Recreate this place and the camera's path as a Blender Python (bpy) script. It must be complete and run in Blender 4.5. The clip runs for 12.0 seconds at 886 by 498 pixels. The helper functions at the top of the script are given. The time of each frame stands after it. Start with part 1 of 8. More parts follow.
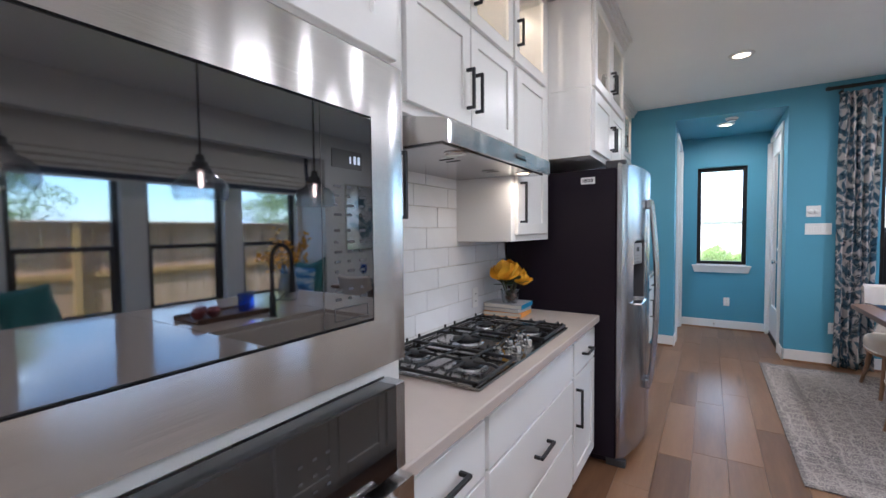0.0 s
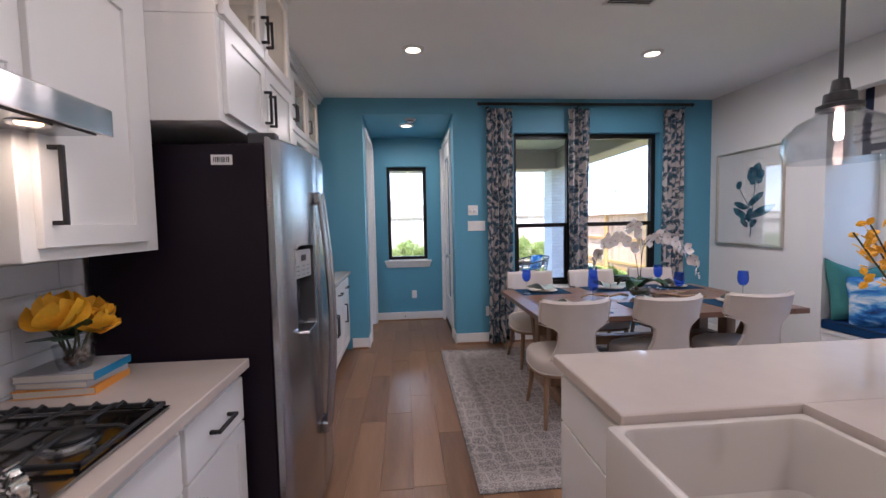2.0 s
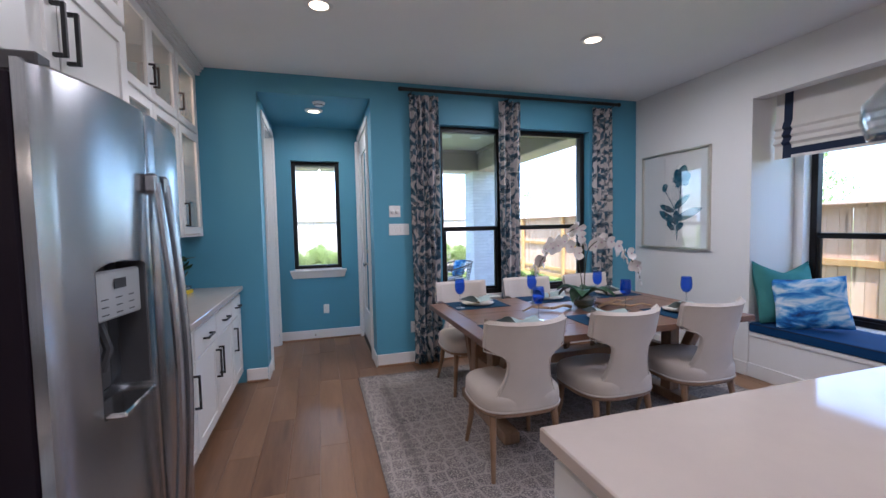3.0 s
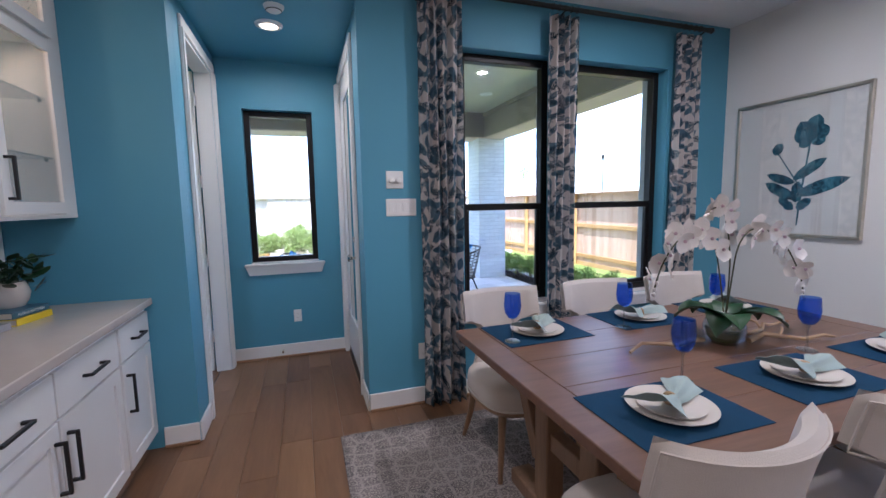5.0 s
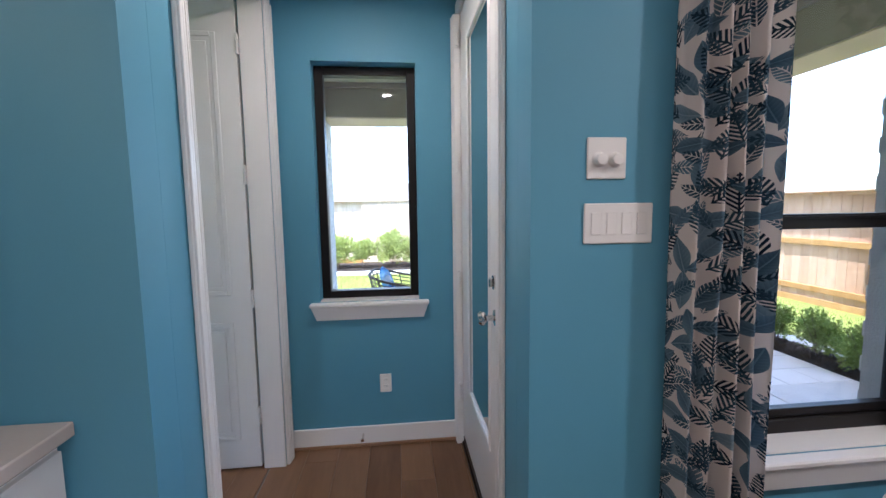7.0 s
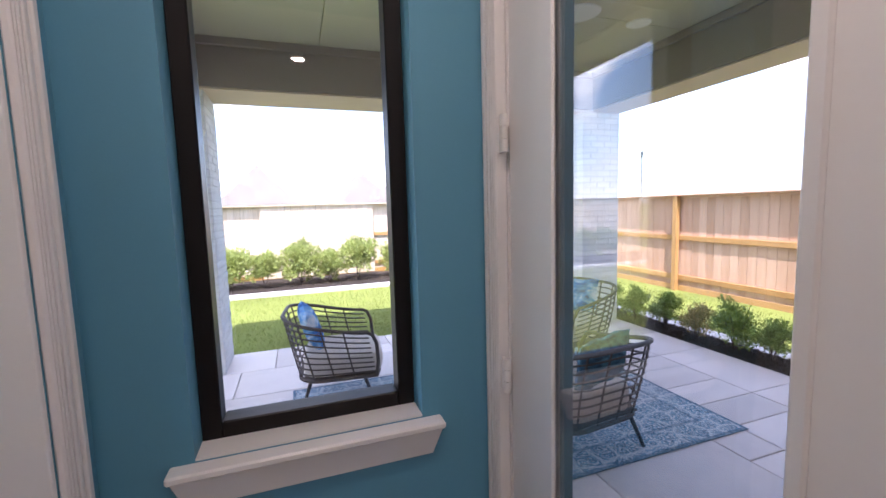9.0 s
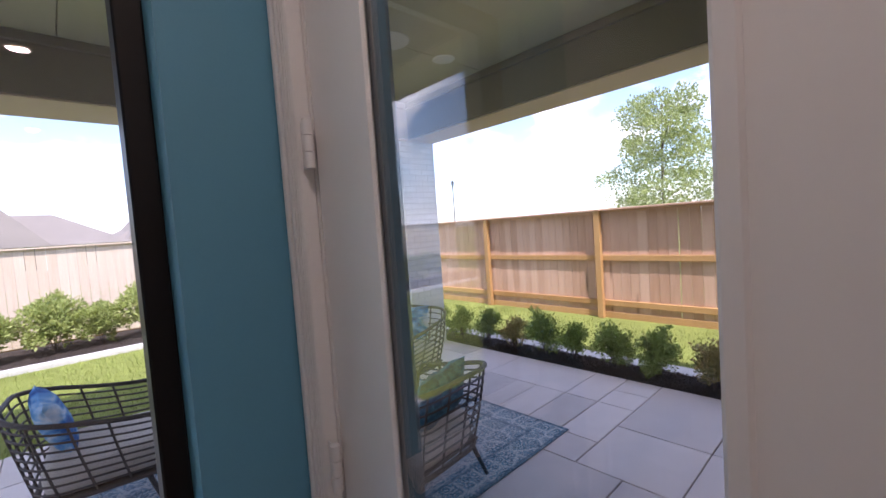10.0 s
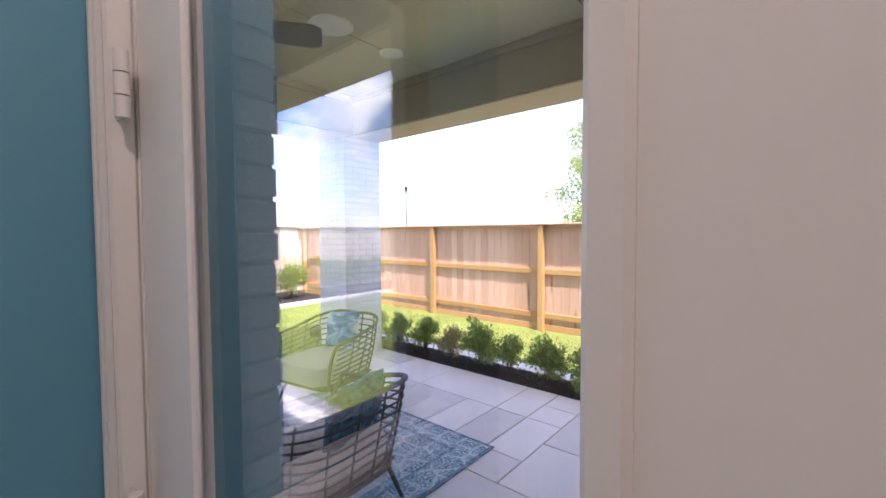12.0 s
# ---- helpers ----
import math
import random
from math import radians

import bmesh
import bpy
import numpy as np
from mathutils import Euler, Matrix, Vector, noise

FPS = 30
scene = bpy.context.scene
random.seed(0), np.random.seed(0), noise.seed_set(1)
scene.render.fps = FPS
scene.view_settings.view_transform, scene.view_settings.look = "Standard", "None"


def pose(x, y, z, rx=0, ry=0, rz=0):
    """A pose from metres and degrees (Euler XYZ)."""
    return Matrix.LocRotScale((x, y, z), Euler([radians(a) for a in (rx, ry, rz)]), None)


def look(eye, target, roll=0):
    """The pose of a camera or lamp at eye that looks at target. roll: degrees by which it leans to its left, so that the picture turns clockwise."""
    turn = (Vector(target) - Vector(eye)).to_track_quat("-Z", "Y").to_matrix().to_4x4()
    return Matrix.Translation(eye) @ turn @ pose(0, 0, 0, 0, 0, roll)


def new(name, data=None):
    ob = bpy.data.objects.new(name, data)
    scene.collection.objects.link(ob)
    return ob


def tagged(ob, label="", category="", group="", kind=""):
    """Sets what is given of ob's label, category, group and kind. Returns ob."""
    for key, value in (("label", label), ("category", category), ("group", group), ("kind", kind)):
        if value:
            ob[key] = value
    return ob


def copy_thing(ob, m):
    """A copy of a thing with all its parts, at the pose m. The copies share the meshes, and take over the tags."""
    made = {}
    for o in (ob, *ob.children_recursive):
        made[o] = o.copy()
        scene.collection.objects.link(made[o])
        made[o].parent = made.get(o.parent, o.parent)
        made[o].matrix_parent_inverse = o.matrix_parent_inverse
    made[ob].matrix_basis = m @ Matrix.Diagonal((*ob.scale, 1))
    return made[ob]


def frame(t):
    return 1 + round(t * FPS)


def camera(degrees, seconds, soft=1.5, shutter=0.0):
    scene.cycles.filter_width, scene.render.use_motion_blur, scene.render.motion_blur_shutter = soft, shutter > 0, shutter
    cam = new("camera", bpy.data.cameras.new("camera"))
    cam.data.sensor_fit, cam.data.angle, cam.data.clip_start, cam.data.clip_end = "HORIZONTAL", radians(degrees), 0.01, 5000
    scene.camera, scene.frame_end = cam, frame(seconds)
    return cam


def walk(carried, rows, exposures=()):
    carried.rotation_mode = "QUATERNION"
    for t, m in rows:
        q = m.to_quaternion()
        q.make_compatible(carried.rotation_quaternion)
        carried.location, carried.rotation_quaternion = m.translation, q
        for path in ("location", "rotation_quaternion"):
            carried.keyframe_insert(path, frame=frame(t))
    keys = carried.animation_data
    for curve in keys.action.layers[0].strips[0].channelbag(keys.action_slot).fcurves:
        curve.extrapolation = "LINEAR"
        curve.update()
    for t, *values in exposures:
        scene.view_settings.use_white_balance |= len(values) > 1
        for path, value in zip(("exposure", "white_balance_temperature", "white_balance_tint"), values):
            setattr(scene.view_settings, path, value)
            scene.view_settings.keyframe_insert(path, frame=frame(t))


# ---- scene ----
cam = camera(93.7, 12.0)
PATH = [
    (0, (0.542, 0.102, 1.421), (-0.537, 1.783, 1.336), -0.6),
    (0.5, (0.576, 0.183, 1.416), (-0.213, 2.018, 1.307), -0.7),
    (1, (0.604, 0.389, 1.417), (0.115, 2.324, 1.285), -0.6),
    (1.5, (0.644, 0.633, 1.428), (0.501, 2.624, 1.29), -0.9),
    (2, (0.645, 0.938, 1.444), (0.823, 2.926, 1.32), -1.2),
    (2.5, (0.657, 1.244, 1.436), (1.049, 3.202, 1.322), -1.2),
    (3, (0.692, 1.585, 1.435), (1.263, 3.498, 1.322), -1.2),
    (3.2, (0.698, 1.721, 1.43), (1.34, 3.611, 1.309), -1.3),
    (4.8, (0.846, 2.846, 1.408), (1.536, 4.713, 1.204), -1.2),
    (5, (0.851, 3.026, 1.426), (1.481, 4.911, 1.208), -1.0),
    (5.5, (0.882, 3.431, 1.437), (1.349, 5.363, 1.218), -1.3),
    (6, (0.925, 3.838, 1.453), (1.26, 5.798, 1.243), -1.3),
    (6.5, (0.892, 4.246, 1.462), (1.147, 6.219, 1.263), -1.1),
    (7, (0.855, 4.657, 1.457), (1.066, 6.636, 1.257), -0.8),
    (7.2, (0.849, 4.825, 1.454), (1.054, 6.805, 1.259), -0.8),
    (8.8, (0.646, 5.933, 1.51), (1.214, 7.84, 1.302), -1.3),
    (9, (0.658, 6.015, 1.514), (1.313, 7.894, 1.315), -1.6),
    (9.5, (0.719, 6.175, 1.508), (1.712, 7.902, 1.331), -3.8),
    (10, (0.807, 6.242, 1.522), (2.168, 7.704, 1.417), -4.1),
    (10.5, (0.935, 6.28, 1.503), (2.495, 7.528, 1.407), -1.4),
    (11, (0.999, 6.282, 1.491), (2.589, 7.493, 1.402), 0.1),
    (11.5, (1.025, 6.28, 1.491), (2.581, 7.534, 1.406), -0.1),
    (12, (1.032, 6.266, 1.485), (2.552, 7.563, 1.406), -0.3),
]
EXPOSURES = [(0.0, 3.0, 4850, 9), (0.5, 2.85, 5000, 14), (1.0, 2.75, 5150, 17), (2.0, 2.55, 5250, 19), (3.0, 2.58, 4950, 15), (5.0, 2.53, 4950, 16), (7.2, 2.6, 5400, 16), (8.8, 2.25, 5850, 27), (9.5, 1.85, 6000, 30), (10.0, 1.45, 6000, 31), (10.5, 1.4, 5700, 26), (11.0, 1.65, 5900, 25), (12.0, 2.15, 6100, 29)]
walk(cam, [(t, look(eye, target, roll)) for t, eye, target, roll in PATH], EXPOSURES)

# ---- world and sun ----
SUN_EL, SUN_AZ = 64.0, 205.0          # degrees; the sun stands behind the house, towards -y and a little -x
world = bpy.data.worlds.new("sky")
scene.world = world
world.use_nodes = True
wn, wl = world.node_tree.nodes, world.node_tree.links
wn.clear()
w_out = wn.new("ShaderNodeOutputWorld")
w_bg = wn.new("ShaderNodeBackground")
w_sky = wn.new("ShaderNodeTexSky")
w_sky.sky_type = "NISHITA"
w_sky.sun_disc = False
w_sky.sun_elevation, w_sky.sun_rotation = radians(SUN_EL), radians(SUN_AZ)
w_co = wn.new("ShaderNodeTexCoord")
w_map = wn.new("ShaderNodeMapping")
w_map.inputs["Scale"].default_value = (1.0, 1.0, 1.7)
w_map.inputs["Location"].default_value = (0.3, 0.1, 0.0)
w_no = wn.new("ShaderNodeTexNoise")
w_no.inputs["Scale"].default_value, w_no.inputs["Detail"].default_value, w_no.inputs["Roughness"].default_value = 4.2, 10.0, 0.55
w_ra = wn.new("ShaderNodeValToRGB")
w_ra.color_ramp.elements[0].position, w_ra.color_ramp.elements[1].position = 0.48, 0.61
w_mix = wn.new("ShaderNodeMix")
w_mix.data_type = "RGBA"
w_no2 = wn.new("ShaderNodeTexNoise")
w_no2.inputs["Scale"].default_value, w_no2.inputs["Detail"].default_value = 7.5, 6.0
w_grey = wn.new("ShaderNodeMapRange")
w_grey.inputs["From Min"].default_value, w_grey.inputs["From Max"].default_value = 0.40, 0.60
w_cl = wn.new("ShaderNodeMix")
w_cl.data_type = "RGBA"
w_cl.inputs["A"].default_value, w_cl.inputs["B"].default_value = (4.2, 4.6, 5.4, 1), (7.4, 7.5, 7.7, 1)
wl.new(w_map.outputs["Vector"], w_no2.inputs["Vector"])
wl.new(w_no2.outputs["Fac"], w_grey.inputs["Value"])
wl.new(w_grey.outputs["Result"], w_cl.inputs["Factor"])
wl.new(w_cl.outputs["Result"], w_mix.inputs["B"])
wl.new(w_co.outputs["Generated"], w_map.inputs["Vector"])
wl.new(w_map.outputs["Vector"], w_no.inputs["Vector"])
wl.new(w_no.outputs["Fac"], w_ra.inputs["Fac"])
wl.new(w_ra.outputs["Color"], w_mix.inputs["Factor"])
wl.new(w_sky.outputs["Color"], w_mix.inputs["A"])
wl.new(w_mix.outputs["Result"], w_bg.inputs["Color"])
wl.new(w_bg.outputs["Background"], w_out.inputs["Surface"])
w_bg.inputs["Strength"].default_value = 0.15
sun = new("sun", bpy.data.lights.new("sun", "SUN"))
sun.data.energy, sun.data.angle, sun.data.color = 3.1, radians(0.6), (1.0, 0.95, 0.87)
sd = Vector((math.sin(radians(SUN_AZ)) * math.cos(radians(SUN_EL)), math.cos(radians(SUN_AZ)) * math.cos(radians(SUN_EL)), math.sin(radians(SUN_EL))))
sun.matrix_world = look(sd * 40, (0, 0, 0))


def lamp(x, y, z, size, watts, color=(1.0, 0.85, 0.70)):
    """A round flat lamp that shines down."""
    ob = new("lamp", bpy.data.lights.new("lamp", "AREA"))
    ob.data.shape, ob.data.size, ob.data.energy, ob.data.color = "DISK", size, watts, color
    ob.data.spread = radians(176)
    ob.location = (x, y, z)
    return ob


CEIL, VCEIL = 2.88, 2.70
# Two at y 4.46 and (2.82, 2.5) are known; the others are assumed, unseen.
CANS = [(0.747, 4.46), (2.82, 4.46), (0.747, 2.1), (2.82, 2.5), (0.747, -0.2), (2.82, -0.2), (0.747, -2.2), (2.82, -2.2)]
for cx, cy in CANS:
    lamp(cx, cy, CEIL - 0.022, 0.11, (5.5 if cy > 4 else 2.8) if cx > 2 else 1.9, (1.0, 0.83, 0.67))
lamp(0.69, 6.33, VCEIL - 0.03, 0.11, 2.0, (1.0, 0.80, 0.60))
lamp(-0.21, 1.99, 1.688, 0.04, 0.17, (1.0, 0.72, 0.46))


# ---- materials ----
def material(name):
    m = bpy.data.materials.new(name)
    m.use_nodes = True
    n, l = m.node_tree.nodes, m.node_tree.links
    return m, n, l, n["Principled BSDF"]


def noise_node(n, l, scale, detail=4.0, rough=0.55, vec=None, dist=0.0):
    t = n.new("ShaderNodeTexNoise")
    t.inputs["Scale"].default_value, t.inputs["Detail"].default_value, t.inputs["Roughness"].default_value = scale, detail, rough
    t.inputs["Distortion"].default_value = dist
    if vec is not None:
        l.new(vec, t.inputs["Vector"])
    return t


def coords(n, l, scale=(1, 1, 1), kind="Object", rot=(0, 0, 0)):
    c = n.new("ShaderNodeTexCoord")
    mp = n.new("ShaderNodeMapping")
    mp.inputs["Scale"].default_value = scale
    mp.inputs["Rotation"].default_value = [radians(a) for a in rot]
    l.new(c.outputs[kind], mp.inputs["Vector"])
    return mp.outputs["Vector"]


def ramp(n, l, src, stops):
    r = n.new("ShaderNodeValToRGB")
    e = r.color_ramp.elements
    while len(e) < len(stops):
        e.new(0.5)
    for k, (p, c) in zip(e, stops):
        k.position, k.color = p, (*c, 1)
    l.new(src, r.inputs["Fac"])
    return r.outputs["Color"]


def calc(n, l, op, a, b=0.0, c=None):
    m = n.new("ShaderNodeMath")
    m.operation = op
    for i, v in enumerate((a, b) if c is None else (a, b, c)):
        if isinstance(v, (int, float)):
            m.inputs[i].default_value = v
        else:
            l.new(v, m.inputs[i])
    return m.outputs[0]


def blend(n, l, fac, a, b, how="MIX"):
    m = n.new("ShaderNodeMix")
    m.data_type, m.blend_type = "RGBA", how
    for key, v in (("Factor", fac), ("A", a), ("B", b)):
        if isinstance(v, (int, float)):
            m.inputs[key].default_value = v
        elif isinstance(v, tuple):
            m.inputs[key].default_value = (*v, 1)
        else:
            l.new(v, m.inputs[key])
    return m.outputs["Result"]


def bump(n, l, bs, src, strength, dist=0.002):
    b = n.new("ShaderNodeBump")
    b.inputs["Strength"].default_value, b.inputs["Distance"].default_value = strength, dist
    l.new(src, b.inputs["Height"])
    l.new(b.outputs["Normal"], bs.inputs["Normal"])


def shade(col, k):
    return tuple(min(1.0, c * k) for c in col)


def plain(name, col, rough=0.5, metal=0.0, var=0.10, scale=3.0, fine=120.0, relief=0.08, depth=0.001, per_object=0.0, stretch=(1, 1, 1), spec=0.5, rvar=0.1):
    """A surface with soft large-scale variation, fine grain and relief."""
    m, n, l, bs = material(name)
    v = coords(n, l, stretch)
    big, small = noise_node(n, l, scale, 3, 0.6, v), noise_node(n, l, fine, 3, 0.6, v)
    f = calc(n, l, "ADD", calc(n, l, "MULTIPLY", big.outputs["Fac"], 0.7), calc(n, l, "MULTIPLY", small.outputs["Fac"], 0.3))
    if per_object:
        oi = n.new("ShaderNodeObjectInfo")
        f = calc(n, l, "ADD", calc(n, l, "MULTIPLY", f, 1 - per_object), calc(n, l, "MULTIPLY", oi.outputs["Random"], per_object))
    c = ramp(n, l, f, [(0.25, shade(col, 1 - var)), (0.75, shade(col, 1 + var))])
    l.new(c, bs.inputs["Base Color"])
    bs.inputs["Metallic"].default_value, bs.inputs["Specular IOR Level"].default_value = metal, spec
    l.new(calc(n, l, "ADD", rough - rvar / 2, calc(n, l, "MULTIPLY", big.outputs["Fac"], rvar)), bs.inputs["Roughness"])
    if relief:
        bump(n, l, bs, small.outputs["Fac"], relief, depth)
    return m


def glow(name, col, power):
    m, n, l, bs = material(name)
    bs.inputs["Base Color"].default_value = (*col, 1)
    bs.inputs["Emission Color"].default_value = (*col, 1)
    bs.inputs["Emission Strength"].default_value = power
    return m


def clear(name, tint=(1, 1, 1), gloss=0.05, edge=0.75, rough=0.0, power=4.0):
    """Thin clear glass: lets light straight through and mirrors more towards the edge."""
    m, n, l, bs = material(name)
    n.remove(bs)
    lw = n.new("ShaderNodeLayerWeight")
    lw.inputs["Blend"].default_value = 0.5
    f = calc(n, l, "ADD", calc(n, l, "MULTIPLY", calc(n, l, "POWER", lw.outputs["Facing"], power), edge), gloss)
    tr, gl, mx = n.new("ShaderNodeBsdfTransparent"), n.new("ShaderNodeBsdfGlossy"), n.new("ShaderNodeMixShader")
    tr.inputs["Color"].default_value = (*tint, 1)
    gl.inputs["Roughness"].default_value = rough
    l.new(f, mx.inputs[0])
    l.new(tr.outputs[0], mx.inputs[1])
    l.new(gl.outputs[0], mx.inputs[2])
    l.new(mx.outputs[0], n["Material Output"].inputs["Surface"])
    return m


def wood(name, light, dark, along="y", scale=1.0, rough=0.45, per_object=0.35, knots=True, spec=0.4, bold=0.6):
    """Grain drawn out along one axis, with a shift per piece."""
    m, n, l, bs = material(name)
    st = {"x": (1.6, 14, 14), "y": (14, 1.6, 14), "z": (14, 14, 1.6)}[along]
    c = n.new("ShaderNodeTexCoord")
    oi = n.new("ShaderNodeObjectInfo")
    ad = n.new("ShaderNodeVectorMath")
    ad.operation = "ADD"
    cb = n.new("ShaderNodeCombineXYZ")
    sh = calc(n, l, "MULTIPLY", oi.outputs["Random"], 37.0)
    for i in range(3):
        l.new(sh, cb.inputs[i])
    l.new(c.outputs["Object"], ad.inputs[0])
    l.new(cb.outputs[0], ad.inputs[1])
    mp = n.new("ShaderNodeMapping")
    mp.inputs["Scale"].default_value = [q * scale for q in st]
    l.new(ad.outputs[0], mp.inputs["Vector"])
    g = noise_node(n, l, 1.0, 6, 0.62, mp.outputs["Vector"], 0.6)
    fine = noise_node(n, l, 7.0, 3, 0.6, mp.outputs["Vector"])
    f = calc(n, l, "ADD", calc(n, l, "MULTIPLY", g.outputs["Fac"], 0.75), calc(n, l, "MULTIPLY", fine.outputs["Fac"], 0.25))
    f = calc(n, l, "ADD", calc(n, l, "MULTIPLY", f, 1 - per_object), calc(n, l, "MULTIPLY", oi.outputs["Random"], per_object))
    col = ramp(n, l, f, [(0.28, dark), (0.5, tuple((a + b) / 2 for a, b in zip(light, dark))), (0.72, light)])
    if knots:
        vo = n.new("ShaderNodeTexVoronoi")
        vo.inputs["Scale"].default_value = 0.42
        l.new(mp.outputs["Vector"], vo.inputs["Vector"])
        k = ramp(n, l, vo.outputs["Distance"], [(0.10 * bold - 0.04, (bold, bold, bold)), (0.16 * bold, (0, 0, 0))])
        col = blend(n, l, k, col, shade(dark, 0.45))
    l.new(col, bs.inputs["Base Color"])
    bs.inputs["Roughness"].default_value, bs.inputs["Specular IOR Level"].default_value = rough, spec
    bump(n, l, bs, f, 0.12, 0.002)
    return m


M = {}
def foliage(name, dark, light):
    """Leaves that let some light through, each leaf a little different."""
    m, n, l, bs = material(name)
    g = n.new("ShaderNodeNewGeometry")
    big = noise_node(n, l, 3.0, 2, 0.5, coords(n, l))
    f = calc(n, l, "ADD", calc(n, l, "MULTIPLY", g.outputs["Random Per Island"], 0.6), calc(n, l, "MULTIPLY", big.outputs["Fac"], 0.4))
    c = ramp(n, l, f, [(0.15, dark), (0.8, light)])
    l.new(c, bs.inputs["Base Color"])
    bs.inputs["Roughness"].default_value, bs.inputs["Specular IOR Level"].default_value = 0.5, 0.3
    tl, mx = n.new("ShaderNodeBsdfTranslucent"), n.new("ShaderNodeMixShader")
    l.new(c, tl.inputs["Color"])
    mx.inputs[0].default_value = 0.38
    l.new(bs.outputs[0], mx.inputs[1])
    l.new(tl.outputs[0], mx.inputs[2])
    l.new(mx.outputs[0], n["Material Output"].inputs["Surface"])
    return m


M["blue"] = plain("blue wall paint", (0.105, 0.31, 0.44), 0.55, var=0.05, scale=1.2, fine=260, relief=0.12, depth=0.0008)
M["grey"] = plain("pale grey wall paint", (0.75, 0.74, 0.72), 0.6, var=0.03, scale=1.0, fine=260, relief=0.12, depth=0.0008)
M["ceiling"] = plain("flat white ceiling paint", (0.88, 0.88, 0.87), 0.8, var=0.03, scale=1.5, fine=180, relief=0.15, depth=0.001)
M["trim"] = plain("white trim enamel", (0.80, 0.79, 0.78), 0.35, var=0.02, scale=2, fine=90, relief=0.03)
M["cab"] = plain("white cabinet lacquer", (0.78, 0.77, 0.755), 0.33, var=0.025, scale=2.5, fine=110, relief=0.03)
M["quartz"] = plain("cream quartz", (0.52, 0.455, 0.41), 0.07, var=0.035, scale=9, fine=260, relief=0.0, rvar=0.05)
M["black"] = plain("matt black metal", (0.012, 0.012, 0.013), 0.45, 0.1, var=0.2, fine=200, relief=0.04)
M["bronze"] = plain("dark bronze window vinyl", (0.008, 0.0065, 0.0065), 0.4, var=0.2, fine=150, relief=0.04, spec=0.3)
M["plastic"] = plain("white plastic", (0.78, 0.77, 0.75), 0.4, var=0.02, relief=0.0)
M["dark_plastic"] = plain("dark grey plastic", (0.05, 0.05, 0.055), 0.45, var=0.1, relief=0.02)
M["fridge_side"] = plain("black textured steel", (0.010, 0.006, 0.012), 0.5, var=0.15, scale=2, fine=500, relief=0.15, depth=0.0006, spec=0.22)
M["chrome"] = plain("polished nickel", (0.72, 0.70, 0.67), 0.14, 1.0, var=0.05, relief=0.0)
M["iron"] = plain("cast iron", (0.016, 0.016, 0.017), 0.5, 0.2, var=0.25, fine=350, relief=0.2, depth=0.0006)
M["screen"] = plain("black oven glass", (0.005, 0.005, 0.006), 0.035, var=0.1, relief=0.0, spec=0.5, rvar=0.01)
M["mesh_screen"] = plain("black microwave glass", (0.005, 0.005, 0.006), 0.03, var=0.1, relief=0.0, spec=0.85, rvar=0.01)
for key, index in (("screen", 2.0), ("mesh_screen", 2.5)):
    M[key].node_tree.nodes["Principled BSDF"].inputs["IOR"].default_value = index
    M[key].node_tree.nodes["Principled BSDF"].inputs["Specular IOR Level"].default_value = 0.5
M["ceramic"] = plain("white fireclay", (0.55, 0.51, 0.47), 0.10, var=0.02, scale=4, relief=0.02, rvar=0.04)
M["plate"] = plain("cream stoneware", (0.58, 0.53, 0.47), 0.25, var=0.04, relief=0.03)
M["cloth_white"] = plain("off white boucle cloth", (0.55, 0.495, 0.445), 0.9, var=0.07, scale=5, fine=330, relief=0.6, depth=0.003, spec=0.2)
M["navy"] = plain("navy woven placemat", (0.007, 0.036, 0.08), 0.85, var=0.2, scale=8, fine=600, relief=0.5, depth=0.001, spec=0.2)
M["mint"] = plain("pale mint linen", (0.34, 0.41, 0.385), 0.85, var=0.1, scale=9, fine=420, relief=0.4, depth=0.001, spec=0.2)
M["teal"] = plain("teal velvet", (0.055, 0.19, 0.185), 0.8, var=0.2, scale=6, fine=300, relief=0.3, spec=0.2)
M["seat_blue"] = plain("deep blue velvet", (0.005, 0.04, 0.13), 0.75, var=0.3, scale=5, fine=250, relief=0.3, spec=0.25)
M["shade_cloth"] = plain("ivory linen shade", (0.72, 0.69, 0.64), 0.9, var=0.04, scale=5, fine=400, relief=0.4, spec=0.1)
M["navy_trim"] = plain("navy ribbon", (0.008, 0.018, 0.05), 0.8, var=0.15, fine=400, relief=0.3)
M["leaf"] = plain("dark green leaf", (0.018, 0.055, 0.02), 0.35, var=0.3, scale=12, fine=60, relief=0.1)
M["petal"] = plain("white orchid petal", (0.80, 0.75, 0.71), 0.6, var=0.06, scale=20, relief=0.1)
M["petal_pink"] = plain("mauve orchid lip", (0.55, 0.40, 0.45), 0.6, var=0.15, relief=0.1)
M["yellow"] = plain("golden yellow petal", (0.86, 0.45, 0.008), 0.6, var=0.15, scale=30, relief=0.1)
M["stem"] = plain("brown green stem", (0.06, 0.06, 0.025), 0.6, var=0.25, scale=20, relief=0.2)
M["drift"] = wood("bleached driftwood", (0.50, 0.36, 0.22), (0.24, 0.14, 0.07), "x", 2.0, 0.7, 0.1)
M["paper"] = plain("book pages", (0.70, 0.66, 0.58), 0.8, var=0.05, fine=500, relief=0.3, stretch=(1, 1, 30))
M["teal_cover"] = plain("teal blue book cover", (0.02, 0.22, 0.42), 0.4, var=0.08, relief=0.03)
M["slate_cover"] = plain("slate blue book cover", (0.05, 0.13, 0.19), 0.4, var=0.08, relief=0.03)
M["yellow_cover"] = plain("yellow book cover", (0.78, 0.58, 0.01), 0.4, var=0.05, relief=0.03)
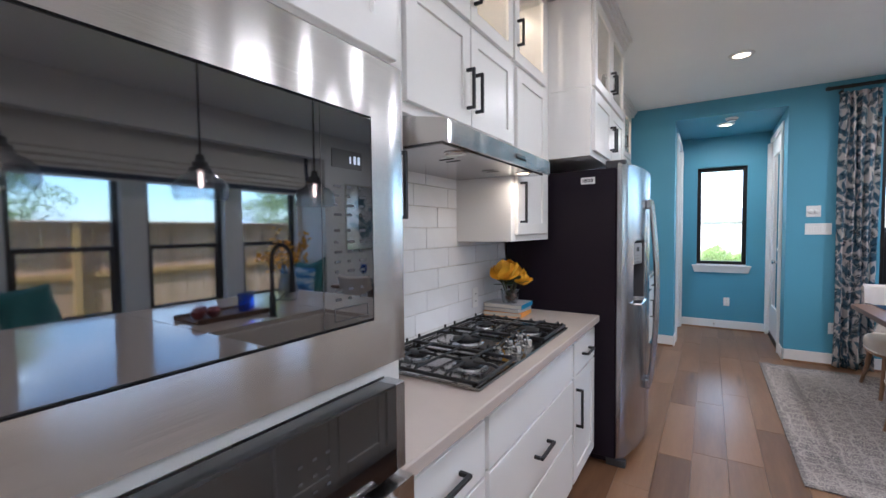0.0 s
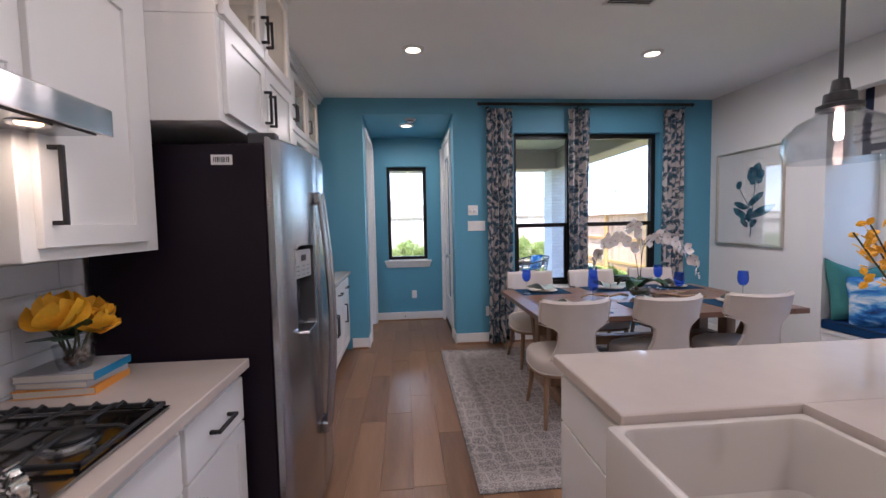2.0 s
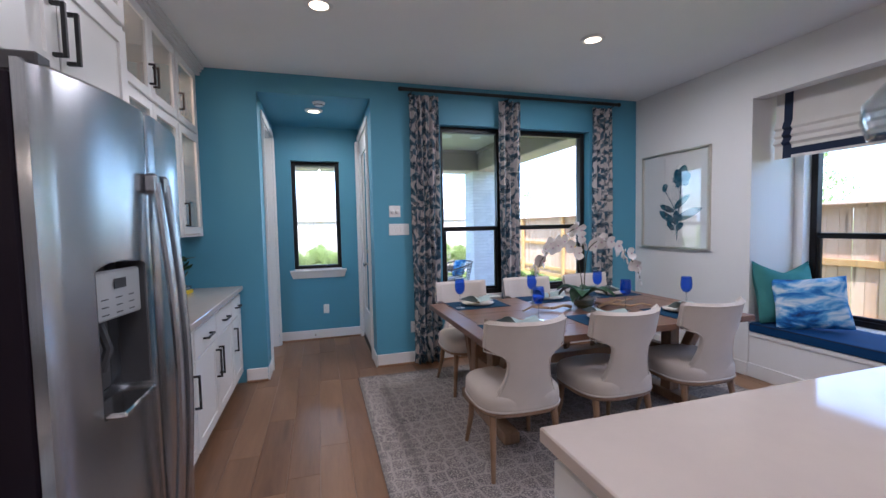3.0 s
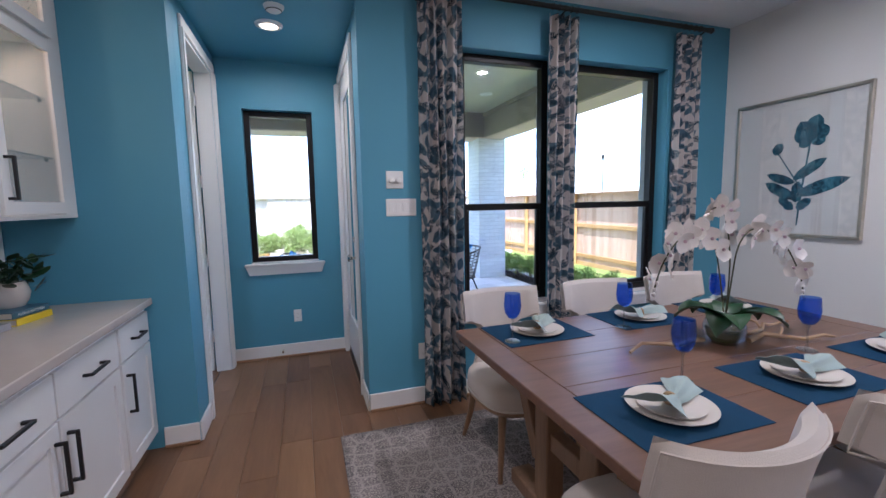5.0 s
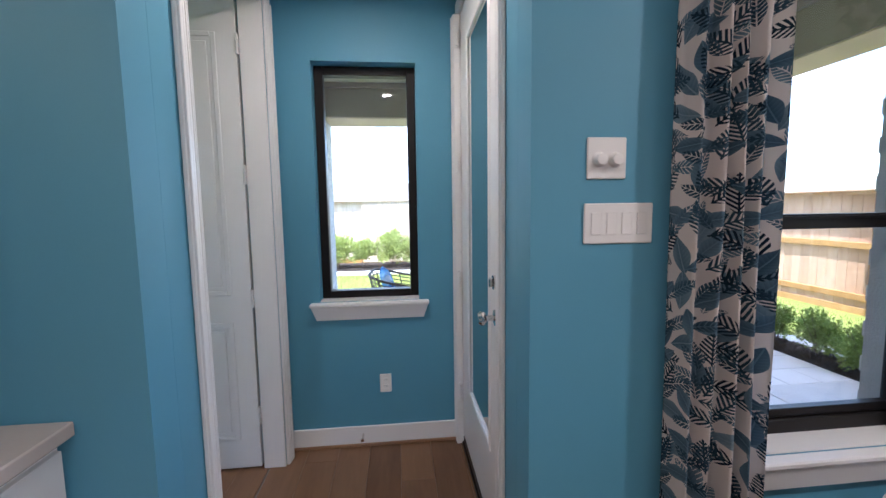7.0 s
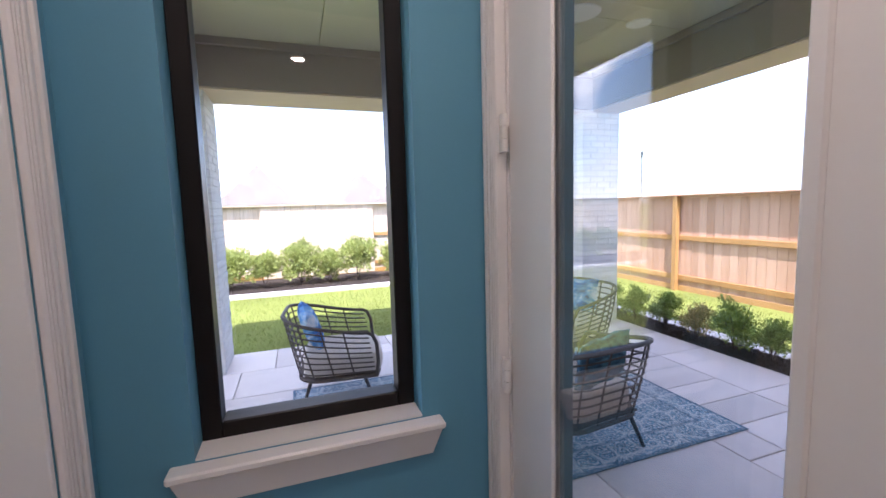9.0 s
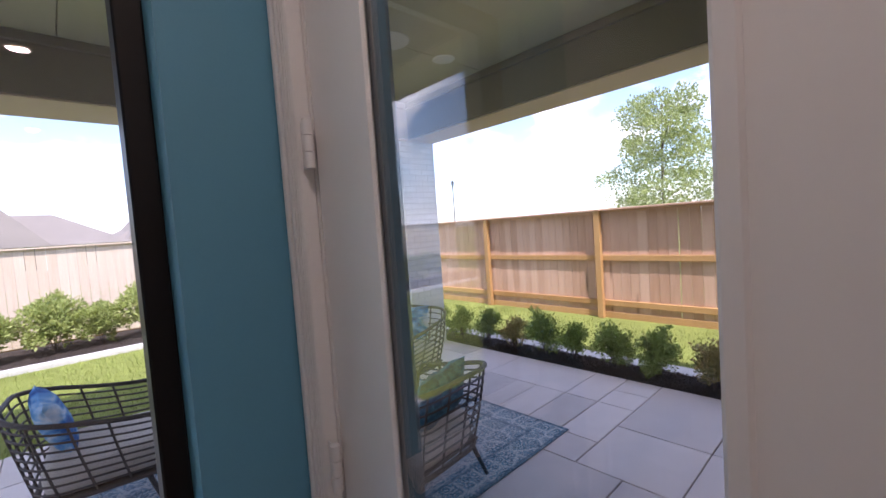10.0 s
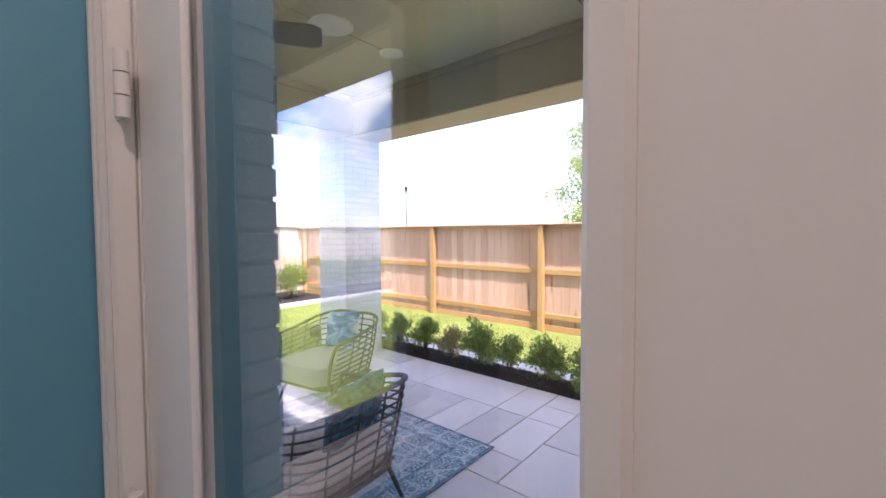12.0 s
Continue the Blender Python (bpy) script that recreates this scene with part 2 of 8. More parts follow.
M["orange_cover"] = plain("orange book cover", (0.72, 0.30, 0.04), 0.4, var=0.06, relief=0.03)
M["grey_cover"] = plain("grey book cover", (0.40, 0.40, 0.41), 0.45, var=0.05, relief=0.03)
M["letter"] = plain("white lettering", (0.85, 0.85, 0.85), 0.5, var=0.01, relief=0.0)
M["ink"] = plain("dark print", (0.03, 0.03, 0.035), 0.5, var=0.05, relief=0.0)
M["key_print"] = plain("pale key print", (0.055, 0.055, 0.06), 0.5, var=0.05, relief=0.0)
M["glass"] = clear("window glass", (0.97, 0.99, 0.98), 0.045, 0.7)
M["door_glass"] = clear("door glass", (0.97, 0.985, 0.985), 0.03, 1.9, power=3.0)
M["clear_glass"] = clear("clear glass", (0.88, 0.90, 0.91), 0.15, 0.8)
M["seeded_glass"] = clear("seeded pendant glass", (0.90, 0.92, 0.94), 0.06, 0.8, 0.02)
M["blue_glass"] = clear("cobalt glass", (0.45, 0.62, 1.0), 0.07, 0.7)
M["picture_glass"] = clear("picture glass", (0.96, 0.97, 0.97), 0.09, 0.8)
M["can_lens"] = glow("lamp lens", (1.0, 0.74, 0.44), 1.1)
M["bulb"] = glow("warm bulb", (1.0, 0.62, 0.42), 2.5)
M["hood_bulb"] = glow("hood lamp", (1.0, 0.62, 0.28), 1.6)
M["display"] = glow("clock digits", (0.5, 0.55, 0.62), 0.03)
M["table_wood"] = wood("brown oak", (0.20, 0.113, 0.074), (0.11, 0.060, 0.038), "x", 1.0, 0.36, 0.06)
M["leg_wood"] = wood("brown oak leg", (0.32, 0.20, 0.12), (0.16, 0.09, 0.05), "z", 1.0, 0.45, 0.1, False)
M["plank"] = wood("oak floor plank", (0.285, 0.160, 0.084), (0.125, 0.063, 0.032), "y", 0.55, 0.28, 0.36)
M["fence"] = wood("cedar fence board", (0.66, 0.44, 0.31), (0.46, 0.27, 0.165), "z", 1.0, 0.75, 0.32, spec=0.2, bold=0.95)
M["fence_pale"] = wood("pale fence board", (0.72, 0.60, 0.48), (0.58, 0.45, 0.33), "z", 1.0, 0.75, 0.28, spec=0.2)
M["fence_post"] = wood("yellow pine post", (0.56, 0.33, 0.13), (0.38, 0.20, 0.07), "z", 1.0, 0.7, 0.3, spec=0.2)
M["tray_wood"] = wood("walnut tray", (0.16, 0.08, 0.04), (0.07, 0.03, 0.018), "x", 1.2, 0.5, 0.1, False)
M["tile"] = plain("glazed white tile", (0.80, 0.80, 0.82), 0.12, var=0.05, scale=6, fine=9, relief=0.35, depth=0.006, per_object=0.35, rvar=0.06)
M["grout"] = plain("pale grout", (0.68, 0.65, 0.63), 0.9, var=0.08, relief=0.3)
M["brick"] = plain("white painted brick", (0.66, 0.66, 0.66), 0.75, var=0.10, scale=10, fine=70, relief=0.7, depth=0.006, per_object=0.3, spec=0.2)
M["mortar"] = plain("painted mortar", (0.52, 0.52, 0.52), 0.9, var=0.12, scale=12, fine=90, relief=0.8, depth=0.005)
M["slate_paint"] = plain("slate grey exterior paint", (0.09, 0.11, 0.13), 0.5, var=0.08, relief=0.05)
M["soffit"] = plain("olive grey soffit paint", (0.46, 0.44, 0.32), 0.36, var=0.06, scale=1.5, fine=60, relief=0.12)
M["beam"] = plain("taupe beam paint", (0.24, 0.205, 0.175), 0.6, var=0.08, scale=2, fine=80, relief=0.15)
M["beam_pale"] = plain("tan beam underside", (0.56, 0.45, 0.35), 0.6, var=0.1, scale=3, fine=60, relief=0.2, stretch=(1, 1, 1))
M["paver"] = plain("grey sandstone paver", (0.62, 0.55, 0.51), 0.42, var=0.2, scale=5, fine=45, relief=0.5, depth=0.004, per_object=0.45, spec=0.5)
M["joint"] = plain("dark paver joint", (0.26, 0.24, 0.23), 0.95, var=0.2, fine=90, relief=0.6, depth=0.004)
M["mulch"] = plain("dark brown mulch", (0.035, 0.024, 0.018), 0.95, var=0.7, scale=30, fine=160, relief=1.0, depth=0.02)
M["concrete"] = plain("pale concrete", (0.58, 0.56, 0.52), 0.85, var=0.1, scale=4, fine=80, relief=0.3)
M["grass"] = plain("lawn", (0.21, 0.24, 0.06), 0.9, var=0.35, scale=1.6, fine=60, relief=1.0, depth=0.03, spec=0.1)
M["blade"] = plain("grass blade", (0.25, 0.30, 0.075), 0.7, var=0.3, scale=3, fine=9, relief=0.0, spec=0.2)
M["bush"] = foliage("boxwood leaf", (0.17, 0.25, 0.05), (0.34, 0.42, 0.10))
M["hedge"] = foliage("hedge leaf", (0.24, 0.30, 0.08), (0.46, 0.50, 0.17))
M["bush_dry"] = foliage("bronzed leaf", (0.26, 0.28, 0.08), (0.50, 0.36, 0.16))
M["tree_leaf"] = foliage("olive tree leaf", (0.24, 0.30, 0.10), (0.42, 0.46, 0.18))
M["bark"] = plain("tree bark", (0.12, 0.09, 0.07), 0.9, var=0.3, scale=8, fine=60, relief=0.8, depth=0.01)
M["roof"] = plain("grey brown shingle", (0.19, 0.165, 0.145), 0.9, var=0.2, scale=1.2, fine=14, relief=0.5, depth=0.02)
M["house_wall"] = plain("tan house brick", (0.42, 0.33, 0.26), 0.85, var=0.12, scale=1, fine=12, relief=0.2)
M["rattan"] = plain("dark brown wicker", (0.045, 0.035, 0.03), 0.6, var=0.3, scale=30, fine=400, relief=0.4)
M["speaker_mesh"] = plain("white speaker mesh", (0.72, 0.72, 0.70), 0.7, var=0.05, fine=700, relief=0.4)
M["fan_metal"] = plain("grey fan metal", (0.16, 0.16, 0.15), 0.5, 0.4, var=0.1, relief=0.05)
M["frame_silver"] = plain("champagne silver frame", (0.55, 0.52, 0.45), 0.32, 0.8, var=0.1, scale=8, fine=200, relief=0.15)
M["mat_board"] = plain("white mat board", (0.76, 0.75, 0.74), 0.8, var=0.02, fine=300, relief=0.15)


def steel(name, along, rough=0.26, col=(0.62, 0.60, 0.58), wave=0.0, scratch=0.004, sheet=(9, 9, 1.2)):
    """Brushed steel: very fine scratches along one axis, and a faint waviness of the sheet."""
    m, n, l, bs = material(name)
    st = {"y": (900, 6, 900), "z": (900, 900, 6), "x": (6, 900, 900)}[along]
    a = noise_node(n, l, 1.0, 2, 0.5, coords(n, l, st))
    b = noise_node(n, l, 2.2, 3, 0.6, coords(n, l, (1, 1, 1)))
    w = noise_node(n, l, 1.0, 1, 0.4, coords(n, l, sheet))
    l.new(ramp(n, l, a.outputs["Fac"], [(0.3, shade(col, 0.9)), (0.7, shade(col, 1.08))]), bs.inputs["Base Color"])
    bs.inputs["Metallic"].default_value = 1.0
    l.new(calc(n, l, "ADD", rough - 0.04, calc(n, l, "MULTIPLY", b.outputs["Fac"], 0.08)), bs.inputs["Roughness"])
    bump(n, l, bs, calc(n, l, "ADD", calc(n, l, "MULTIPLY", a.outputs["Fac"], scratch), calc(n, l, "MULTIPLY", w.outputs["Fac"], wave)), 1.0, 0.01)
    return m


M["steel"] = steel("brushed stainless steel", "z", 0.25, (0.46, 0.47, 0.49), wave=0.05)
M["steel_dark"] = steel("dark brushed steel", "y", 0.16, (0.42, 0.40, 0.385), wave=0.02)
M["steel_y"] = steel("brushed stainless trim", "y", 0.22, (0.62, 0.60, 0.58), wave=1.5, scratch=0.0005, sheet=(1, 8, 0.25))


def curtain_material():
    """Slate and navy leaves and fern fronds on ivory cloth; every leaf is turned its own way."""
    m, n, l, bs = material("leaf print cotton")
    uv = coords(n, l, (1, 1, 1), "UV")
    col = (0.80, 0.745, 0.71)
    layers = [  # cells per metre, length, half width, dark, light, kind
        (8.5, 0.056, 0.025, (0.11, 0.19, 0.25), (0.25, 0.34, 0.41), "leaf"),
        (9.0, 0.050, 0.021, (0.08, 0.15, 0.21), (0.20, 0.30, 0.37), "striped"),
        (8.0, 0.058, 0.030, (0.012, 0.03, 0.06), (0.04, 0.09, 0.13), "fern"),
        (7.5, 0.062, 0.019, (0.04, 0.09, 0.14), (0.15, 0.25, 0.33), "striped"),
        (9.5, 0.050, 0.021, (0.07, 0.13, 0.19), (0.17, 0.27, 0.35), "leaf"),
        (9.2, 0.050, 0.026, (0.012, 0.03, 0.055), (0.035, 0.08, 0.12), "fern"),
        (10.5, 0.044, 0.016, (0.015, 0.04, 0.075), (0.08, 0.15, 0.21), "striped"),
    ]
    for k, (cells, ln, wd, c1, c2, kind) in enumerate(layers):
        mp = n.new("ShaderNodeMapping")
        mp.inputs["Location"].default_value = (k * 1.37 + 0.2, k * 0.71, 0)
        l.new(uv, mp.inputs["Vector"])
        vo = n.new("ShaderNodeTexVoronoi")
        vo.voronoi_dimensions = "2D"
        vo.inputs["Scale"].default_value, vo.inputs["Randomness"].default_value = cells, 0.55
        l.new(mp.outputs["Vector"], vo.inputs["Vector"])
        off = n.new("ShaderNodeVectorMath")
        off.operation = "SUBTRACT"
        l.new(mp.outputs["Vector"], off.inputs[0])
        l.new(vo.outputs["Position"], off.inputs[1])
        pick = n.new("ShaderNodeSeparateColor")
        l.new(vo.outputs["Color"], pick.inputs[0])
        ro = n.new("ShaderNodeVectorRotate")
        ro.rotation_type = "Z_AXIS"
        l.new(off.outputs[0], ro.inputs["Vector"])
        l.new(calc(n, l, "MULTIPLY", calc(n, l, "SUBTRACT", pick.outputs[0], 0.5), 3.4), ro.inputs["Angle"])
        sp = n.new("ShaderNodeSeparateXYZ")
        l.new(ro.outputs[0], sp.inputs[0])
        ax = calc(n, l, "ABSOLUTE", sp.outputs[0])
        yy = calc(n, l, "DIVIDE", sp.outputs[1], ln)
        lim = calc(n, l, "MULTIPLY", calc(n, l, "SUBTRACT", 1.0, calc(n, l, "POWER", calc(n, l, "ABSOLUTE", yy), 1.7)), wd)
        mask = calc(n, l, "LESS_THAN", ax, lim)
        rib = calc(n, l, "FRACT", calc(n, l, "MULTIPLY", calc(n, l, "SUBTRACT", sp.outputs[1], calc(n, l, "MULTIPLY", ax, 0.9)), {"fern": 78.0, "leaf": 95.0, "striped": 90.0}[kind]))
        if kind == "fern":
            mask = calc(n, l, "MULTIPLY", mask, calc(n, l, "MAXIMUM", calc(n, l, "GREATER_THAN", rib, 0.45), calc(n, l, "LESS_THAN", ax, 0.0022)))
            tone = ramp(n, l, pick.outputs[1], [(0.2, c1), (0.8, c2)])
        else:
            if kind == "striped":
                mask = calc(n, l, "MULTIPLY", mask, calc(n, l, "MULTIPLY", calc(n, l, "GREATER_THAN", rib, 0.24), calc(n, l, "GREATER_THAN", ax, 0.0011)))
            vein = calc(n, l, "LESS_THAN", ax, 0.0014)
            f = calc(n, l, "ADD", calc(n, l, "MULTIPLY", calc(n, l, "DIVIDE", ax, wd), 0.45), calc(n, l, "ADD", calc(n, l, "MULTIPLY", rib, 0.2), calc(n, l, "MULTIPLY", pick.outputs[1], 0.4)))
            tone = ramp(n, l, calc(n, l, "MAXIMUM", f, vein), [(0.15, c1), (0.85, c2)])
        mask = calc(n, l, "MULTIPLY", mask, calc(n, l, "LESS_THAN", pick.outputs[2], 0.68))
        col = blend(n, l, mask, col, tone)
    weave = noise_node(n, l, 700, 2, 0.5, uv)
    l.new(col, bs.inputs["Base Color"])
    bs.inputs["Roughness"].default_value, bs.inputs["Specular IOR Level"].default_value = 0.9, 0.15
    bump(n, l, bs, weave.outputs["Fac"], 0.3, 0.0006)
    return m


M["curtain"] = curtain_material()


def rug_material(name, ground, mid, dark, size, cells, contrast, worn_off=0.55, border=0.7):
    """A worn oriental pattern: medallion grid, curling lines and a border, faded by large blotches."""
    m, n, l, bs = material(name)
    v = coords(n, l, (1, 1, 1))
    vo = n.new("ShaderNodeTexVoronoi")
    vo.feature, vo.voronoi_dimensions = "DISTANCE_TO_EDGE", "2D"
    vo.inputs["Scale"].default_value, vo.inputs["Randomness"].default_value = cells, 0.55
    l.new(v, vo.inputs["Vector"])
    v2 = n.new("ShaderNodeTexVoronoi")
    v2.voronoi_dimensions = "2D"
    v2.inputs["Scale"].default_value, v2.inputs["Randomness"].default_value = cells * 2.1, 0.7
    l.new(v, v2.inputs["Vector"])
    curl = noise_node(n, l, cells * 2.6, 3, 0.6, v, 2.5)
    worn = noise_node(n, l, 2.2, 5, 0.65, v)
    pile = noise_node(n, l, 260, 2, 0.5, v)
    lines = ramp(n, l, vo.outputs["Distance"], [(0.03, (1, 1, 1)), (0.09, (0, 0, 0))])
    rings = ramp(n, l, calc(n, l, "FRACT", calc(n, l, "MULTIPLY", v2.outputs["Distance"], 3.2)), [(0.40, (0, 0, 0)), (0.5, (1, 1, 1)), (0.9, (1, 1, 1)), (1.0, (0, 0, 0))])
    curls = ramp(n, l, curl.outputs["Fac"], [(0.46, (0, 0, 0)), (0.50, (1, 1, 1)), (0.53, (1, 1, 1)), (0.57, (0, 0, 0))])
    col = blend(n, l, calc(n, l, "MULTIPLY", rings, contrast), ground, mid)
    col = blend(n, l, calc(n, l, "MULTIPLY", curls, contrast), col, dark)
    col = blend(n, l, calc(n, l, "MULTIPLY", lines, contrast * (0.3 if worn_off > 0.4 else 0.75)), col, dark if worn_off > 0.4 else ground)
    fade = ramp(n, l, worn.outputs["Fac"], [(0.38, (0, 0, 0)), (0.66, (1, 1, 1))])
    col = blend(n, l, calc(n, l, "MULTIPLY", fade, worn_off), col, ground)
    sep = n.new("ShaderNodeSeparateXYZ")
    l.new(v, sep.inputs[0])
    inner = calc(n, l, "MINIMUM", calc(n, l, "SUBTRACT", size[0] / 2, calc(n, l, "ABSOLUTE", sep.outputs[0])), calc(n, l, "SUBTRACT", size[1] / 2, calc(n, l, "ABSOLUTE", sep.outputs[1])))
    edge = ramp(n, l, calc(n, l, "MULTIPLY", inner, 1.0), [(0.0, (0.8, 0.8, 0.8)), (0.025, (0.8, 0.8, 0.8)), (0.03, (0, 0, 0)), (0.20, (0, 0, 0)), (0.205, (0.7, 0.7, 0.7)), (0.225, (0.7, 0.7, 0.7)), (0.23, (0, 0, 0))])
    col = blend(n, l, calc(n, l, "MULTIPLY", edge, border), col, dark)
    col = blend(n, l, calc(n, l, "MULTIPLY", pile.outputs["Fac"], 0.20), col, shade(dark, 0.8))
    l.new(col, bs.inputs["Base Color"])
    bs.inputs["Roughness"].default_value, bs.inputs["Specular IOR Level"].default_value = 0.95, 0.1
    bump(n, l, bs, pile.outputs["Fac"], 0.6, 0.003)
    return m


def marble_cloth():
    m, n, l, bs = material("blue and white marbled cushion cloth")
    a = noise_node(n, l, 5.5, 6, 0.55, coords(n, l, (0.8, 1, 1.7)), 0.7)
    col = ramp(n, l, a.outputs["Fac"], [(0.34, (0.008, 0.03, 0.12)), (0.43, (0.02, 0.14, 0.42)), (0.50, (0.12, 0.33, 0.60)), (0.57, (0.42, 0.55, 0.68)), (0.66, (0.70, 0.72, 0.75))])
    l.new(col, bs.inputs["Base Color"])
    bs.inputs["Roughness"].default_value = 0.85
    b = noise_node(n, l, 350, 2, 0.5)
    bump(n, l, bs, b.outputs["Fac"], 0.3, 0.001)
    return m


M["marble_cloth"] = marble_cloth()


def water_blue():
    m, n, l, bs = material("blue ink wash")
    a = noise_node(n, l, 16.0, 5, 0.65, coords(n, l), 1.5)
    col = ramp(n, l, a.outputs["Fac"], [(0.30, (0.004, 0.012, 0.03)), (0.45, (0.012, 0.07, 0.12)), (0.60, (0.06, 0.20, 0.27)), (0.75, (0.25, 0.40, 0.46))])
    l.new(col, bs.inputs["Base Color"])
    bs.inputs["Roughness"].default_value = 0.8
    return m


M["ink_blue"] = water_blue()


# ---- mesh helpers ----
def box(bm, x0, x1, y0, y1, z0, z1, bevel=0.0, m=None):
    r = bmesh.ops.create_cube(bm, size=1.0)
    vs = r["verts"]
    for v in vs:
        v.co = Vector((x0 + (v.co.x + 0.5) * (x1 - x0), y0 + (v.co.y + 0.5) * (y1 - y0), z0 + (v.co.z + 0.5) * (z1 - z0)))
    if bevel:
        es = list({e for v in vs for e in v.link_edges})
        rb = bmesh.ops.bevel(bm, geom=es, offset=bevel, segments=1 if bevel < 0.009 else 3, affect="EDGES", profile=0.6)
        vs = list({v for f in rb["faces"] for v in f.verts} | {v for v in vs if v.is_valid})
    if m is not None:
        bmesh.ops.transform(bm, matrix=m, verts=[v for v in vs if v.is_valid])
    return bm


def cube(x0, x1, y0, y1, z0, z1, bevel=0.0):
    return box(bmesh.new(), x0, x1, y0, y1, z0, z1, bevel)


def cyl(bm, p, q, r0, r1=None, seg=16):
    """A capped round bar from p to q."""
    p, q = Vector(p), Vector(q)
    d = q - p
    m = Matrix.Translation((p + q) / 2) @ d.to_track_quat("Z", "Y").to_matrix().to_4x4()
    bmesh.ops.create_cone(bm, cap_ends=True, segments=seg, radius1=r0, radius2=r0 if r1 is None else r1, depth=d.length, matrix=m)
    return bm


def tube(bm, pts, r, seg=8, closed=False, taper=None):
    """A round bar swept along points."""
    pts = [Vector(p) for p in pts]
    n = len(pts)
    rings, up = [], None
    for i, p in enumerate(pts):
        a = pts[(i - 1) % n] if closed or i > 0 else p
        b = pts[(i + 1) % n] if closed or i < n - 1 else p
        d = (b - a).normalized()
        if up is None:
            up = d.orthogonal().normalized()
        up = (up - d * up.dot(d)).normalized()
        side = d.cross(up)
        rr = r if taper is None else r * (1 + (taper - 1) * i / max(1, n - 1))
        rings.append([bm.verts.new(p + (up * math.cos(t) + side * math.sin(t)) * rr) for t in (2 * math.pi * k / seg for k in range(seg))])
    for i in range(n if closed else n - 1):
        A, B = rings[i], rings[(i + 1) % n]
        for k in range(seg):
            bm.faces.new((A[k], A[(k + 1) % seg], B[(k + 1) % seg], B[k]))
    if not closed:
        bm.faces.new(rings[0][::-1])
        bm.faces.new(rings[-1])
    return bm


def lathe(bm, profile, seg=28, c=(0, 0, 0)):
    """Turns (radius, height) pairs about the upright axis through c."""
    rings = []
    for r, z in profile:
        if r < 1e-5:
            rings.append([bm.verts.new((c[0], c[1], c[2] + z))])
        else:
            rings.append([bm.verts.new((c[0] + r * math.cos(t), c[1] + r * math.sin(t), c[2] + z)) for t in (2 * math.pi * k / seg for k in range(seg))])
    for A, B in zip(rings, rings[1:]):
        for k in range(seg):
            j = (k + 1) % seg
            if len(A) == 1 and len(B) > 1:
                bm.faces.new((A[0], B[j], B[k]))
            elif len(B) == 1 and len(A) > 1:
                bm.faces.new((A[k], A[j], B[0]))
            elif len(A) > 1:
                bm.faces.new((A[k], A[j], B[j], B[k]))
    return bm


def grid(bm, nu, nv, f, uv=None):
    """A sheet f(u, v), u and v from 0 to 1. uv: what to write into the UV map."""
    g = [[bm.verts.new(f(i / nu, j / nv)) for i in range(nu + 1)] for j in range(nv + 1)]
    layer = bm.loops.layers.uv.verify() if uv else None
    for j in range(nv):
        for i in range(nu):
            fc = bm.faces.new((g[j][i], g[j][i + 1], g[j + 1][i + 1], g[j + 1][i]))
            if uv:
                for lp, (a, b) in zip(fc.loops, ((i, j), (i + 1, j), (i + 1, j + 1), (i, j + 1))):
                    lp[layer].uv = uv(a / nu, b / nv)
    return bm


def solid(bm, t):
    bmesh.ops.recalc_face_normals(bm, faces=bm.faces)
    bmesh.ops.solidify(bm, geom=list(bm.faces), thickness=t)
    return bm


def mesh_of(name, bm, mat, smooth=True):
    bmesh.ops.recalc_face_normals(bm, faces=bm.faces)
    me = bpy.data.meshes.new(name)
    bm.to_mesh(me)
    bm.free()
    if smooth:
        me.polygons.foreach_set("use_smooth", [True] * len(me.polygons))
        me.set_sharp_from_angle(angle=radians(34))
    me.materials.append(mat)
    return me


def part(name, bm, mat, parent, label="", at=None):
    """One mesh object under a thing or under a part."""
    ob = new(name, mesh_of(name, bm, mat))
    ob.parent = parent
    if at is not None:
        ob.matrix_basis = at
    return tagged(ob, label) if label else ob


def thing(name, at, label, category, group="", kind=""):
    ob = new(name)
    ob.empty_display_size = 0.1
    ob.matrix_basis = at if isinstance(at, Matrix) else pose(*at)
    return tagged(ob, label, category, group, kind)


def single(name, bm, mat, label, category, at=None, group="", kind=""):
    ob = new(name, mesh_of(name, bm, mat))
    if at is not None:
        ob.matrix_basis = at
    return tagged(ob, label, category, group, kind)


def structure(name, bm, mat, label, category):
    return single(name, bm, mat, label, category, kind="structure")


def panel_with_holes(bm, axis, lo, hi, a0, a1, z0, z1, holes):
    """A wall slab across one axis (lo..hi), along the other (a0..a1), with through openings (b0, b1, c0, c1)."""
    def put(p0, p1, q0, q1):
        if p1 - p0 > 1e-4 and q1 - q0 > 1e-4:
            if axis == "x":
                box(bm, lo, hi, p0, p1, q0, q1)
            else:
                box(bm, p0, p1, lo, hi, q0, q1)
    cur = a0
    for b0, b1, c0, c1 in sorted(holes):
        put(cur, b0, z0, z1)
        put(b0, b1, z0, c0)
        put(b0, b1, c1, z1)
        cur = b1
    put(cur, a1, z0, z1)
    return bm


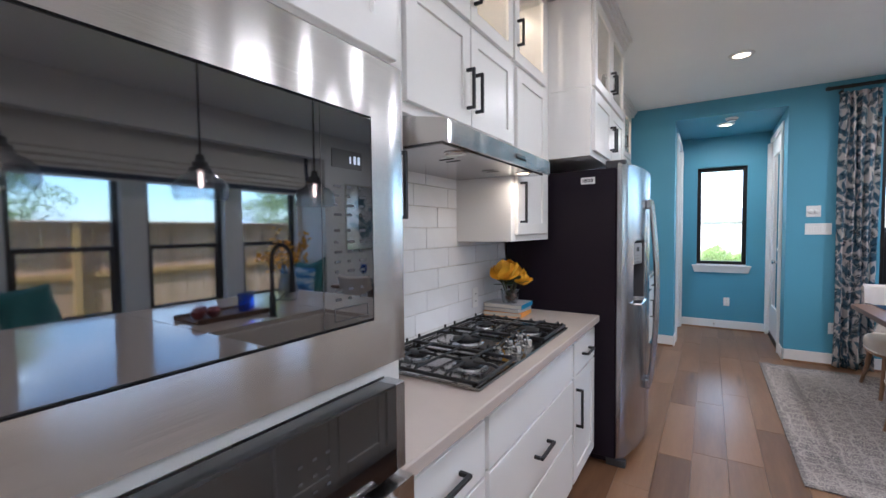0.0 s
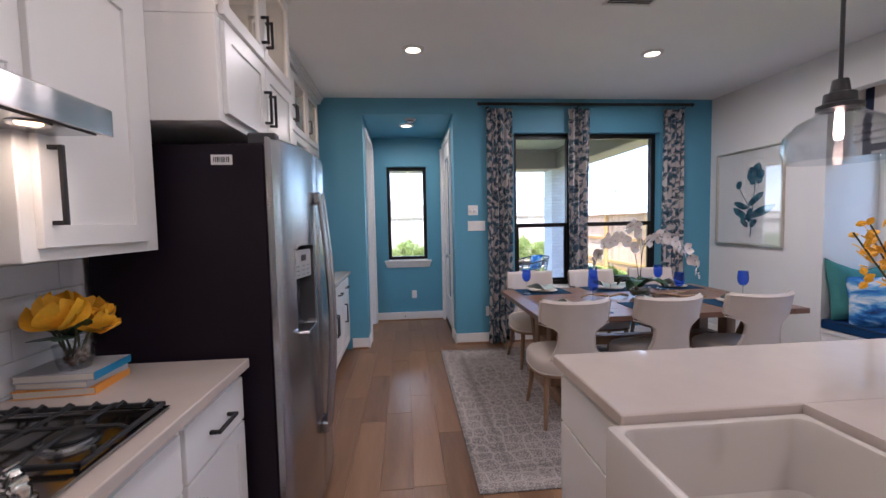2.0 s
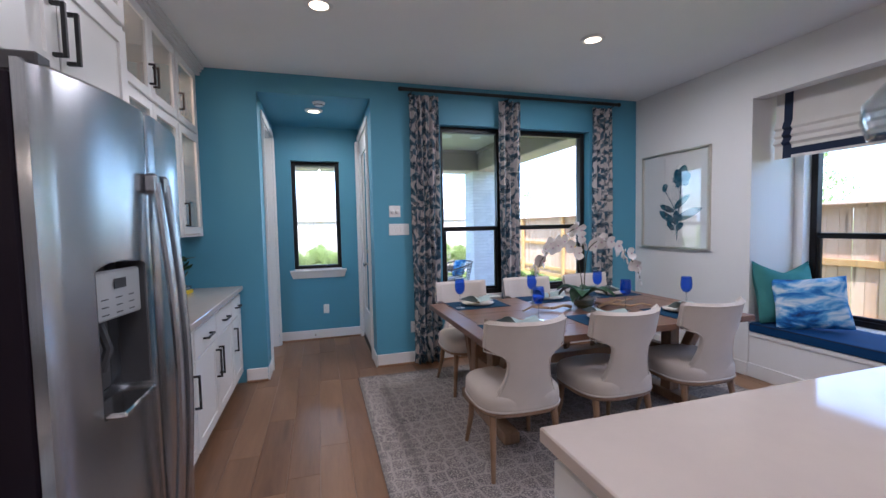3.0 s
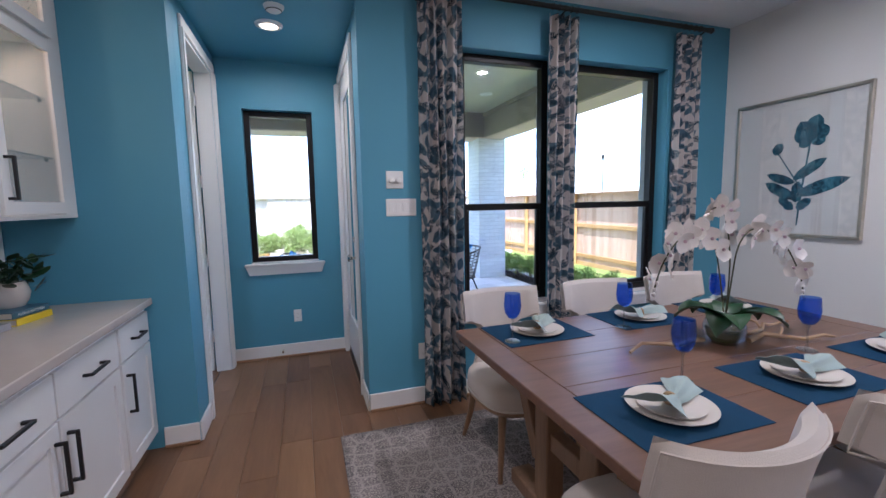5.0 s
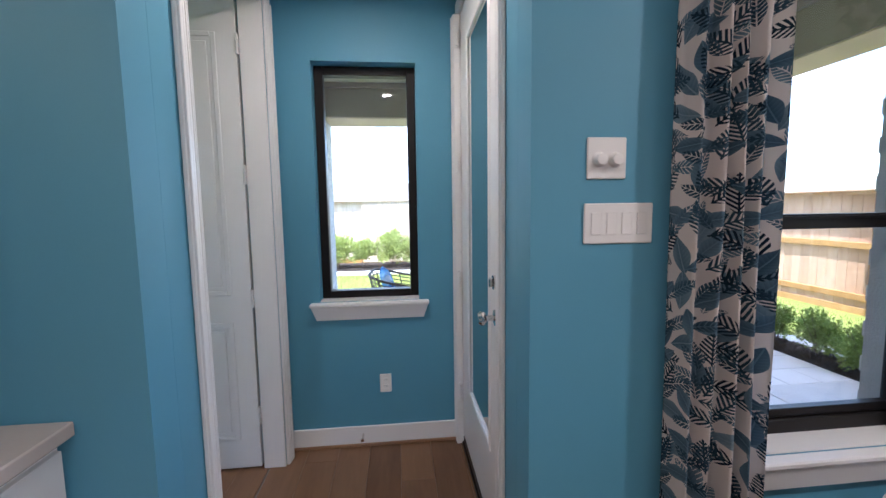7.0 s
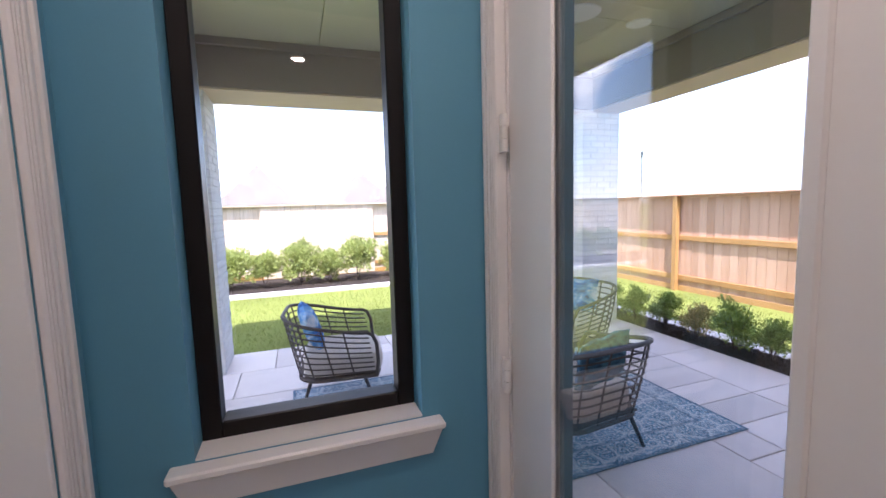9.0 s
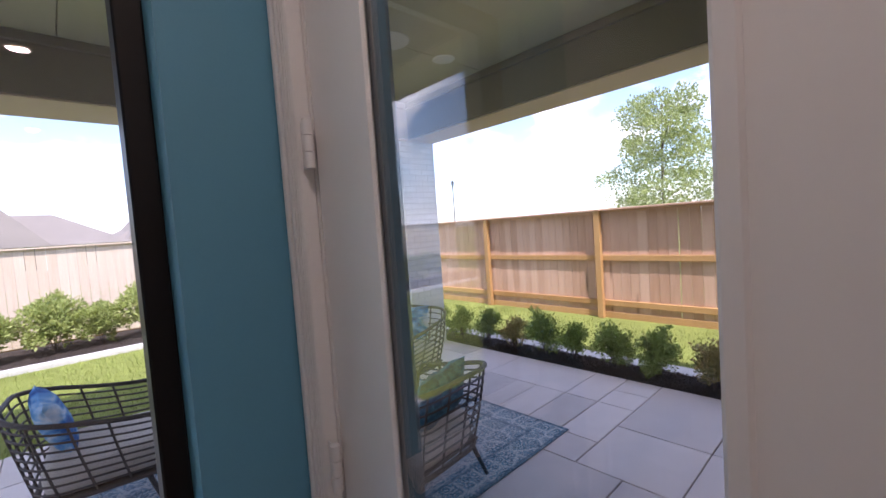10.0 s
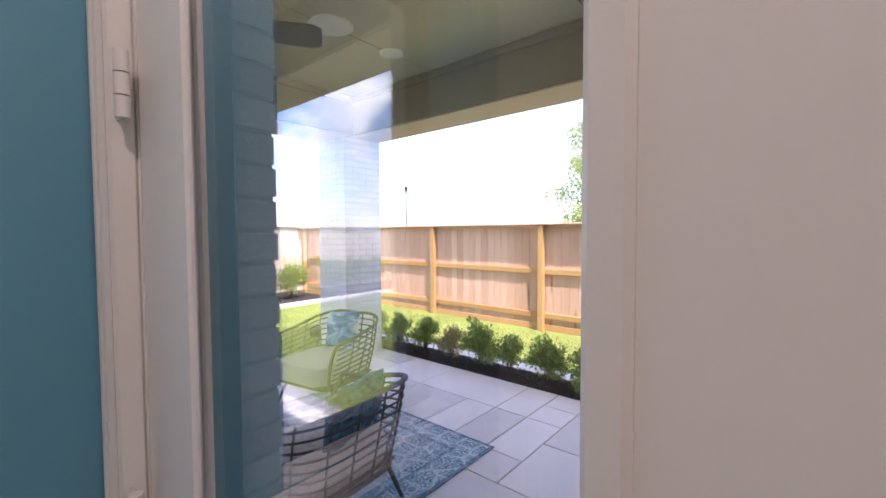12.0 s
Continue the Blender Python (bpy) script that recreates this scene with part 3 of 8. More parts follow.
# ---- the shell of the house ----
XL, XR, YB, YN = -0.635, 4.42, 5.795, -3.2      # kitchen wall, dining wall, blue wall, wall behind the camera
VX0, VX1, VY = 0.187, 1.225, 7.14               # vestibule
EXT_Y, EXT_X = 6.09, 1.50                       # outer brick faces
DOOR_Y0, DOOR_Y1, DOOR_TOP = 6.14, 7.065, 2.53
WINS = [(1.94, 2.68), (2.80, 3.76)]
WZ0, WZ1 = 0.655, 2.49
VW = (0.385, 0.972, 0.905, 2.285)
BAYS = [(1.12, 2.02), (2.26, 3.16), (3.40, 4.30)]
BAY_Z0, BAY_Z1, BAY_X = 0.50, 2.42, 4.96

structure("wall_west", cube(XL - 0.15, XL, YN, YB - 0.002, 0, CEIL), M["grey"], "pale kitchen wall behind the cabinets", "wall")
# The room runs on here; this unseen wall is added to close it.
structure("wall_south", cube(XL, XR, YN - 0.15, YN, 0, CEIL), M["grey"], "added plain grey wall behind the camera", "wall")
bm = panel_with_holes(bmesh.new(), "y", YB, YB + 0.13, XL - 0.15, XR, 0, CEIL, [(VX0, VX1, 0, VCEIL)] + [(a, b, WZ0, WZ1) for a, b in WINS])
structure("wall_north", bm, M["blue"], "blue painted accent wall with two windows", "wall")
bm = panel_with_holes(bmesh.new(), "x", XR, XR + 0.13, YN, YB, 0, CEIL, [(0.75, 4.38, 0.0, 2.50)])
structure("wall_east", bm, M["grey"], "pale grey dining wall with a window bay", "wall")
bm = panel_with_holes(bmesh.new(), "x", BAY_X, BAY_X + 0.18, 0.60, 4.53, 0, 2.62, [(a, b, BAY_Z0, BAY_Z1) for a, b in BAYS])
box(bm, XR + 0.13, BAY_X, 4.38, 4.53, 0, 2.62)
box(bm, XR + 0.13, BAY_X, 0.60, 0.75, 0, 2.62)
structure("wall_bay", bm, M["grey"], "pale grey walls of the window seat bay", "wall")
structure("ceiling_bay", cube(XR + 0.13, BAY_X + 0.18, 0.60, 4.53, 2.622, 2.72), M["ceiling"], "white ceiling over the window bay", "ceiling")
structure("ceiling", cube(XL - 0.15, XR + 0.13, YN - 0.15, YB + 0.13, CEIL + 0.001, CEIL + 0.12), M["ceiling"], "flat white ceiling", "ceiling")
# vestibule
LD0, LD1, LDT = 6.13, 6.985, 2.53
bm = panel_with_holes(bmesh.new(), "x", VX0 - 0.12, VX0, YB + 0.131, VY + 0.0, 0, VCEIL + 0.1, [(LD0, LD1, 0, LDT)])
structure("wall_vestibule_west", bm, M["blue"], "blue vestibule wall with a cased door opening", "wall")
bm = panel_with_holes(bmesh.new(), "y", VY, VY + 0.13, -1.35, EXT_X - 0.11, 0, 3.05, [VW])
structure("wall_vestibule_north", bm, M["blue"], "blue vestibule wall with a tall window", "wall")
bm = panel_with_holes(bmesh.new(), "x", VX1, VX1 + 0.13, YB + 0.131, VY, 0, VCEIL + 0.1, [(DOOR_Y0 - 0.02, DOOR_Y1 + 0.02, 0, DOOR_TOP + 0.02)])
structure("wall_vestibule_east", bm, M["blue"], "blue vestibule wall with the patio door", "wall")
structure("ceiling_vestibule", cube(VX0 - 0.12, VX1 + 0.13, YB + 0.131, VY, VCEIL, VCEIL + 0.09), M["blue"], "blue painted vestibule ceiling", "ceiling")
# closet behind the open door
structure("wall_closet_west", cube(-1.35, -1.20, YB + 0.131, VY, 0, VCEIL + 0.1), M["grey"], "pale closet wall", "wall")
structure("ceiling_closet", cube(-1.20, VX0 - 0.121, YB + 0.131, VY, VCEIL, VCEIL + 0.09), M["ceiling"], "white closet ceiling", "ceiling")
# roof slab over everything
structure("roof", cube(-6.0, XR + 0.9, YN - 0.8, 6.08, 3.28, 3.5), M["roof"], "flat dark roof deck above the rooms", "roof")
bm = cube(XL - 0.15, BAY_X + 0.18, YN - 0.15, YB + 0.13, -0.12, -0.012)
box(bm, -1.35, VX1 + 0.13, YB + 0.1305, VY + 0.13, -0.12, -0.012)
structure("floor_base", bm, M["joint"], "dark subfloor under the planks", "floor")


def baseboard(name, x0, x1, y0, y1):
    structure(name, cube(x0, x1, y0, y1, 0.0, 0.125, 0.004), M["trim"], "white painted baseboard", "baseboard")
    cx, cy = (x0 + x1) / 2, (y0 + y1) / 2
    if x1 - x0 > y1 - y0:
        structure("shoe_molding", cube(x0, x1, y0 - 0.012, y0 - 0.0005, 0.0, 0.02, 0.004), M["shoe"], "brown quarter round along the floor", "trim")


M["shoe"] = wood("oak shoe molding", (0.34, 0.20, 0.11), (0.22, 0.12, 0.06), "x", 1.0, 0.5, 0.2, False)
baseboard("baseboard_north_a", 0.0, VX0, YB - 0.015, YB - 0.0005)
baseboard("baseboard_north_b", VX1, XR, YB - 0.015, YB - 0.0005)
baseboard("baseboard_vestibule_n", VX0, VX1, VY - 0.015, VY - 0.0005)
baseboard("baseboard_vestibule_w", VX0 + 0.0005, VX0 + 0.015, YB + 0.0, 6.055)
baseboard("baseboard_vestibule_e", VX1 - 0.015, VX1 - 0.0005, YB + 0.0, 6.065)
baseboard("baseboard_east", XR - 0.015, XR - 0.0005, 4.38, YB - 0.016)


def casing(name, xw, side, y0, y1, top, w=0.075, t=0.018, far_w=None, far_t=None):
    """White moulded casing round a door opening in a wall across x; side +1: proud towards +x."""
    c = thing(name, (0, 0, 0), "white moulded door casing", "door casing", kind="structure")
    far_w = far_w or w
    for nm, a, b, z0, z1 in (("casing_leg", y0 - w, y0, 0, top), ("casing_leg", y1, y1 + far_w, 0, top), ("casing_head", y0 - w, y1 + far_w, top, top + w)):
        bm = bmesh.new()
        d = far_t if far_t and a == y1 else t
        lo, hi = (xw + 0.0005, xw + d) if side > 0 else (xw - d, xw - 0.0005)
        box(bm, lo, hi, a, b, z0, z1, 0.004)
        if nm == "casing_leg":
            for p, q, o in ((0.02, 0.26, 0.009), (0.36, 0.56, 0.005), (0.66, 0.76, 0.004), (0.84, 0.92, 0.003)):
                p, q = (a + (b - a) * p, a + (b - a) * q) if a < y0 else (b - (b - a) * q, b - (b - a) * p)
                box(bm, (hi if side > 0 else lo - o), (hi + o if side > 0 else lo), p, q, z0, z1, 0.002)
        part(nm, bm, M["trim"], c)
    return c


casing("door_casing", VX0, 1, LD0, LD1, LDT)
casing("door_casing", VX1, -1, DOOR_Y0, DOOR_Y1 + 0.005, DOOR_TOP, far_w=0.065, far_t=0.038)
# jambs
for nm, x0, x1, y0, y1, top, mt in (("door_jamb_west", VX0 - 0.119, VX0, LD0, LD1, LDT, "trim"), ("door_jamb_east", VX1, VX1 + 0.05, DOOR_Y0 - 0.018, DOOR_Y1 + 0.018, DOOR_TOP + 0.018, "trim"), ("door_frame_outer", VX1 + 0.0505, 1.372, DOOR_Y0 - 0.018, DOOR_Y1 + 0.018, DOOR_TOP + 0.018, "slate_paint")):
    bm = bmesh.new()
    box(bm, x0, x1, y0, y0 + 0.016, 0, top, 0.002)
    box(bm, x0, x1, y1 - 0.016, y1, 0, top, 0.002)
    box(bm, x0, x1, y0 + 0.016, y1 - 0.016, top - 0.016, top, 0.002)
    if nm == "door_frame_outer":
        box(bm, x1 - 0.03, x1, y1 + 0.001, y1 + 0.095, 0, top + 0.05, 0.003)
        box(bm, x1 - 0.03, x1, y0 - 0.095, y0 - 0.001, 0, top + 0.05, 0.003)
        box(bm, x0 + 0.02, x0 + 0.06, y1 - 0.03, y1 - 0.016, 0, top, 0.003)
    structure(nm, bm, M[mt], {"trim": "white painted door jamb", "slate_paint": "slate grey outer door frame"}[mt], "door frame")
structure("threshold", cube(VX1 - 0.01, 1.45, DOOR_Y0, DOOR_Y1, -0.012, 0.022, 0.004), M["bronze"], "dark bronze door threshold", "threshold")


def hinge(parent, x, y, z, r=0.0105, flip=1):
    bm = bmesh.new()
    for k in range(3):
        cyl(bm, (x, y, z - 0.05 + k * 0.034), (x, y, z - 0.05 + k * 0.034 + 0.032), r, seg=12)
    box(bm, x - 0.002, x + 0.002, y + 0.004 * flip, y + 0.030 * flip, z - 0.05, z + 0.05, 0.001) if flip > 0 else box(bm, x - 0.002, x + 0.002, y - 0.030, y - 0.004, z - 0.05, z + 0.05, 0.001)
    for k in (-0.03, 0.0, 0.03):
        cyl(bm, (x - 0.004, y + 0.018 * flip, z + k), (x - 0.001, y + 0.018 * flip, z + k), 0.004, seg=8)
    return part("hinge", bm, M["trim"], parent, "white painted door hinge")


# patio door: full glass lite in a white slab
pd = thing("door_1", (0, 0, 0), "closed white patio door with a full glass lite", "door", kind="structure")
GX0, GX1 = VX1 + 0.002, VX1 + 0.046
gy0, gy1, gz0, gz1 = 6.344, 6.850, 0.43, 2.32
bm = panel_with_holes(bmesh.new(), "x", GX0, GX1, DOOR_Y0 + 0.003, DOOR_Y1 - 0.003, 0.035, DOOR_TOP - 0.004, [(gy0 - 0.02, gy1 + 0.02, gz0 - 0.02, gz1 + 0.02)])
part("slab", bm, M["trim"], pd)
bm = bmesh.new()
for a, b, c, d in ((gy0 - 0.024, gy0, gz0 - 0.025, gz1 + 0.025), (gy1, gy1 + 0.025, gz0 - 0.025, gz1 + 0.025)):
    box(bm, GX0 - 0.006, GX0 + 0.006, a, b, c, d, 0.004)
for c, d in ((gz0 - 0.025, gz0 + 0.0), (gz1, gz1 + 0.025)):
    box(bm, GX0 - 0.006, GX0 + 0.006, gy0, gy1, c, d, 0.004)
part("glazing_bead", bm, M["trim"], pd)
bm = bmesh.new()
for a, b, c, d in ((gy0 - 0.0195, gy0 + 0.002, gz0 - 0.0195, gz1 + 0.0195), (gy1 - 0.002, gy1 + 0.0195, gz0 - 0.0195, gz1 + 0.0195)):
    box(bm, GX0 + 0.0165, GX1 + 0.012, a, b, c, d, 0.004)
part("outer_bead", bm, M["slate_paint"], pd)
g = part("pane", cube(GX0 + 0.0070, GX0 + 0.0130, gy0 - 0.018, gy1 + 0.018, gz0 - 0.018, gz1 + 0.018), M["door_glass"], pd, "clear glass lite")
g.visible_shadow = False
part("sweep", cube(GX0 - 0.004, GX0 - 0.0005, DOOR_Y0 + 0.01, DOOR_Y1 - 0.01, 0.024, 0.06, 0.002), M["bronze"], pd, "black door sweep")
for z in (0.35, 1.03, 1.71, 2.40):
    hinge(pd, VX1 - 0.024, DOOR_Y1 - 0.022, z)
bm = cyl(bmesh.new(), (GX0 - 0.008, DOOR_Y0 + 0.072, 1.025), (GX0 - 0.0005, DOOR_Y0 + 0.072, 1.025), 0.032)
cyl(bm, (GX0 - 0.042, DOOR_Y0 + 0.072, 1.025), (GX0 - 0.008, DOOR_Y0 + 0.072, 1.025), 0.011)
bm2 = lathe(bmesh.new(), [(0, 0), (0.02, 0.002), (0.028, 0.012), (0.028, 0.022), (0.018, 0.032), (0.011, 0.034)])
bmesh.ops.transform(bm2, matrix=pose(GX0 - 0.075, DOOR_Y0 + 0.072, 1.025, 0, 90, 0), verts=bm2.verts)
part("rose", bm, M["chrome"], pd, "satin nickel rose")
part("knob", bm2, M["chrome"], pd, "satin nickel door knob")
bm = cyl(bmesh.new(), (GX0 - 0.014, DOOR_Y0 + 0.072, 1.165), (GX0 - 0.0005, DOOR_Y0 + 0.072, 1.165), 0.028)
box(bm, GX0 - 0.03, GX0 - 0.014, DOOR_Y0 + 0.066, DOOR_Y0 + 0.078, 1.147, 1.183, 0.003)
part("deadbolt", bm, M["chrome"], pd, "satin nickel deadbolt turn")

# closet door, standing open against the far side
cd = thing("door_2", pose(VX0 - 0.133, LD1 - 0.006, 0, 0, 0, 0), "white panelled door standing open", "door", kind="structure")
W, T = 0.80, 0.035
bm = bmesh.new()
box(bm, -W, 0.0, -0.006, T - 0.006, 0.012, LDT - 0.01, 0.002)
part("slab", bm, M["trim"], cd)
for c, d in ((0.18, 0.85), (1.00, 2.36)):
    for a, b in ((-W + 0.10, -W / 2 - 0.05), (-W / 2 + 0.05, -0.10)):
        bm = bmesh.new()
        for p0, p1, q0, q1 in ((a, a + 0.025, c, d), (b - 0.025, b, c, d), (a + 0.025, b - 0.025, c, c + 0.025), (a + 0.025, b - 0.025, d - 0.025, d)):
            box(bm, p0, p1, -0.014, -0.0065, q0, q1, 0.003)
        box(bm, a + 0.045, b - 0.045, -0.012, -0.0065, c + 0.045, d - 0.045, 0.004)
        part("panel", bm, M["trim"], cd)
for z in (0.32, 0.98, 1.64, 2.30):
    bm = bmesh.new()
    for k in range(3):
        cyl(bm, (0.007, -0.016, z - 0.05 + k * 0.034), (0.007, -0.016, z - 0.05 + k * 0.034 + 0.032), 0.009, seg=12)
    box(bm, 0.0005, 0.0135, -0.012, -0.004, z - 0.05, z + 0.05, 0.001)
    part("hinge", bm, M["trim"], cd, "white painted door hinge")


# ---- windows ----
def window(name, x0, x1, z0, z1, wall_y, frame_y, m, hung=True, apron=True, label="black framed window with clear panes", sill_out=0.05, sill=True, fw=0.055):
    """Built in a wall across y: frame at frame_y, indoors towards -y. m places it."""
    w = thing(name, m, label, "window", kind="structure")
    d0, d1 = frame_y, frame_y + 0.07
    bm = bmesh.new()
    box(bm, x0, x0 + fw, d0, d1, z0, z1, 0.004)
    box(bm, x1 - fw, x1, d0, d1, z0, z1, 0.004)
    box(bm, x0 + fw, x1 - fw, d0, d1, z0, z0 + fw, 0.004)
    box(bm, x0 + fw, x1 - fw, d0, d1, z1 - fw, z1, 0.004)
    part("window_frame", bm, M["bronze"], w)
    a, b, c, d = x0 + fw, x1 - fw, z0 + fw, z1 - fw
    if hung:
        mid = z0 + (z1 - z0) * 0.405
        bm = cube(a + 0.001, b - 0.001, d0 + 0.005, d0 + 0.055, mid - 0.03, mid + 0.02, 0.003)
        box(bm, a + 0.002, b - 0.002, d0 - 0.008, d0 + 0.0045, mid + 0.004, mid + 0.014, 0.002)
        part("meeting_rail", bm, M["bronze"], w)
        bm = bmesh.new()
        for p, q, e in ((a + 0.001, c, mid - 0.031), (b - 0.029, c, mid - 0.031)):
            box(bm, p, p + 0.028, d0 + 0.012, d0 + 0.045, e - (e - c) + 0.001, e, 0.003)
        box(bm, a + 0.03, b - 0.03, d0 + 0.012, d0 + 0.045, c + 0.001, c + 0.032, 0.003)
        part("lower_sash", bm, M["bronze"], w)
        cells = [(a + 0.029, b - 0.029, c + 0.032, mid - 0.031, 0.025), (a, b, mid + 0.02, d, 0.045)]
    else:
        cells = [(a, b, c, d, 0.03)]
    for p, q, e, f, o in cells:
        g = part("pane", cube(p, q, d0 + o, d0 + o + 0.006, e, f), M["glass"], w, "clear window glass")
        g.visible_shadow = False
    if sill:
        part("window_sill", cube(x0 - 0.055, x1 + 0.055, wall_y - sill_out, wall_y - 0.0006, z0 - 0.022, z0 - 0.0005, 0.005), M["trim"], w, "white painted sill")
        part("window_stool", cube(x0 + 0.0005, x1 - 0.0005, wall_y, frame_y - 0.0005, z0 + 0.0005, z0 + 0.006), M["trim"], w, "white painted sill")
        if apron:
            bm = cube(x0 - 0.05, x1 + 0.05, wall_y - 0.022, wall_y - 0.0006, z0 - 0.105, z0 - 0.0225)
            for v in bm.verts:
                if v.co.z < z0 - 0.1:
                    v.co.x += 0.028 if v.co.x < (x0 + x1) / 2 else -0.028
                else:
                    v.co.y -= 0.018 if v.co.y < wall_y - 0.01 else 0
            part("apron", bm, M["trim"], w, "white moulded apron under the sill")
    return w


for i, (a, b) in enumerate(WINS):
    window("window_%d" % (i + 1), a, b, WZ0, WZ1, YB, YB + 0.10, Matrix.Identity(4))
window("window_3", *VW[:2], *VW[2:], VY, VY + 0.085, Matrix.Identity(4), hung=False, sill_out=0.055, fw=0.05)
for i, (a, b) in enumerate(BAYS):
    window("window_%d" % (i + 4), -b, -a, BAY_Z0, BAY_Z1, BAY_X, BAY_X + 0.09, pose(0, 0, 0, 0, 0, -90), apron=False, sill_out=0.03)


# ---- kitchen ----
def bar_handle(parent, x, y0, y1, z0, z1):
    """A square black bar pull on a face across x; it runs from (y0, z0) to (y1, z1)."""
    bm = bmesh.new()
    t = 0.006
    if abs(z1 - z0) > abs(y1 - y0):
        box(bm, x + 0.026, x + 0.038, y0 - t, y0 + t, z0, z1, 0.0015)
        for z in (z0 + 0.006, z1 - 0.006):
            box(bm, x + 0.0005, x + 0.026, y0 - t, y0 + t, z - t, z + t, 0.001)
    else:
        box(bm, x + 0.026, x + 0.038, y0, y1, z0 - t, z0 + t, 0.0015)
        for y in (y0 + 0.006, y1 - 0.006):
            box(bm, x + 0.0005, x + 0.026, y - t, y + t, z0 - t, z0 + t, 0.001)
    return part("handle", bm, M["black"], parent, "square black bar handle")


def framed(bm, x0, x1, y0, y1, z0, z1, rail, recess=None):
    """One connected frame with a chamfered edge and a sunk panel, or a through hole where recess is None."""
    c = 0.002
    def ring(x, o):
        return [bm.verts.new((x, y, z)) for y, z in ((y0 + o, z0 + o), (y1 - o, z0 + o), (y1 - o, z1 - o), (y0 + o, z1 - o))]
    rs = [ring(x0, 0), ring(x1 - c, 0), ring(x1, c), ring(x1, rail - 0.001)]
    if recess is None:
        rs += [ring(x0, rail)]
    else:
        rs += [ring(x1 - recess, rail)]
    for A, B in zip(rs, rs[1:]):
        for k in range(4):
            bm.faces.new((A[k], A[(k + 1) % 4], B[(k + 1) % 4], B[k]))
    if recess is None:
        for k in range(4):
            bm.faces.new((rs[-1][k], rs[-1][(k + 1) % 4], rs[0][(k + 1) % 4], rs[0][k]))
    else:
        bm.faces.new(rs[-1])
        bm.faces.new(rs[0][::-1])
    return bm


def shaker(name, parent, x, y0, y1, z0, z1, rail=0.062, glass=False, flat=False):
    """A shaker front on a face across x, facing +x."""
    bm = bmesh.new()
    if flat:
        box(bm, x + 0.001, x + 0.020, y0, y1, z0, z1, 0.002)
    else:
        framed(bm, x + 0.001, x + 0.020, y0, y1, z0, z1, rail, None if glass else 0.009)
    d = part(name, bm, M["cab"], parent)
    if glass:
        g = part("pane", cube(x + 0.006, x + 0.010, y0 + rail - 0.0005, y1 - rail + 0.0005, z0 + rail - 0.0005, z1 - rail + 0.0005), M["clear_glass"], d, "clear glass")
        g.visible_shadow = False
    return d


def carcass(c, x0, x1, y0, y1, z0, z1, toe=0.0):
    bm = cube(x0, x1, y0, y1, z0 + toe, z1, 0.002)
    if toe:
        box(bm, x0, x1 - 0.07, y0, y1, z0, z0 + toe - 0.0005)
    return part("body", bm, M["cab"], c)


def open_carcass(c, x0, x1, y0, y1, z0, z1, shelves=()):
    """A hollow cabinet, open to +x, with glass shelves."""
    t = 0.018
    bm = bmesh.new()
    def ring(x, o):
        return [bm.verts.new((x, y, z)) for y, z in ((y0 + o, z0 + o), (y1 - o, z0 + o), (y1 - o, z1 - o), (y0 + o, z1 - o))]
    rs = [ring(x0, 0), ring(x1, 0), ring(x1, t), ring(x0 + 0.008, t)]
    for A, B in zip(rs, rs[1:]):
        for k in range(4):
            bm.faces.new((A[k], A[(k + 1) % 4], B[(k + 1) % 4], B[k]))
    bm.faces.new(rs[-1])
    bm.faces.new(rs[0][::-1])
    b = part("body", bm, M["cab"], c)
    for z in shelves:
        g = part("shelf", cube(x0 + 0.012, x1 - 0.03, y0 + t + 0.002, y1 - t - 0.002, z, z + 0.008, 0.001), M["clear_glass"], c, "clear glass shelf")
        g.visible_shadow = False
        for yy in (y0 + t, y1 - t - 0.008):
            for xx in (x0 + 0.05, x1 - 0.06):
                part("shelf_pin", cube(xx, xx + 0.014, yy, yy + 0.008, z - 0.011, z - 0.0005), M["chrome"], c)
    bm = bmesh.new()
    for xx in (x0 + 0.055, x1 - 0.055):
        for k in range(int((z1 - z0 - 0.16) / 0.032)):
            for yy in (y0 + t + 0.0004, y1 - t - 0.0004):
                cyl(bm, (xx, yy - 0.0003, z0 + 0.08 + k * 0.032), (xx, yy + 0.0003, z0 + 0.08 + k * 0.032), 0.003, seg=6)
    tagged(part("pin_hole", bm, M["ink"], c), kind="stuff")
    return b


FX = -0.045          # base cabinet face
UX = -0.30           # upper cabinet face
CT = 0.915


def base_unit(y0, y1, layout, label):
    c = thing("base_cabinet", (0, 0, 0), label, "cabinet", "kitchen base cabinets")
    carcass(c, XL + 0.001, FX, y0 + 0.001, y1 - 0.001, 0, 0.874, 0.10)
    for kind, a, b, z0, z1, hd in layout:
        d = shaker("drawer_front" if kind != "door" else "door", c, FX, a, b, z0, z1, flat=(kind != "door"))
        if hd == "h":
            mid = (a + b) / 2
            wd = min(0.16, (b - a) * 0.34)
            bar_handle(d, FX + 0.020, mid - wd / 2, mid + wd / 2, (z0 + z1) / 2, (z0 + z1) / 2)
        elif hd == "l":
            bar_handle(d, FX + 0.020, a + 0.035, a + 0.035, z1 - 0.26, z1 - 0.06)
        elif hd == "r":
            bar_handle(d, FX + 0.020, b - 0.035, b - 0.035, z1 - 0.26, z1 - 0.06)
    return c


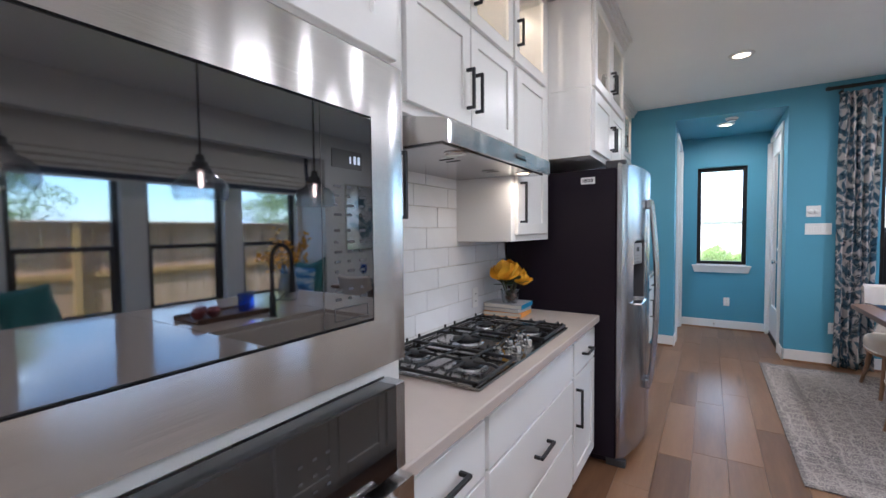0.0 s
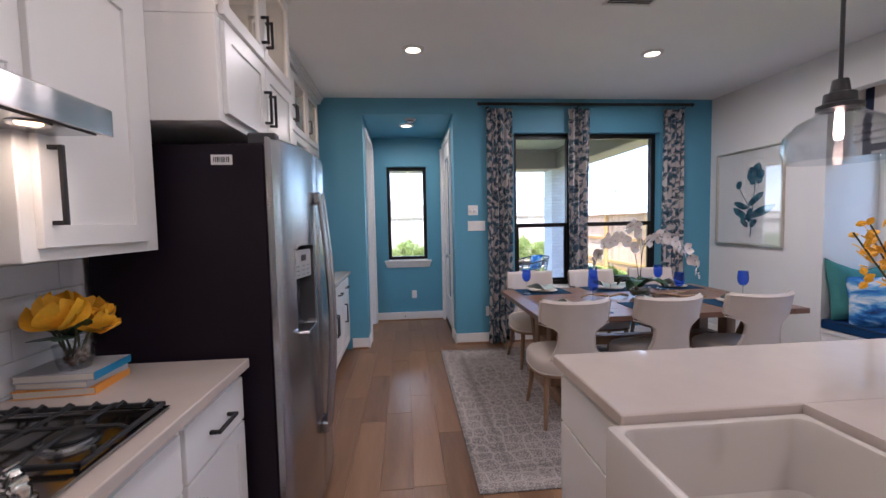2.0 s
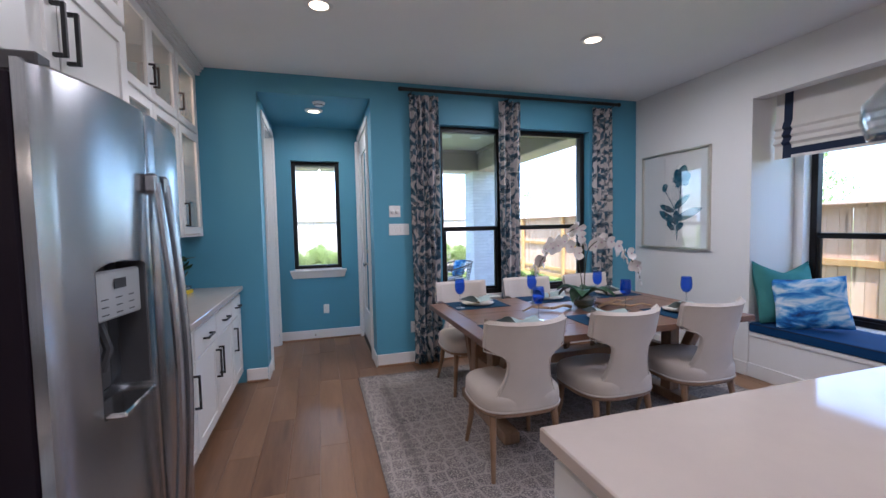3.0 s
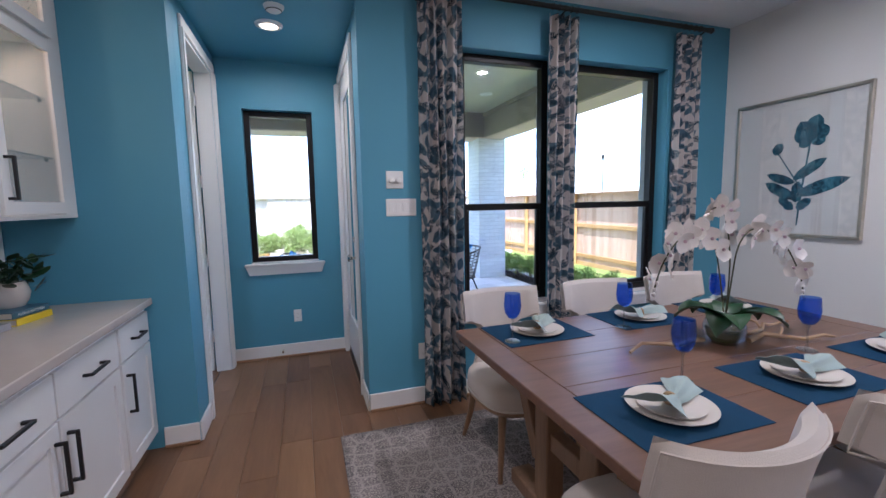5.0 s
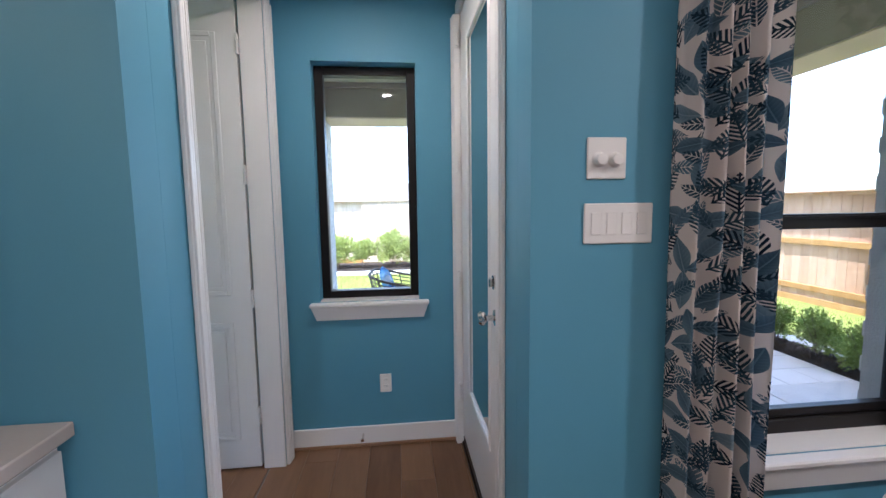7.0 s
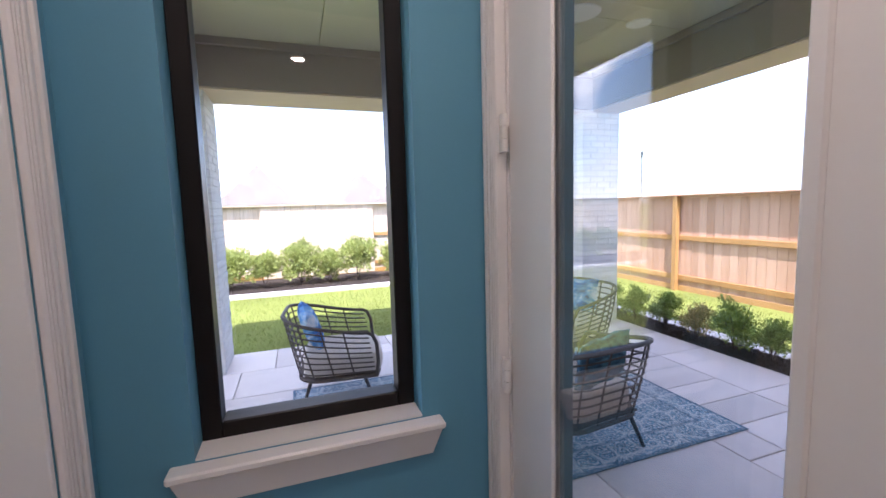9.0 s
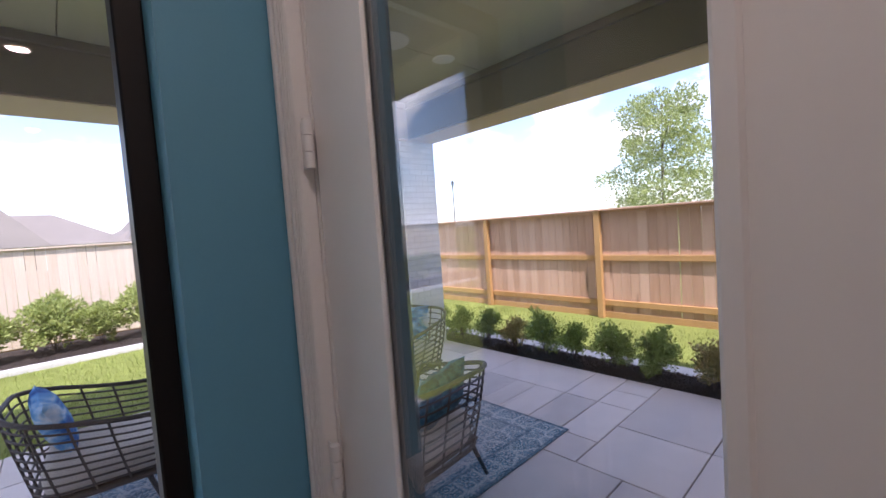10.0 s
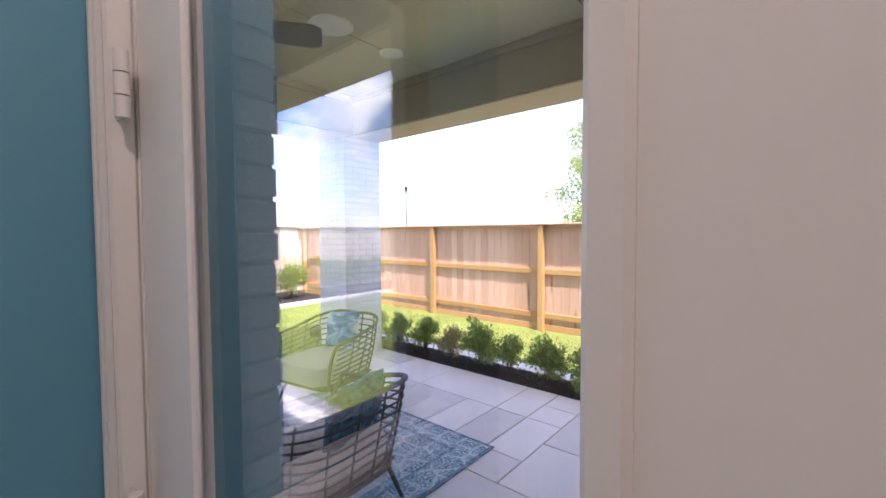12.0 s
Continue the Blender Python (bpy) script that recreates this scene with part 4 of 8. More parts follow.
base_unit(0.745, 1.225, [("drawer", 0.76, 1.212, 0.675, 0.845, "h"), ("drawer", 0.76, 1.212, 0.40, 0.665, "h"), ("drawer", 0.76, 1.212, 0.115, 0.39, "h")], "white base cabinet with three drawers")
base_unit(1.225, 2.19, [("drawer", 1.24, 2.178, 0.675, 0.845, ""), ("drawer", 1.24, 2.178, 0.40, 0.665, "h"), ("drawer", 1.24, 2.178, 0.115, 0.39, "h")], "white base cabinet with wide drawers below the cooktop")
base_unit(2.19, 2.655, [("drawer", 2.205, 2.643, 0.675, 0.845, "h"), ("door", 2.205, 2.643, 0.115, 0.665, "l")], "white base cabinet with one drawer and one door")
single("countertop", cube(XL + 0.001, 0.0, 0.745, 2.66, 0.875, CT, 0.004), M["quartz"], "cream quartz countertop along the kitchen wall", "countertop")
# buffet
base_unit(3.66, 4.28, [("drawer", 3.675, 4.268, 0.675, 0.845, "h"), ("door", 3.675, 4.268, 0.115, 0.665, "r")], "white buffet cabinet with drawer and door")
base_unit(4.28, 5.37, [("drawer", 4.295, 4.818, 0.675, 0.845, "h"), ("drawer", 4.832, 5.357, 0.675, 0.845, "h"), ("door", 4.295, 4.818, 0.115, 0.665, "r"), ("door", 4.832, 5.357, 0.115, 0.665, "l")], "white buffet cabinet with two drawers and two doors")
base_unit(5.37, 5.79, [("drawer", 5.385, 5.775, 0.675, 0.845, "h"), ("door", 5.385, 5.775, 0.115, 0.665, "l")], "white buffet cabinet with one drawer and one door")
single("buffet_countertop", cube(XL + 0.001, 0.0, 3.66, 5.792, 0.875, CT, 0.004), M["quartz"], "cream quartz top on the buffet cabinets", "countertop")

# upper cabinets
TIER = 2.255
TOP = 2.80


def upper(y0, y1, z0, doors, tops, label, x1=UX, light=True, shelves=(2.5,)):
    """Closed doors below, glass doors above; doors and tops are (y0, y1, handle side)."""
    c = thing("upper_cabinet", (0, 0, 0), label, "cabinet", "kitchen upper cabinets")
    if doors:
        carcass(c, XL + 0.001, x1, y0 + 0.001, y1 - 0.001, z0, TIER - 0.001)
    for a, b, hd in doors:
        d = shaker("door", c, x1, a, b, z0 + 0.035, TIER - 0.012)
        yy = a + 0.032 if hd == "l" else b - 0.032
        bar_handle(d, x1 + 0.020, yy, yy, z0 + 0.095, z0 + 0.255 + (0.05 if z0 < 1.5 else 0))
    open_carcass(c, XL + 0.001, x1, y0 + 0.001, y1 - 0.001, TIER, TOP)
    for a, b, hd in tops:
        d = shaker("glass_door", c, x1, a, b, TIER + 0.012, TOP - 0.02, 0.055, glass=True)
        yy = a + 0.028 if hd == "l" else b - 0.028
        bar_handle(d, x1 + 0.020, yy, yy, TIER + 0.085, TIER + 0.215)
    if light:
        lamp(-0.48 if x1 < -0.1 else -0.35, (y0 + y1) / 2, TOP - 0.024, 0.05, 0.40, (1.0, 0.66, 0.36))
        bm = cyl(bmesh.new(), ((-0.48 if x1 < -0.1 else -0.35), (y0 + y1) / 2, TOP - 0.023), ((-0.48 if x1 < -0.1 else -0.35), (y0 + y1) / 2, TOP - 0.0185), 0.032)
        part("puck_light", bm, M["chrome"], c)
    return c


upper(0.745, 1.168, 1.365, [(0.76, 1.155, "r")], [(0.76, 1.155, "r")], "narrow white upper cabinet with a glass top door")
upper(1.168, 2.05, 1.81, [(1.18, 1.604, "r"), (1.612, 2.037, "l")], [(1.18, 1.604, "r"), (1.612, 2.037, "l")], "white two door cabinet above the range hood")
upper(2.05, 2.56, 1.365, [(2.095, 2.53, "l")], [(2.065, 2.53, "l")], "white upper cabinet with a glass top door")
upper(2.625, 3.64, 1.855, [(2.66, 3.128, "r"), (3.136, 3.61, "l")], [(2.66, 3.128, "r"), (3.136, 3.61, "l")], "deep white cabinet over the refrigerator", x1=-0.05)
single("filler_panel", cube(XL + 0.001, UX - 0.002, 2.561, 2.624, 1.365, TOP, 0.001), M["cab"], "white filler strip between cabinets", "cabinet panel")


def buffet_upper(y0, y1, doors, label):
    c = thing("glass_cabinet", (0, 0, 0), label, "cabinet", "buffet glass cabinets")
    open_carcass(c, XL + 0.001, UX, y0 + 0.001, y1 - 0.001, 1.385, TIER - 0.001, (1.68, 1.97))
    open_carcass(c, XL + 0.001, UX, y0 + 0.001, y1 - 0.001, TIER, TOP)
    for a, b, hd in doors:
        for z0, z1, h0, h1 in ((1.41, TIER - 0.012, 0.06, 0.24), (TIER + 0.012, TOP - 0.02, 0.08, 0.21)):
            d = shaker("glass_door", c, UX, a, b, z0, z1, 0.055, glass=True)
            yy = a + 0.028 if hd == "l" else b - 0.028
            bar_handle(d, UX + 0.020, yy, yy, z0 + h0, z0 + h1)
    for zz in (TOP - 0.024, TIER - 0.024):
        lamp(-0.48, (y0 + y1) / 2, zz, 0.05, 0.22, (1.0, 0.66, 0.36))
    return c


buffet_upper(3.66, 4.16, [(3.675, 4.145, "r")], "white cabinet with glass doors and glass shelves")
buffet_upper(4.16, 5.16, [(4.175, 4.655, "r"), (4.663, 5.145, "l")], "wide white cabinet with glass doors and glass shelves")
buffet_upper(5.16, 5.69, [(5.175, 5.675, "l")], "white cabinet with glass doors and lit glass shelves")
single("filler_panel", cube(XL + 0.001, UX - 0.004, 5.691, 5.793, 1.385, TOP, 0.001), M["cab"], "white filler strip beside the blue wall", "cabinet panel")
# crown mouldings
for y0, y1, x1 in ((0.745, 2.6245, UX), (2.6255, 3.645, -0.05), (3.646, 5.79, UX)):
    bm = bmesh.new()
    for k, (o, z0, z1) in enumerate(((0.016, TOP + 0.001, TOP + 0.03), (0.032, TOP + 0.03, TOP + 0.055), (0.05, TOP + 0.055, CEIL - 0.0005))):
        box(bm, XL + 0.001, x1 + o + 0.02, y0 - (o if x1 > -0.1 else 0), y1, z0 + 0.0004, z1, 0.003)
    single("crown_molding", bm, M["cab"], "white stepped crown molding above the cabinets", "molding", kind="structure")

# oven tower
tw = thing("oven_tower", (0.067, -0.117, 0), "tall white cabinet that holds the wall ovens", "cabinet")
bm = panel_with_holes(bmesh.new(), "x", FX - 0.02, FX, 0.0, 0.86, 0.10, TIER, [(0.066, 0.816, 0.36, 1.70)])
part("face_frame", bm, M["cab"], tw)
for a, b in ((0.84, 0.86), (0.0, 0.02)):
    part("side_panel", cube(XL + 0.001, FX - 0.0205, a, b, 0.0, TIER), M["cab"], tw)
part("back_panel", cube(XL + 0.001, XL + 0.02, 0.021, 0.839, 0.0, TIER), M["cab"], tw)
part("shelf", cube(XL + 0.021, FX - 0.03, 0.021, 0.839, 1.715, 1.733), M["cab"], tw)
part("divider_rail", cube(FX - 0.019, FX + 0.0015, 0.067, 0.815, 1.147, 1.187), M["cab"], tw)
bm = cube(XL + 0.001, FX, 0.0, 0.86, TIER + 0.0005, TOP, 0.001)
part("top_box", bm, M["cab"], tw)
for a, b, hd in ((0.015, 0.426, "r"), (0.434, 0.845, "l")):
    d = shaker("door", tw, FX, a, b, 1.742, TIER - 0.012)
    yy = a + 0.032 if hd == "l" else b - 0.032
    bar_handle(d, FX + 0.020, yy, yy, 1.82, 1.98)
    d = shaker("door", tw, FX, a, b, TIER + 0.012, TOP - 0.02)
d = shaker("drawer_front", tw, FX, 0.015, 0.845, 0.115, 0.345, flat=True)
bar_handle(d, FX + 0.020, 0.33, 0.53, 0.23, 0.23)

mw = thing("built_in_microwave", pose(0.067, -0.0848, 0.1637) @ Matrix.Diagonal((1, 0.962, 0.883, 1)), "built-in microwave with black glass and a stainless surround", "microwave")
bm = bmesh.new()
y0, y1, z0, z1 = 0.035, 0.822, 1.160, 1.755
gy0m, gy1m, gz0m, gz1m = 0.115, 0.738, 1.255, 1.640
for a, b, c, d in ((y0, gy0m, z0, z1), (gy1m, y1, z0, z1), (gy0m, gy1m, z0, gz0m), (gy0m, gy1m, gz1m, z1)):
    box(bm, FX + 0.002, 0.0, a, b, c, d)
bmesh.ops.remove_doubles(bm, verts=bm.verts, dist=1e-5)
part("surround", bm, M["steel_y"], mw, "brushed stainless surround")
part("backing", cube(FX + 0.003, -0.006, gy0m + 0.0005, gy1m - 0.0005, gz0m + 0.0005, gz1m - 0.0005), M["ink"], mw, "black gap round the glass")
part("door", cube(-0.0055, 0.004, gy0m + 0.006, gy1m - 0.1165, gz0m + 0.006, gz1m - 0.006, 0.0006), M["mesh_screen"], mw, "black glass door")
cp = part("control_panel", cube(-0.0055, 0.004, gy1m - 0.116, gy1m - 0.006, gz0m + 0.006, gz1m - 0.006, 0.0006), M["mesh_screen"], mw, "black glass control panel")
part("display", cube(0.0043, 0.0046, gy1m - 0.095, gy1m - 0.03, 1.535, 1.566), M["screen"], cp)
bm = bmesh.new()
for k, (w, h) in enumerate(((0.004, 0.012), (0.007, 0.014), (0.007, 0.014))):
    box(bm, 0.0048, 0.0052, gy1m - 0.058 + k * 0.009, gy1m - 0.058 + k * 0.009 + w * 0.8, 1.544, 1.544 + h)
part("clock_digits", bm, M["display"], cp, "pale clock digits")
bm = bmesh.new()
for r, z in enumerate((1.500, 1.484, 1.468, 1.452, 1.425, 1.405, 1.388, 1.371, 1.354, 1.322, 1.306)):
    for k in range(3):
        yy = gy1m - 0.092 + k * 0.027
        box(bm, 0.0043, 0.0046, yy, yy + 0.015 - 0.004 * ((r + k) % 3), z, z + 0.0045)
tagged(part("key_print", bm, M["key_print"], cp), "rows of small pale key markings", kind="stuff")
bm = bmesh.new()
for a, b, c, d in ((gy1m - 0.095, gy1m - 0.02, 1.270, 1.2715), (gy1m - 0.095, gy1m - 0.02, 1.292, 1.2935), (gy1m - 0.095, gy1m - 0.0935, 1.2715, 1.292), (gy1m - 0.0215, gy1m - 0.02, 1.2715, 1.292)):
    box(bm, 0.0043, 0.0046, a, b, c, d)
part("open_key", bm, M["key_print"], cp)

ov = thing("wall_oven", pose(0.067, -0.0685, 0) @ Matrix.Diagonal((1, 0.962, 1, 1)), "built-in wall oven with black glass and a steel handle", "oven")
part("control_panel", cube(FX + 0.004, 0.004, 0.06, 0.775, 0.985, 1.145, 0.003), M["screen"], ov, "black glass control panel")
for a, b in ((0.7755, 0.802), (0.056, 0.0595)):
    part("end_trim", cube(FX + 0.004, 0.002, a, b, 0.985, 1.145, 0.0015), M["steel"], ov, "stainless end trim")
bm = panel_with_holes(bmesh.new(), "x", FX + 0.004, 0.020, 0.058, 0.802, 0.385, 0.972, [(0.11, 0.75, 0.47, 0.86)])
part("door", bm, M["steel_y"], ov, "brushed stainless door")
part("door_glass", cube(FX + 0.008, 0.017, 0.111, 0.749, 0.471, 0.859), M["screen"], ov, "black glass window")
bm = tube(bmesh.new(), [(0.075, 0.075, 0.925), (0.075, 0.785, 0.925)], 0.014, 12)
for y in (0.095, 0.765):
    box(bm, 0.0205, 0.07, y - 0.012, y + 0.012, 0.915, 0.935, 0.003)
part("handle", bm, M["steel_y"], ov, "round stainless bar handle")
bm = bmesh.new()
for r in range(3):
    for k in range(3):
        box(bm, 0.0043, 0.0046, 0.55 + k * 0.026, 0.558 + k * 0.026, 1.095 - r * 0.024, 1.099 - r * 0.024)
tagged(part("key_print", bm, M["key_print"], ov), kind="stuff")

# range hood
hd = thing("range_hood", (0, 0, 0), "slim stainless range hood under the wall cabinet", "range hood")
HX, HY0, HY1, HZ = -0.135, 1.19, 2.155, 1.695
bm = bmesh.new()
prof = [(XL + 0.001, HZ + 0.006), (XL + 0.001, 1.808), (UX - 0.05, 1.808), (HX - 0.01, HZ + 0.075), (HX, HZ + 0.068), (HX, HZ), (HX - 0.008, HZ), (HX - 0.02, HZ + 0.006)]
rows = [[bm.verts.new((x, y, z)) for x, z in prof] for y in (HY0, HY1)]
for k in range(len(prof)):
    j = (k + 1) % len(prof)
    bm.faces.new((rows[0][k], rows[0][j], rows[1][j], rows[1][k]))
bm.faces.new(rows[0])
bm.faces.new(rows[1][::-1])
part("canopy", bm, M["steel_y"], hd, "brushed stainless canopy")
part("filter_panel", cube(XL + 0.03, HX - 0.03, HY0 + 0.02, HY1 - 0.02, HZ - 0.001, HZ + 0.0055), M["steel"], hd, "pale steel filter panel")
for y in (1.45, 1.50, 1.80, 1.85):
    part("filter_latch", cube(HX - 0.20, HX - 0.14, y, y + 0.008, HZ - 0.003, HZ - 0.0012), M["dark_plastic"], hd)
for y in (1.36, 1.99):
    bm = lathe(bmesh.new(), [(0.026, 0.0), (0.040, -0.003), (0.042, 0.0), (0.03, 0.004)], 20, (HX - 0.075, y, HZ - 0.002))
    ring = part("lamp_ring", bm, M["chrome"], hd)
    part("lamp_lens", cyl(bmesh.new(), (HX - 0.075, y, HZ - 0.0035), (HX - 0.075, y, HZ - 0.0015), 0.025), M["hood_bulb"] if y > 1.5 else M["plastic"], hd, "small hood lamp")
bm = cube(HX + 0.0003, HX + 0.004, 1.715, 1.825, HZ + 0.024, HZ + 0.044, 0.002)
sw = part("switch_plate", bm, M["dark_plastic"], hd, "row of small push buttons")
for k in range(5):
    part("button", cube(HX + 0.0042, HX + 0.007, 1.722 + k * 0.020, 1.736 + k * 0.020, HZ + 0.028, HZ + 0.040, 0.001), M["chrome"], sw)

# cooktop
ck = thing("gas_cooktop", (0, 0, 0), "five burner gas cooktop with cast iron grates", "cooktop")
X0, X1, Y0, Y1 = -0.565, -0.055, 1.235, 2.195
bm = cube(X0, X1, Y0, Y1, CT + 0.0006, CT + 0.010, 0.004)
for p, q, c, d in ((X0, X1, Y0, Y0 + 0.012), (X0, X1, Y1 - 0.012, Y1), (X0, X0 + 0.012, Y0 + 0.012, Y1 - 0.012), (X1 - 0.012, X1, Y0 + 0.012, Y1 - 0.012)):
    box(bm, p, q, c, d, CT + 0.0095, CT + 0.013, 0.001)
part("tray", bm, M["steel_dark"], ck, "brushed stainless tray")
for x, y, r in ((-0.43, 1.42, 0.045), (-0.19, 1.42, 0.055), (-0.43, 2.01, 0.045), (-0.19, 2.01, 0.05), (-0.37, 1.715, 0.065)):
    bm = lathe(bmesh.new(), [(r * 1.25, 0.0), (r * 1.2, 0.008), (r * 0.95, 0.012), (0, 0.012)], 24, (x, y, CT + 0.0105))
    b = part("burner", bm, M["steel"], ck, "aluminium burner base")
    bm = lathe(bmesh.new(), [(0, 0.0), (r * 0.95, 0.0), (r * 0.98, 0.006), (r * 0.8, 0.011), (0, 0.011)], 24, (x, y, CT + 0.0235))
    part("burner_cap", bm, M["iron"], b, "black burner cap")
for a, b in ((1.245, 1.555), (1.565, 1.865), (1.875, 2.185)):
    bm = bmesh.new()
    z0, z1 = CT + 0.021, CT + 0.033
    xa, xb = -0.555, (-0.07 if a != 1.565 else -0.21)
    t = 0.0055
    for p, q in (((xa, a), (xb, a)), ((xa, b), (xb, b)), ((xa, a), (xa, b)), ((xb, a), (xb, b))):
        box(bm, min(p[0], q[0]) - t, max(p[0], q[0]) + t, min(p[1], q[1]) - t, max(p[1], q[1]) + t, z0 - 0.004, z1 - 0.004, 0.002)
    mx, my = (xa + xb) / 2, (a + b) / 2
    cs = [(-0.43, my), (-0.19, my)] if a != 1.565 else [(-0.37, my)]
    for cx, cy in cs:
        for dx, dy in ((1, 0), (-1, 0), (0, 1), (0, -1)):
            ex = cx + dx * (0.12 if len(cs) > 1 else 0.16)
            ey = cy + dy * (b - a) / 2
            ex = max(xa, min(xb, ex))
            sx, sy = cx + dx * 0.025, cy + dy * 0.025
            tube(bm, [(ex, ey, z1 - 0.004), (ex - dx * 0.02, ey - dy * 0.02, z1 + 0.004), (sx, sy, z1 + 0.004)], 0.0055, 6)
    if len(cs) > 1:
        tube(bm, [(mx, a, z1 - 0.002), (mx, b, z1 - 0.002)], 0.0055, 6)
    for px in (xa + 0.015, xb - 0.015):
        for py in (a + 0.01, b - 0.01):
            cyl(bm, (px, py, CT + 0.0105), (px, py, z0), 0.006, seg=8)
    for px in (xa, xb):
        for py in (a + 0.04, b - 0.04):
            box(bm, px - 0.004, px + 0.004, py - 0.006, py + 0.006, z1 - 0.004, z1 + 0.012, 0.002)
    for k in range(7):
        px = xa + 0.03 + (xb - xa - 0.06) * k / 6
        for py, dy in ((b, -1),) if b > 2 else (((a, 1),) if a < 1.3 else ()):
            tube(bm, [(px, py, z1 - 0.005), (px, py + dy * 0.012, z1 + 0.008), (px, py + dy * 0.045, z1 + 0.002)], 0.005, 6, taper=0.8)
    part("grate", bm, M["iron"], ck, "black cast iron grate")
for k, (x, y) in enumerate(((-0.165, 1.60), (-0.165, 1.715), (-0.165, 1.83), (-0.105, 1.655), (-0.105, 1.775))):
    bm = lathe(bmesh.new(), [(0.026, 0.0), (0.026, 0.006), (0.019, 0.008), (0.018, 0.028), (0.012, 0.034), (0, 0.035)], 18, (x, y, CT + 0.0105))
    box(bm, x - 0.004, x + 0.004, y - 0.018, y + 0.018, CT + 0.040, CT + 0.056, 0.002)
    part("knob", bm, M["chrome"], ck, "chrome burner knob")

# refrigerator
M["silver_plastic"] = plain("silver grey plastic", (0.42, 0.43, 0.44), 0.35, 0.2, var=0.04, relief=0.02)
FY0, FY1, FZ = 2.685, 3.595, 1.79
fr = thing("refrigerator", (0, 0, 0), "side by side stainless refrigerator with black sides", "refrigerator")
bm = cube(XL + 0.03, 0.085, FY0, FY1, 0.05, FZ - 0.01, 0.006)
box(bm, XL + 0.06, 0.07, FY0 + 0.03, FY1 - 0.03, 0.012, 0.0495)
part("body", bm, M["fridge_side"], fr, "black textured cabinet")
for yy in (FY0 + 0.015, FY1 - 0.055):
    part("front_foot", cube(0.03, 0.14, yy, yy + 0.04, 0.0, 0.045, 0.004), M["dark_plastic"], fr)
    part("hinge_cover", cube(0.02, 0.13, yy, yy + 0.05, FZ - 0.009, FZ + 0.035, 0.004), M["dark_plastic"], fr)
SPLIT = 3.085


def fridge_door(y0, y1, holes=None):
    """A bowed door: thick slab whose front swells between the fridge's outer edges."""
    bm = bmesh.new()
    def front(y):
        k = (y - FY0) / (FY1 - FY0) * 2 - 1
        return 0.125 + 0.075 * (1 - abs(k) ** 2.4)
    z0, z1 = 0.06, FZ + 0.015
    nu = 18
    ys = [y0 + (y1 - y0) * i / nu for i in range(nu + 1)]
    zs = [z0, z0 + 0.01, 0.96, 1.36, z1 - 0.01, z1]
    if holes:
        ys = sorted(set(ys + [holes[0], holes[1]]))
    g = {}
    for j, z in enumerate(zs):
        for i, y in enumerate(ys):
            e = 0.012 if j in (0, len(zs) - 1) else 0.0
            e += 0.010 if i in (0, len(ys) - 1) else 0.0
            g[i, j] = bm.verts.new((front(y) - e, y, z))
    back = {(i, j): bm.verts.new((0.090, ys[i], zs[j])) for i in range(len(ys)) for j in (0, len(zs) - 1)}
    for j in range(len(zs) - 1):
        for i in range(len(ys) - 1):
            if holes and j == 2 and holes[0] - 1e-6 <= ys[i] and ys[i + 1] <= holes[1] + 1e-6:
                continue
            bm.faces.new((g[i, j], g[i + 1, j], g[i + 1, j + 1], g[i, j + 1]))
    n, k = len(ys) - 1, len(zs) - 1
    for i in range(n):
        bm.faces.new((g[i, 0], back[i, 0], back[i + 1, 0], g[i + 1, 0]))
        bm.faces.new((g[i, k], g[i + 1, k], back[i + 1, k], back[i, k]))
    bm.faces.new([g[0, j] for j in range(k + 1)] + [back[0, k], back[0, 0]])
    bm.faces.new([g[n, j] for j in range(k + 1)][::-1] + [back[n, 0], back[n, k]])
    if holes:
        a, b = holes
        c, d = 0.96, 1.36
        deep = 0.092
        fa, fb = front(a), front(b)
        q = [bm.verts.new(p) for p in ((fa - 0.001, a, c), (fb - 0.001, b, c), (fb - 0.001, b, d), (fa - 0.001, a, d), (deep, a + 0.012, c + 0.03), (deep, b - 0.012, c + 0.03), (deep, b - 0.012, d - 0.01), (deep, a + 0.012, d - 0.01))]
        for f in ((0, 1, 5, 4), (1, 2, 6, 5), (2, 3, 7, 6), (3, 0, 4, 7), (4, 5, 6, 7)):
            bm.faces.new([q[v] for v in f])
    return bm, front


DA, DB = 2.80, 3.02
bm, front = fridge_door(FY0, SPLIT - 0.004, (DA, DB))
dr = part("freezer_door", bm, M["steel"], fr, "bowed stainless door with an ice dispenser")
bm2, front = fridge_door(SPLIT + 0.004, FY1)
dr2 = part("fridge_door", bm2, M["steel"], fr, "bowed stainless door")
def on_front(bm, back):
    """Bends a flat piece that stands at x = 0 to lie behind the bowed front."""
    for v in bm.verts:
        v.co.x += front(v.co.y) - back
    return bm


dp = part("dispenser_panel", on_front(cube(-0.016, 0.0, DA + 0.010, DB - 0.010, 1.205, 1.335, 0.005), 0.014), M["silver_plastic"], dr, "pale grey dispenser panel with a small display")
part("dispenser_display", on_front(cube(0.0002, 0.0012, 2.885, 2.935, 1.285, 1.312), 0.014), M["ink"], dr)
bm = bmesh.new()
for r in range(3):
    for k in range(3):
        box(bm, 0.0002, 0.0010, 2.835 + k * 0.055, 2.86 + k * 0.055, 1.22 + r * 0.020, 1.223 + r * 0.020)
tagged(part("dispenser_print", on_front(bm, 0.014), M["key_print"], dr), kind="stuff")
bm = cube(0.0935, 0.0965, DA + 0.014, DB - 0.014, 0.992, 1.348)
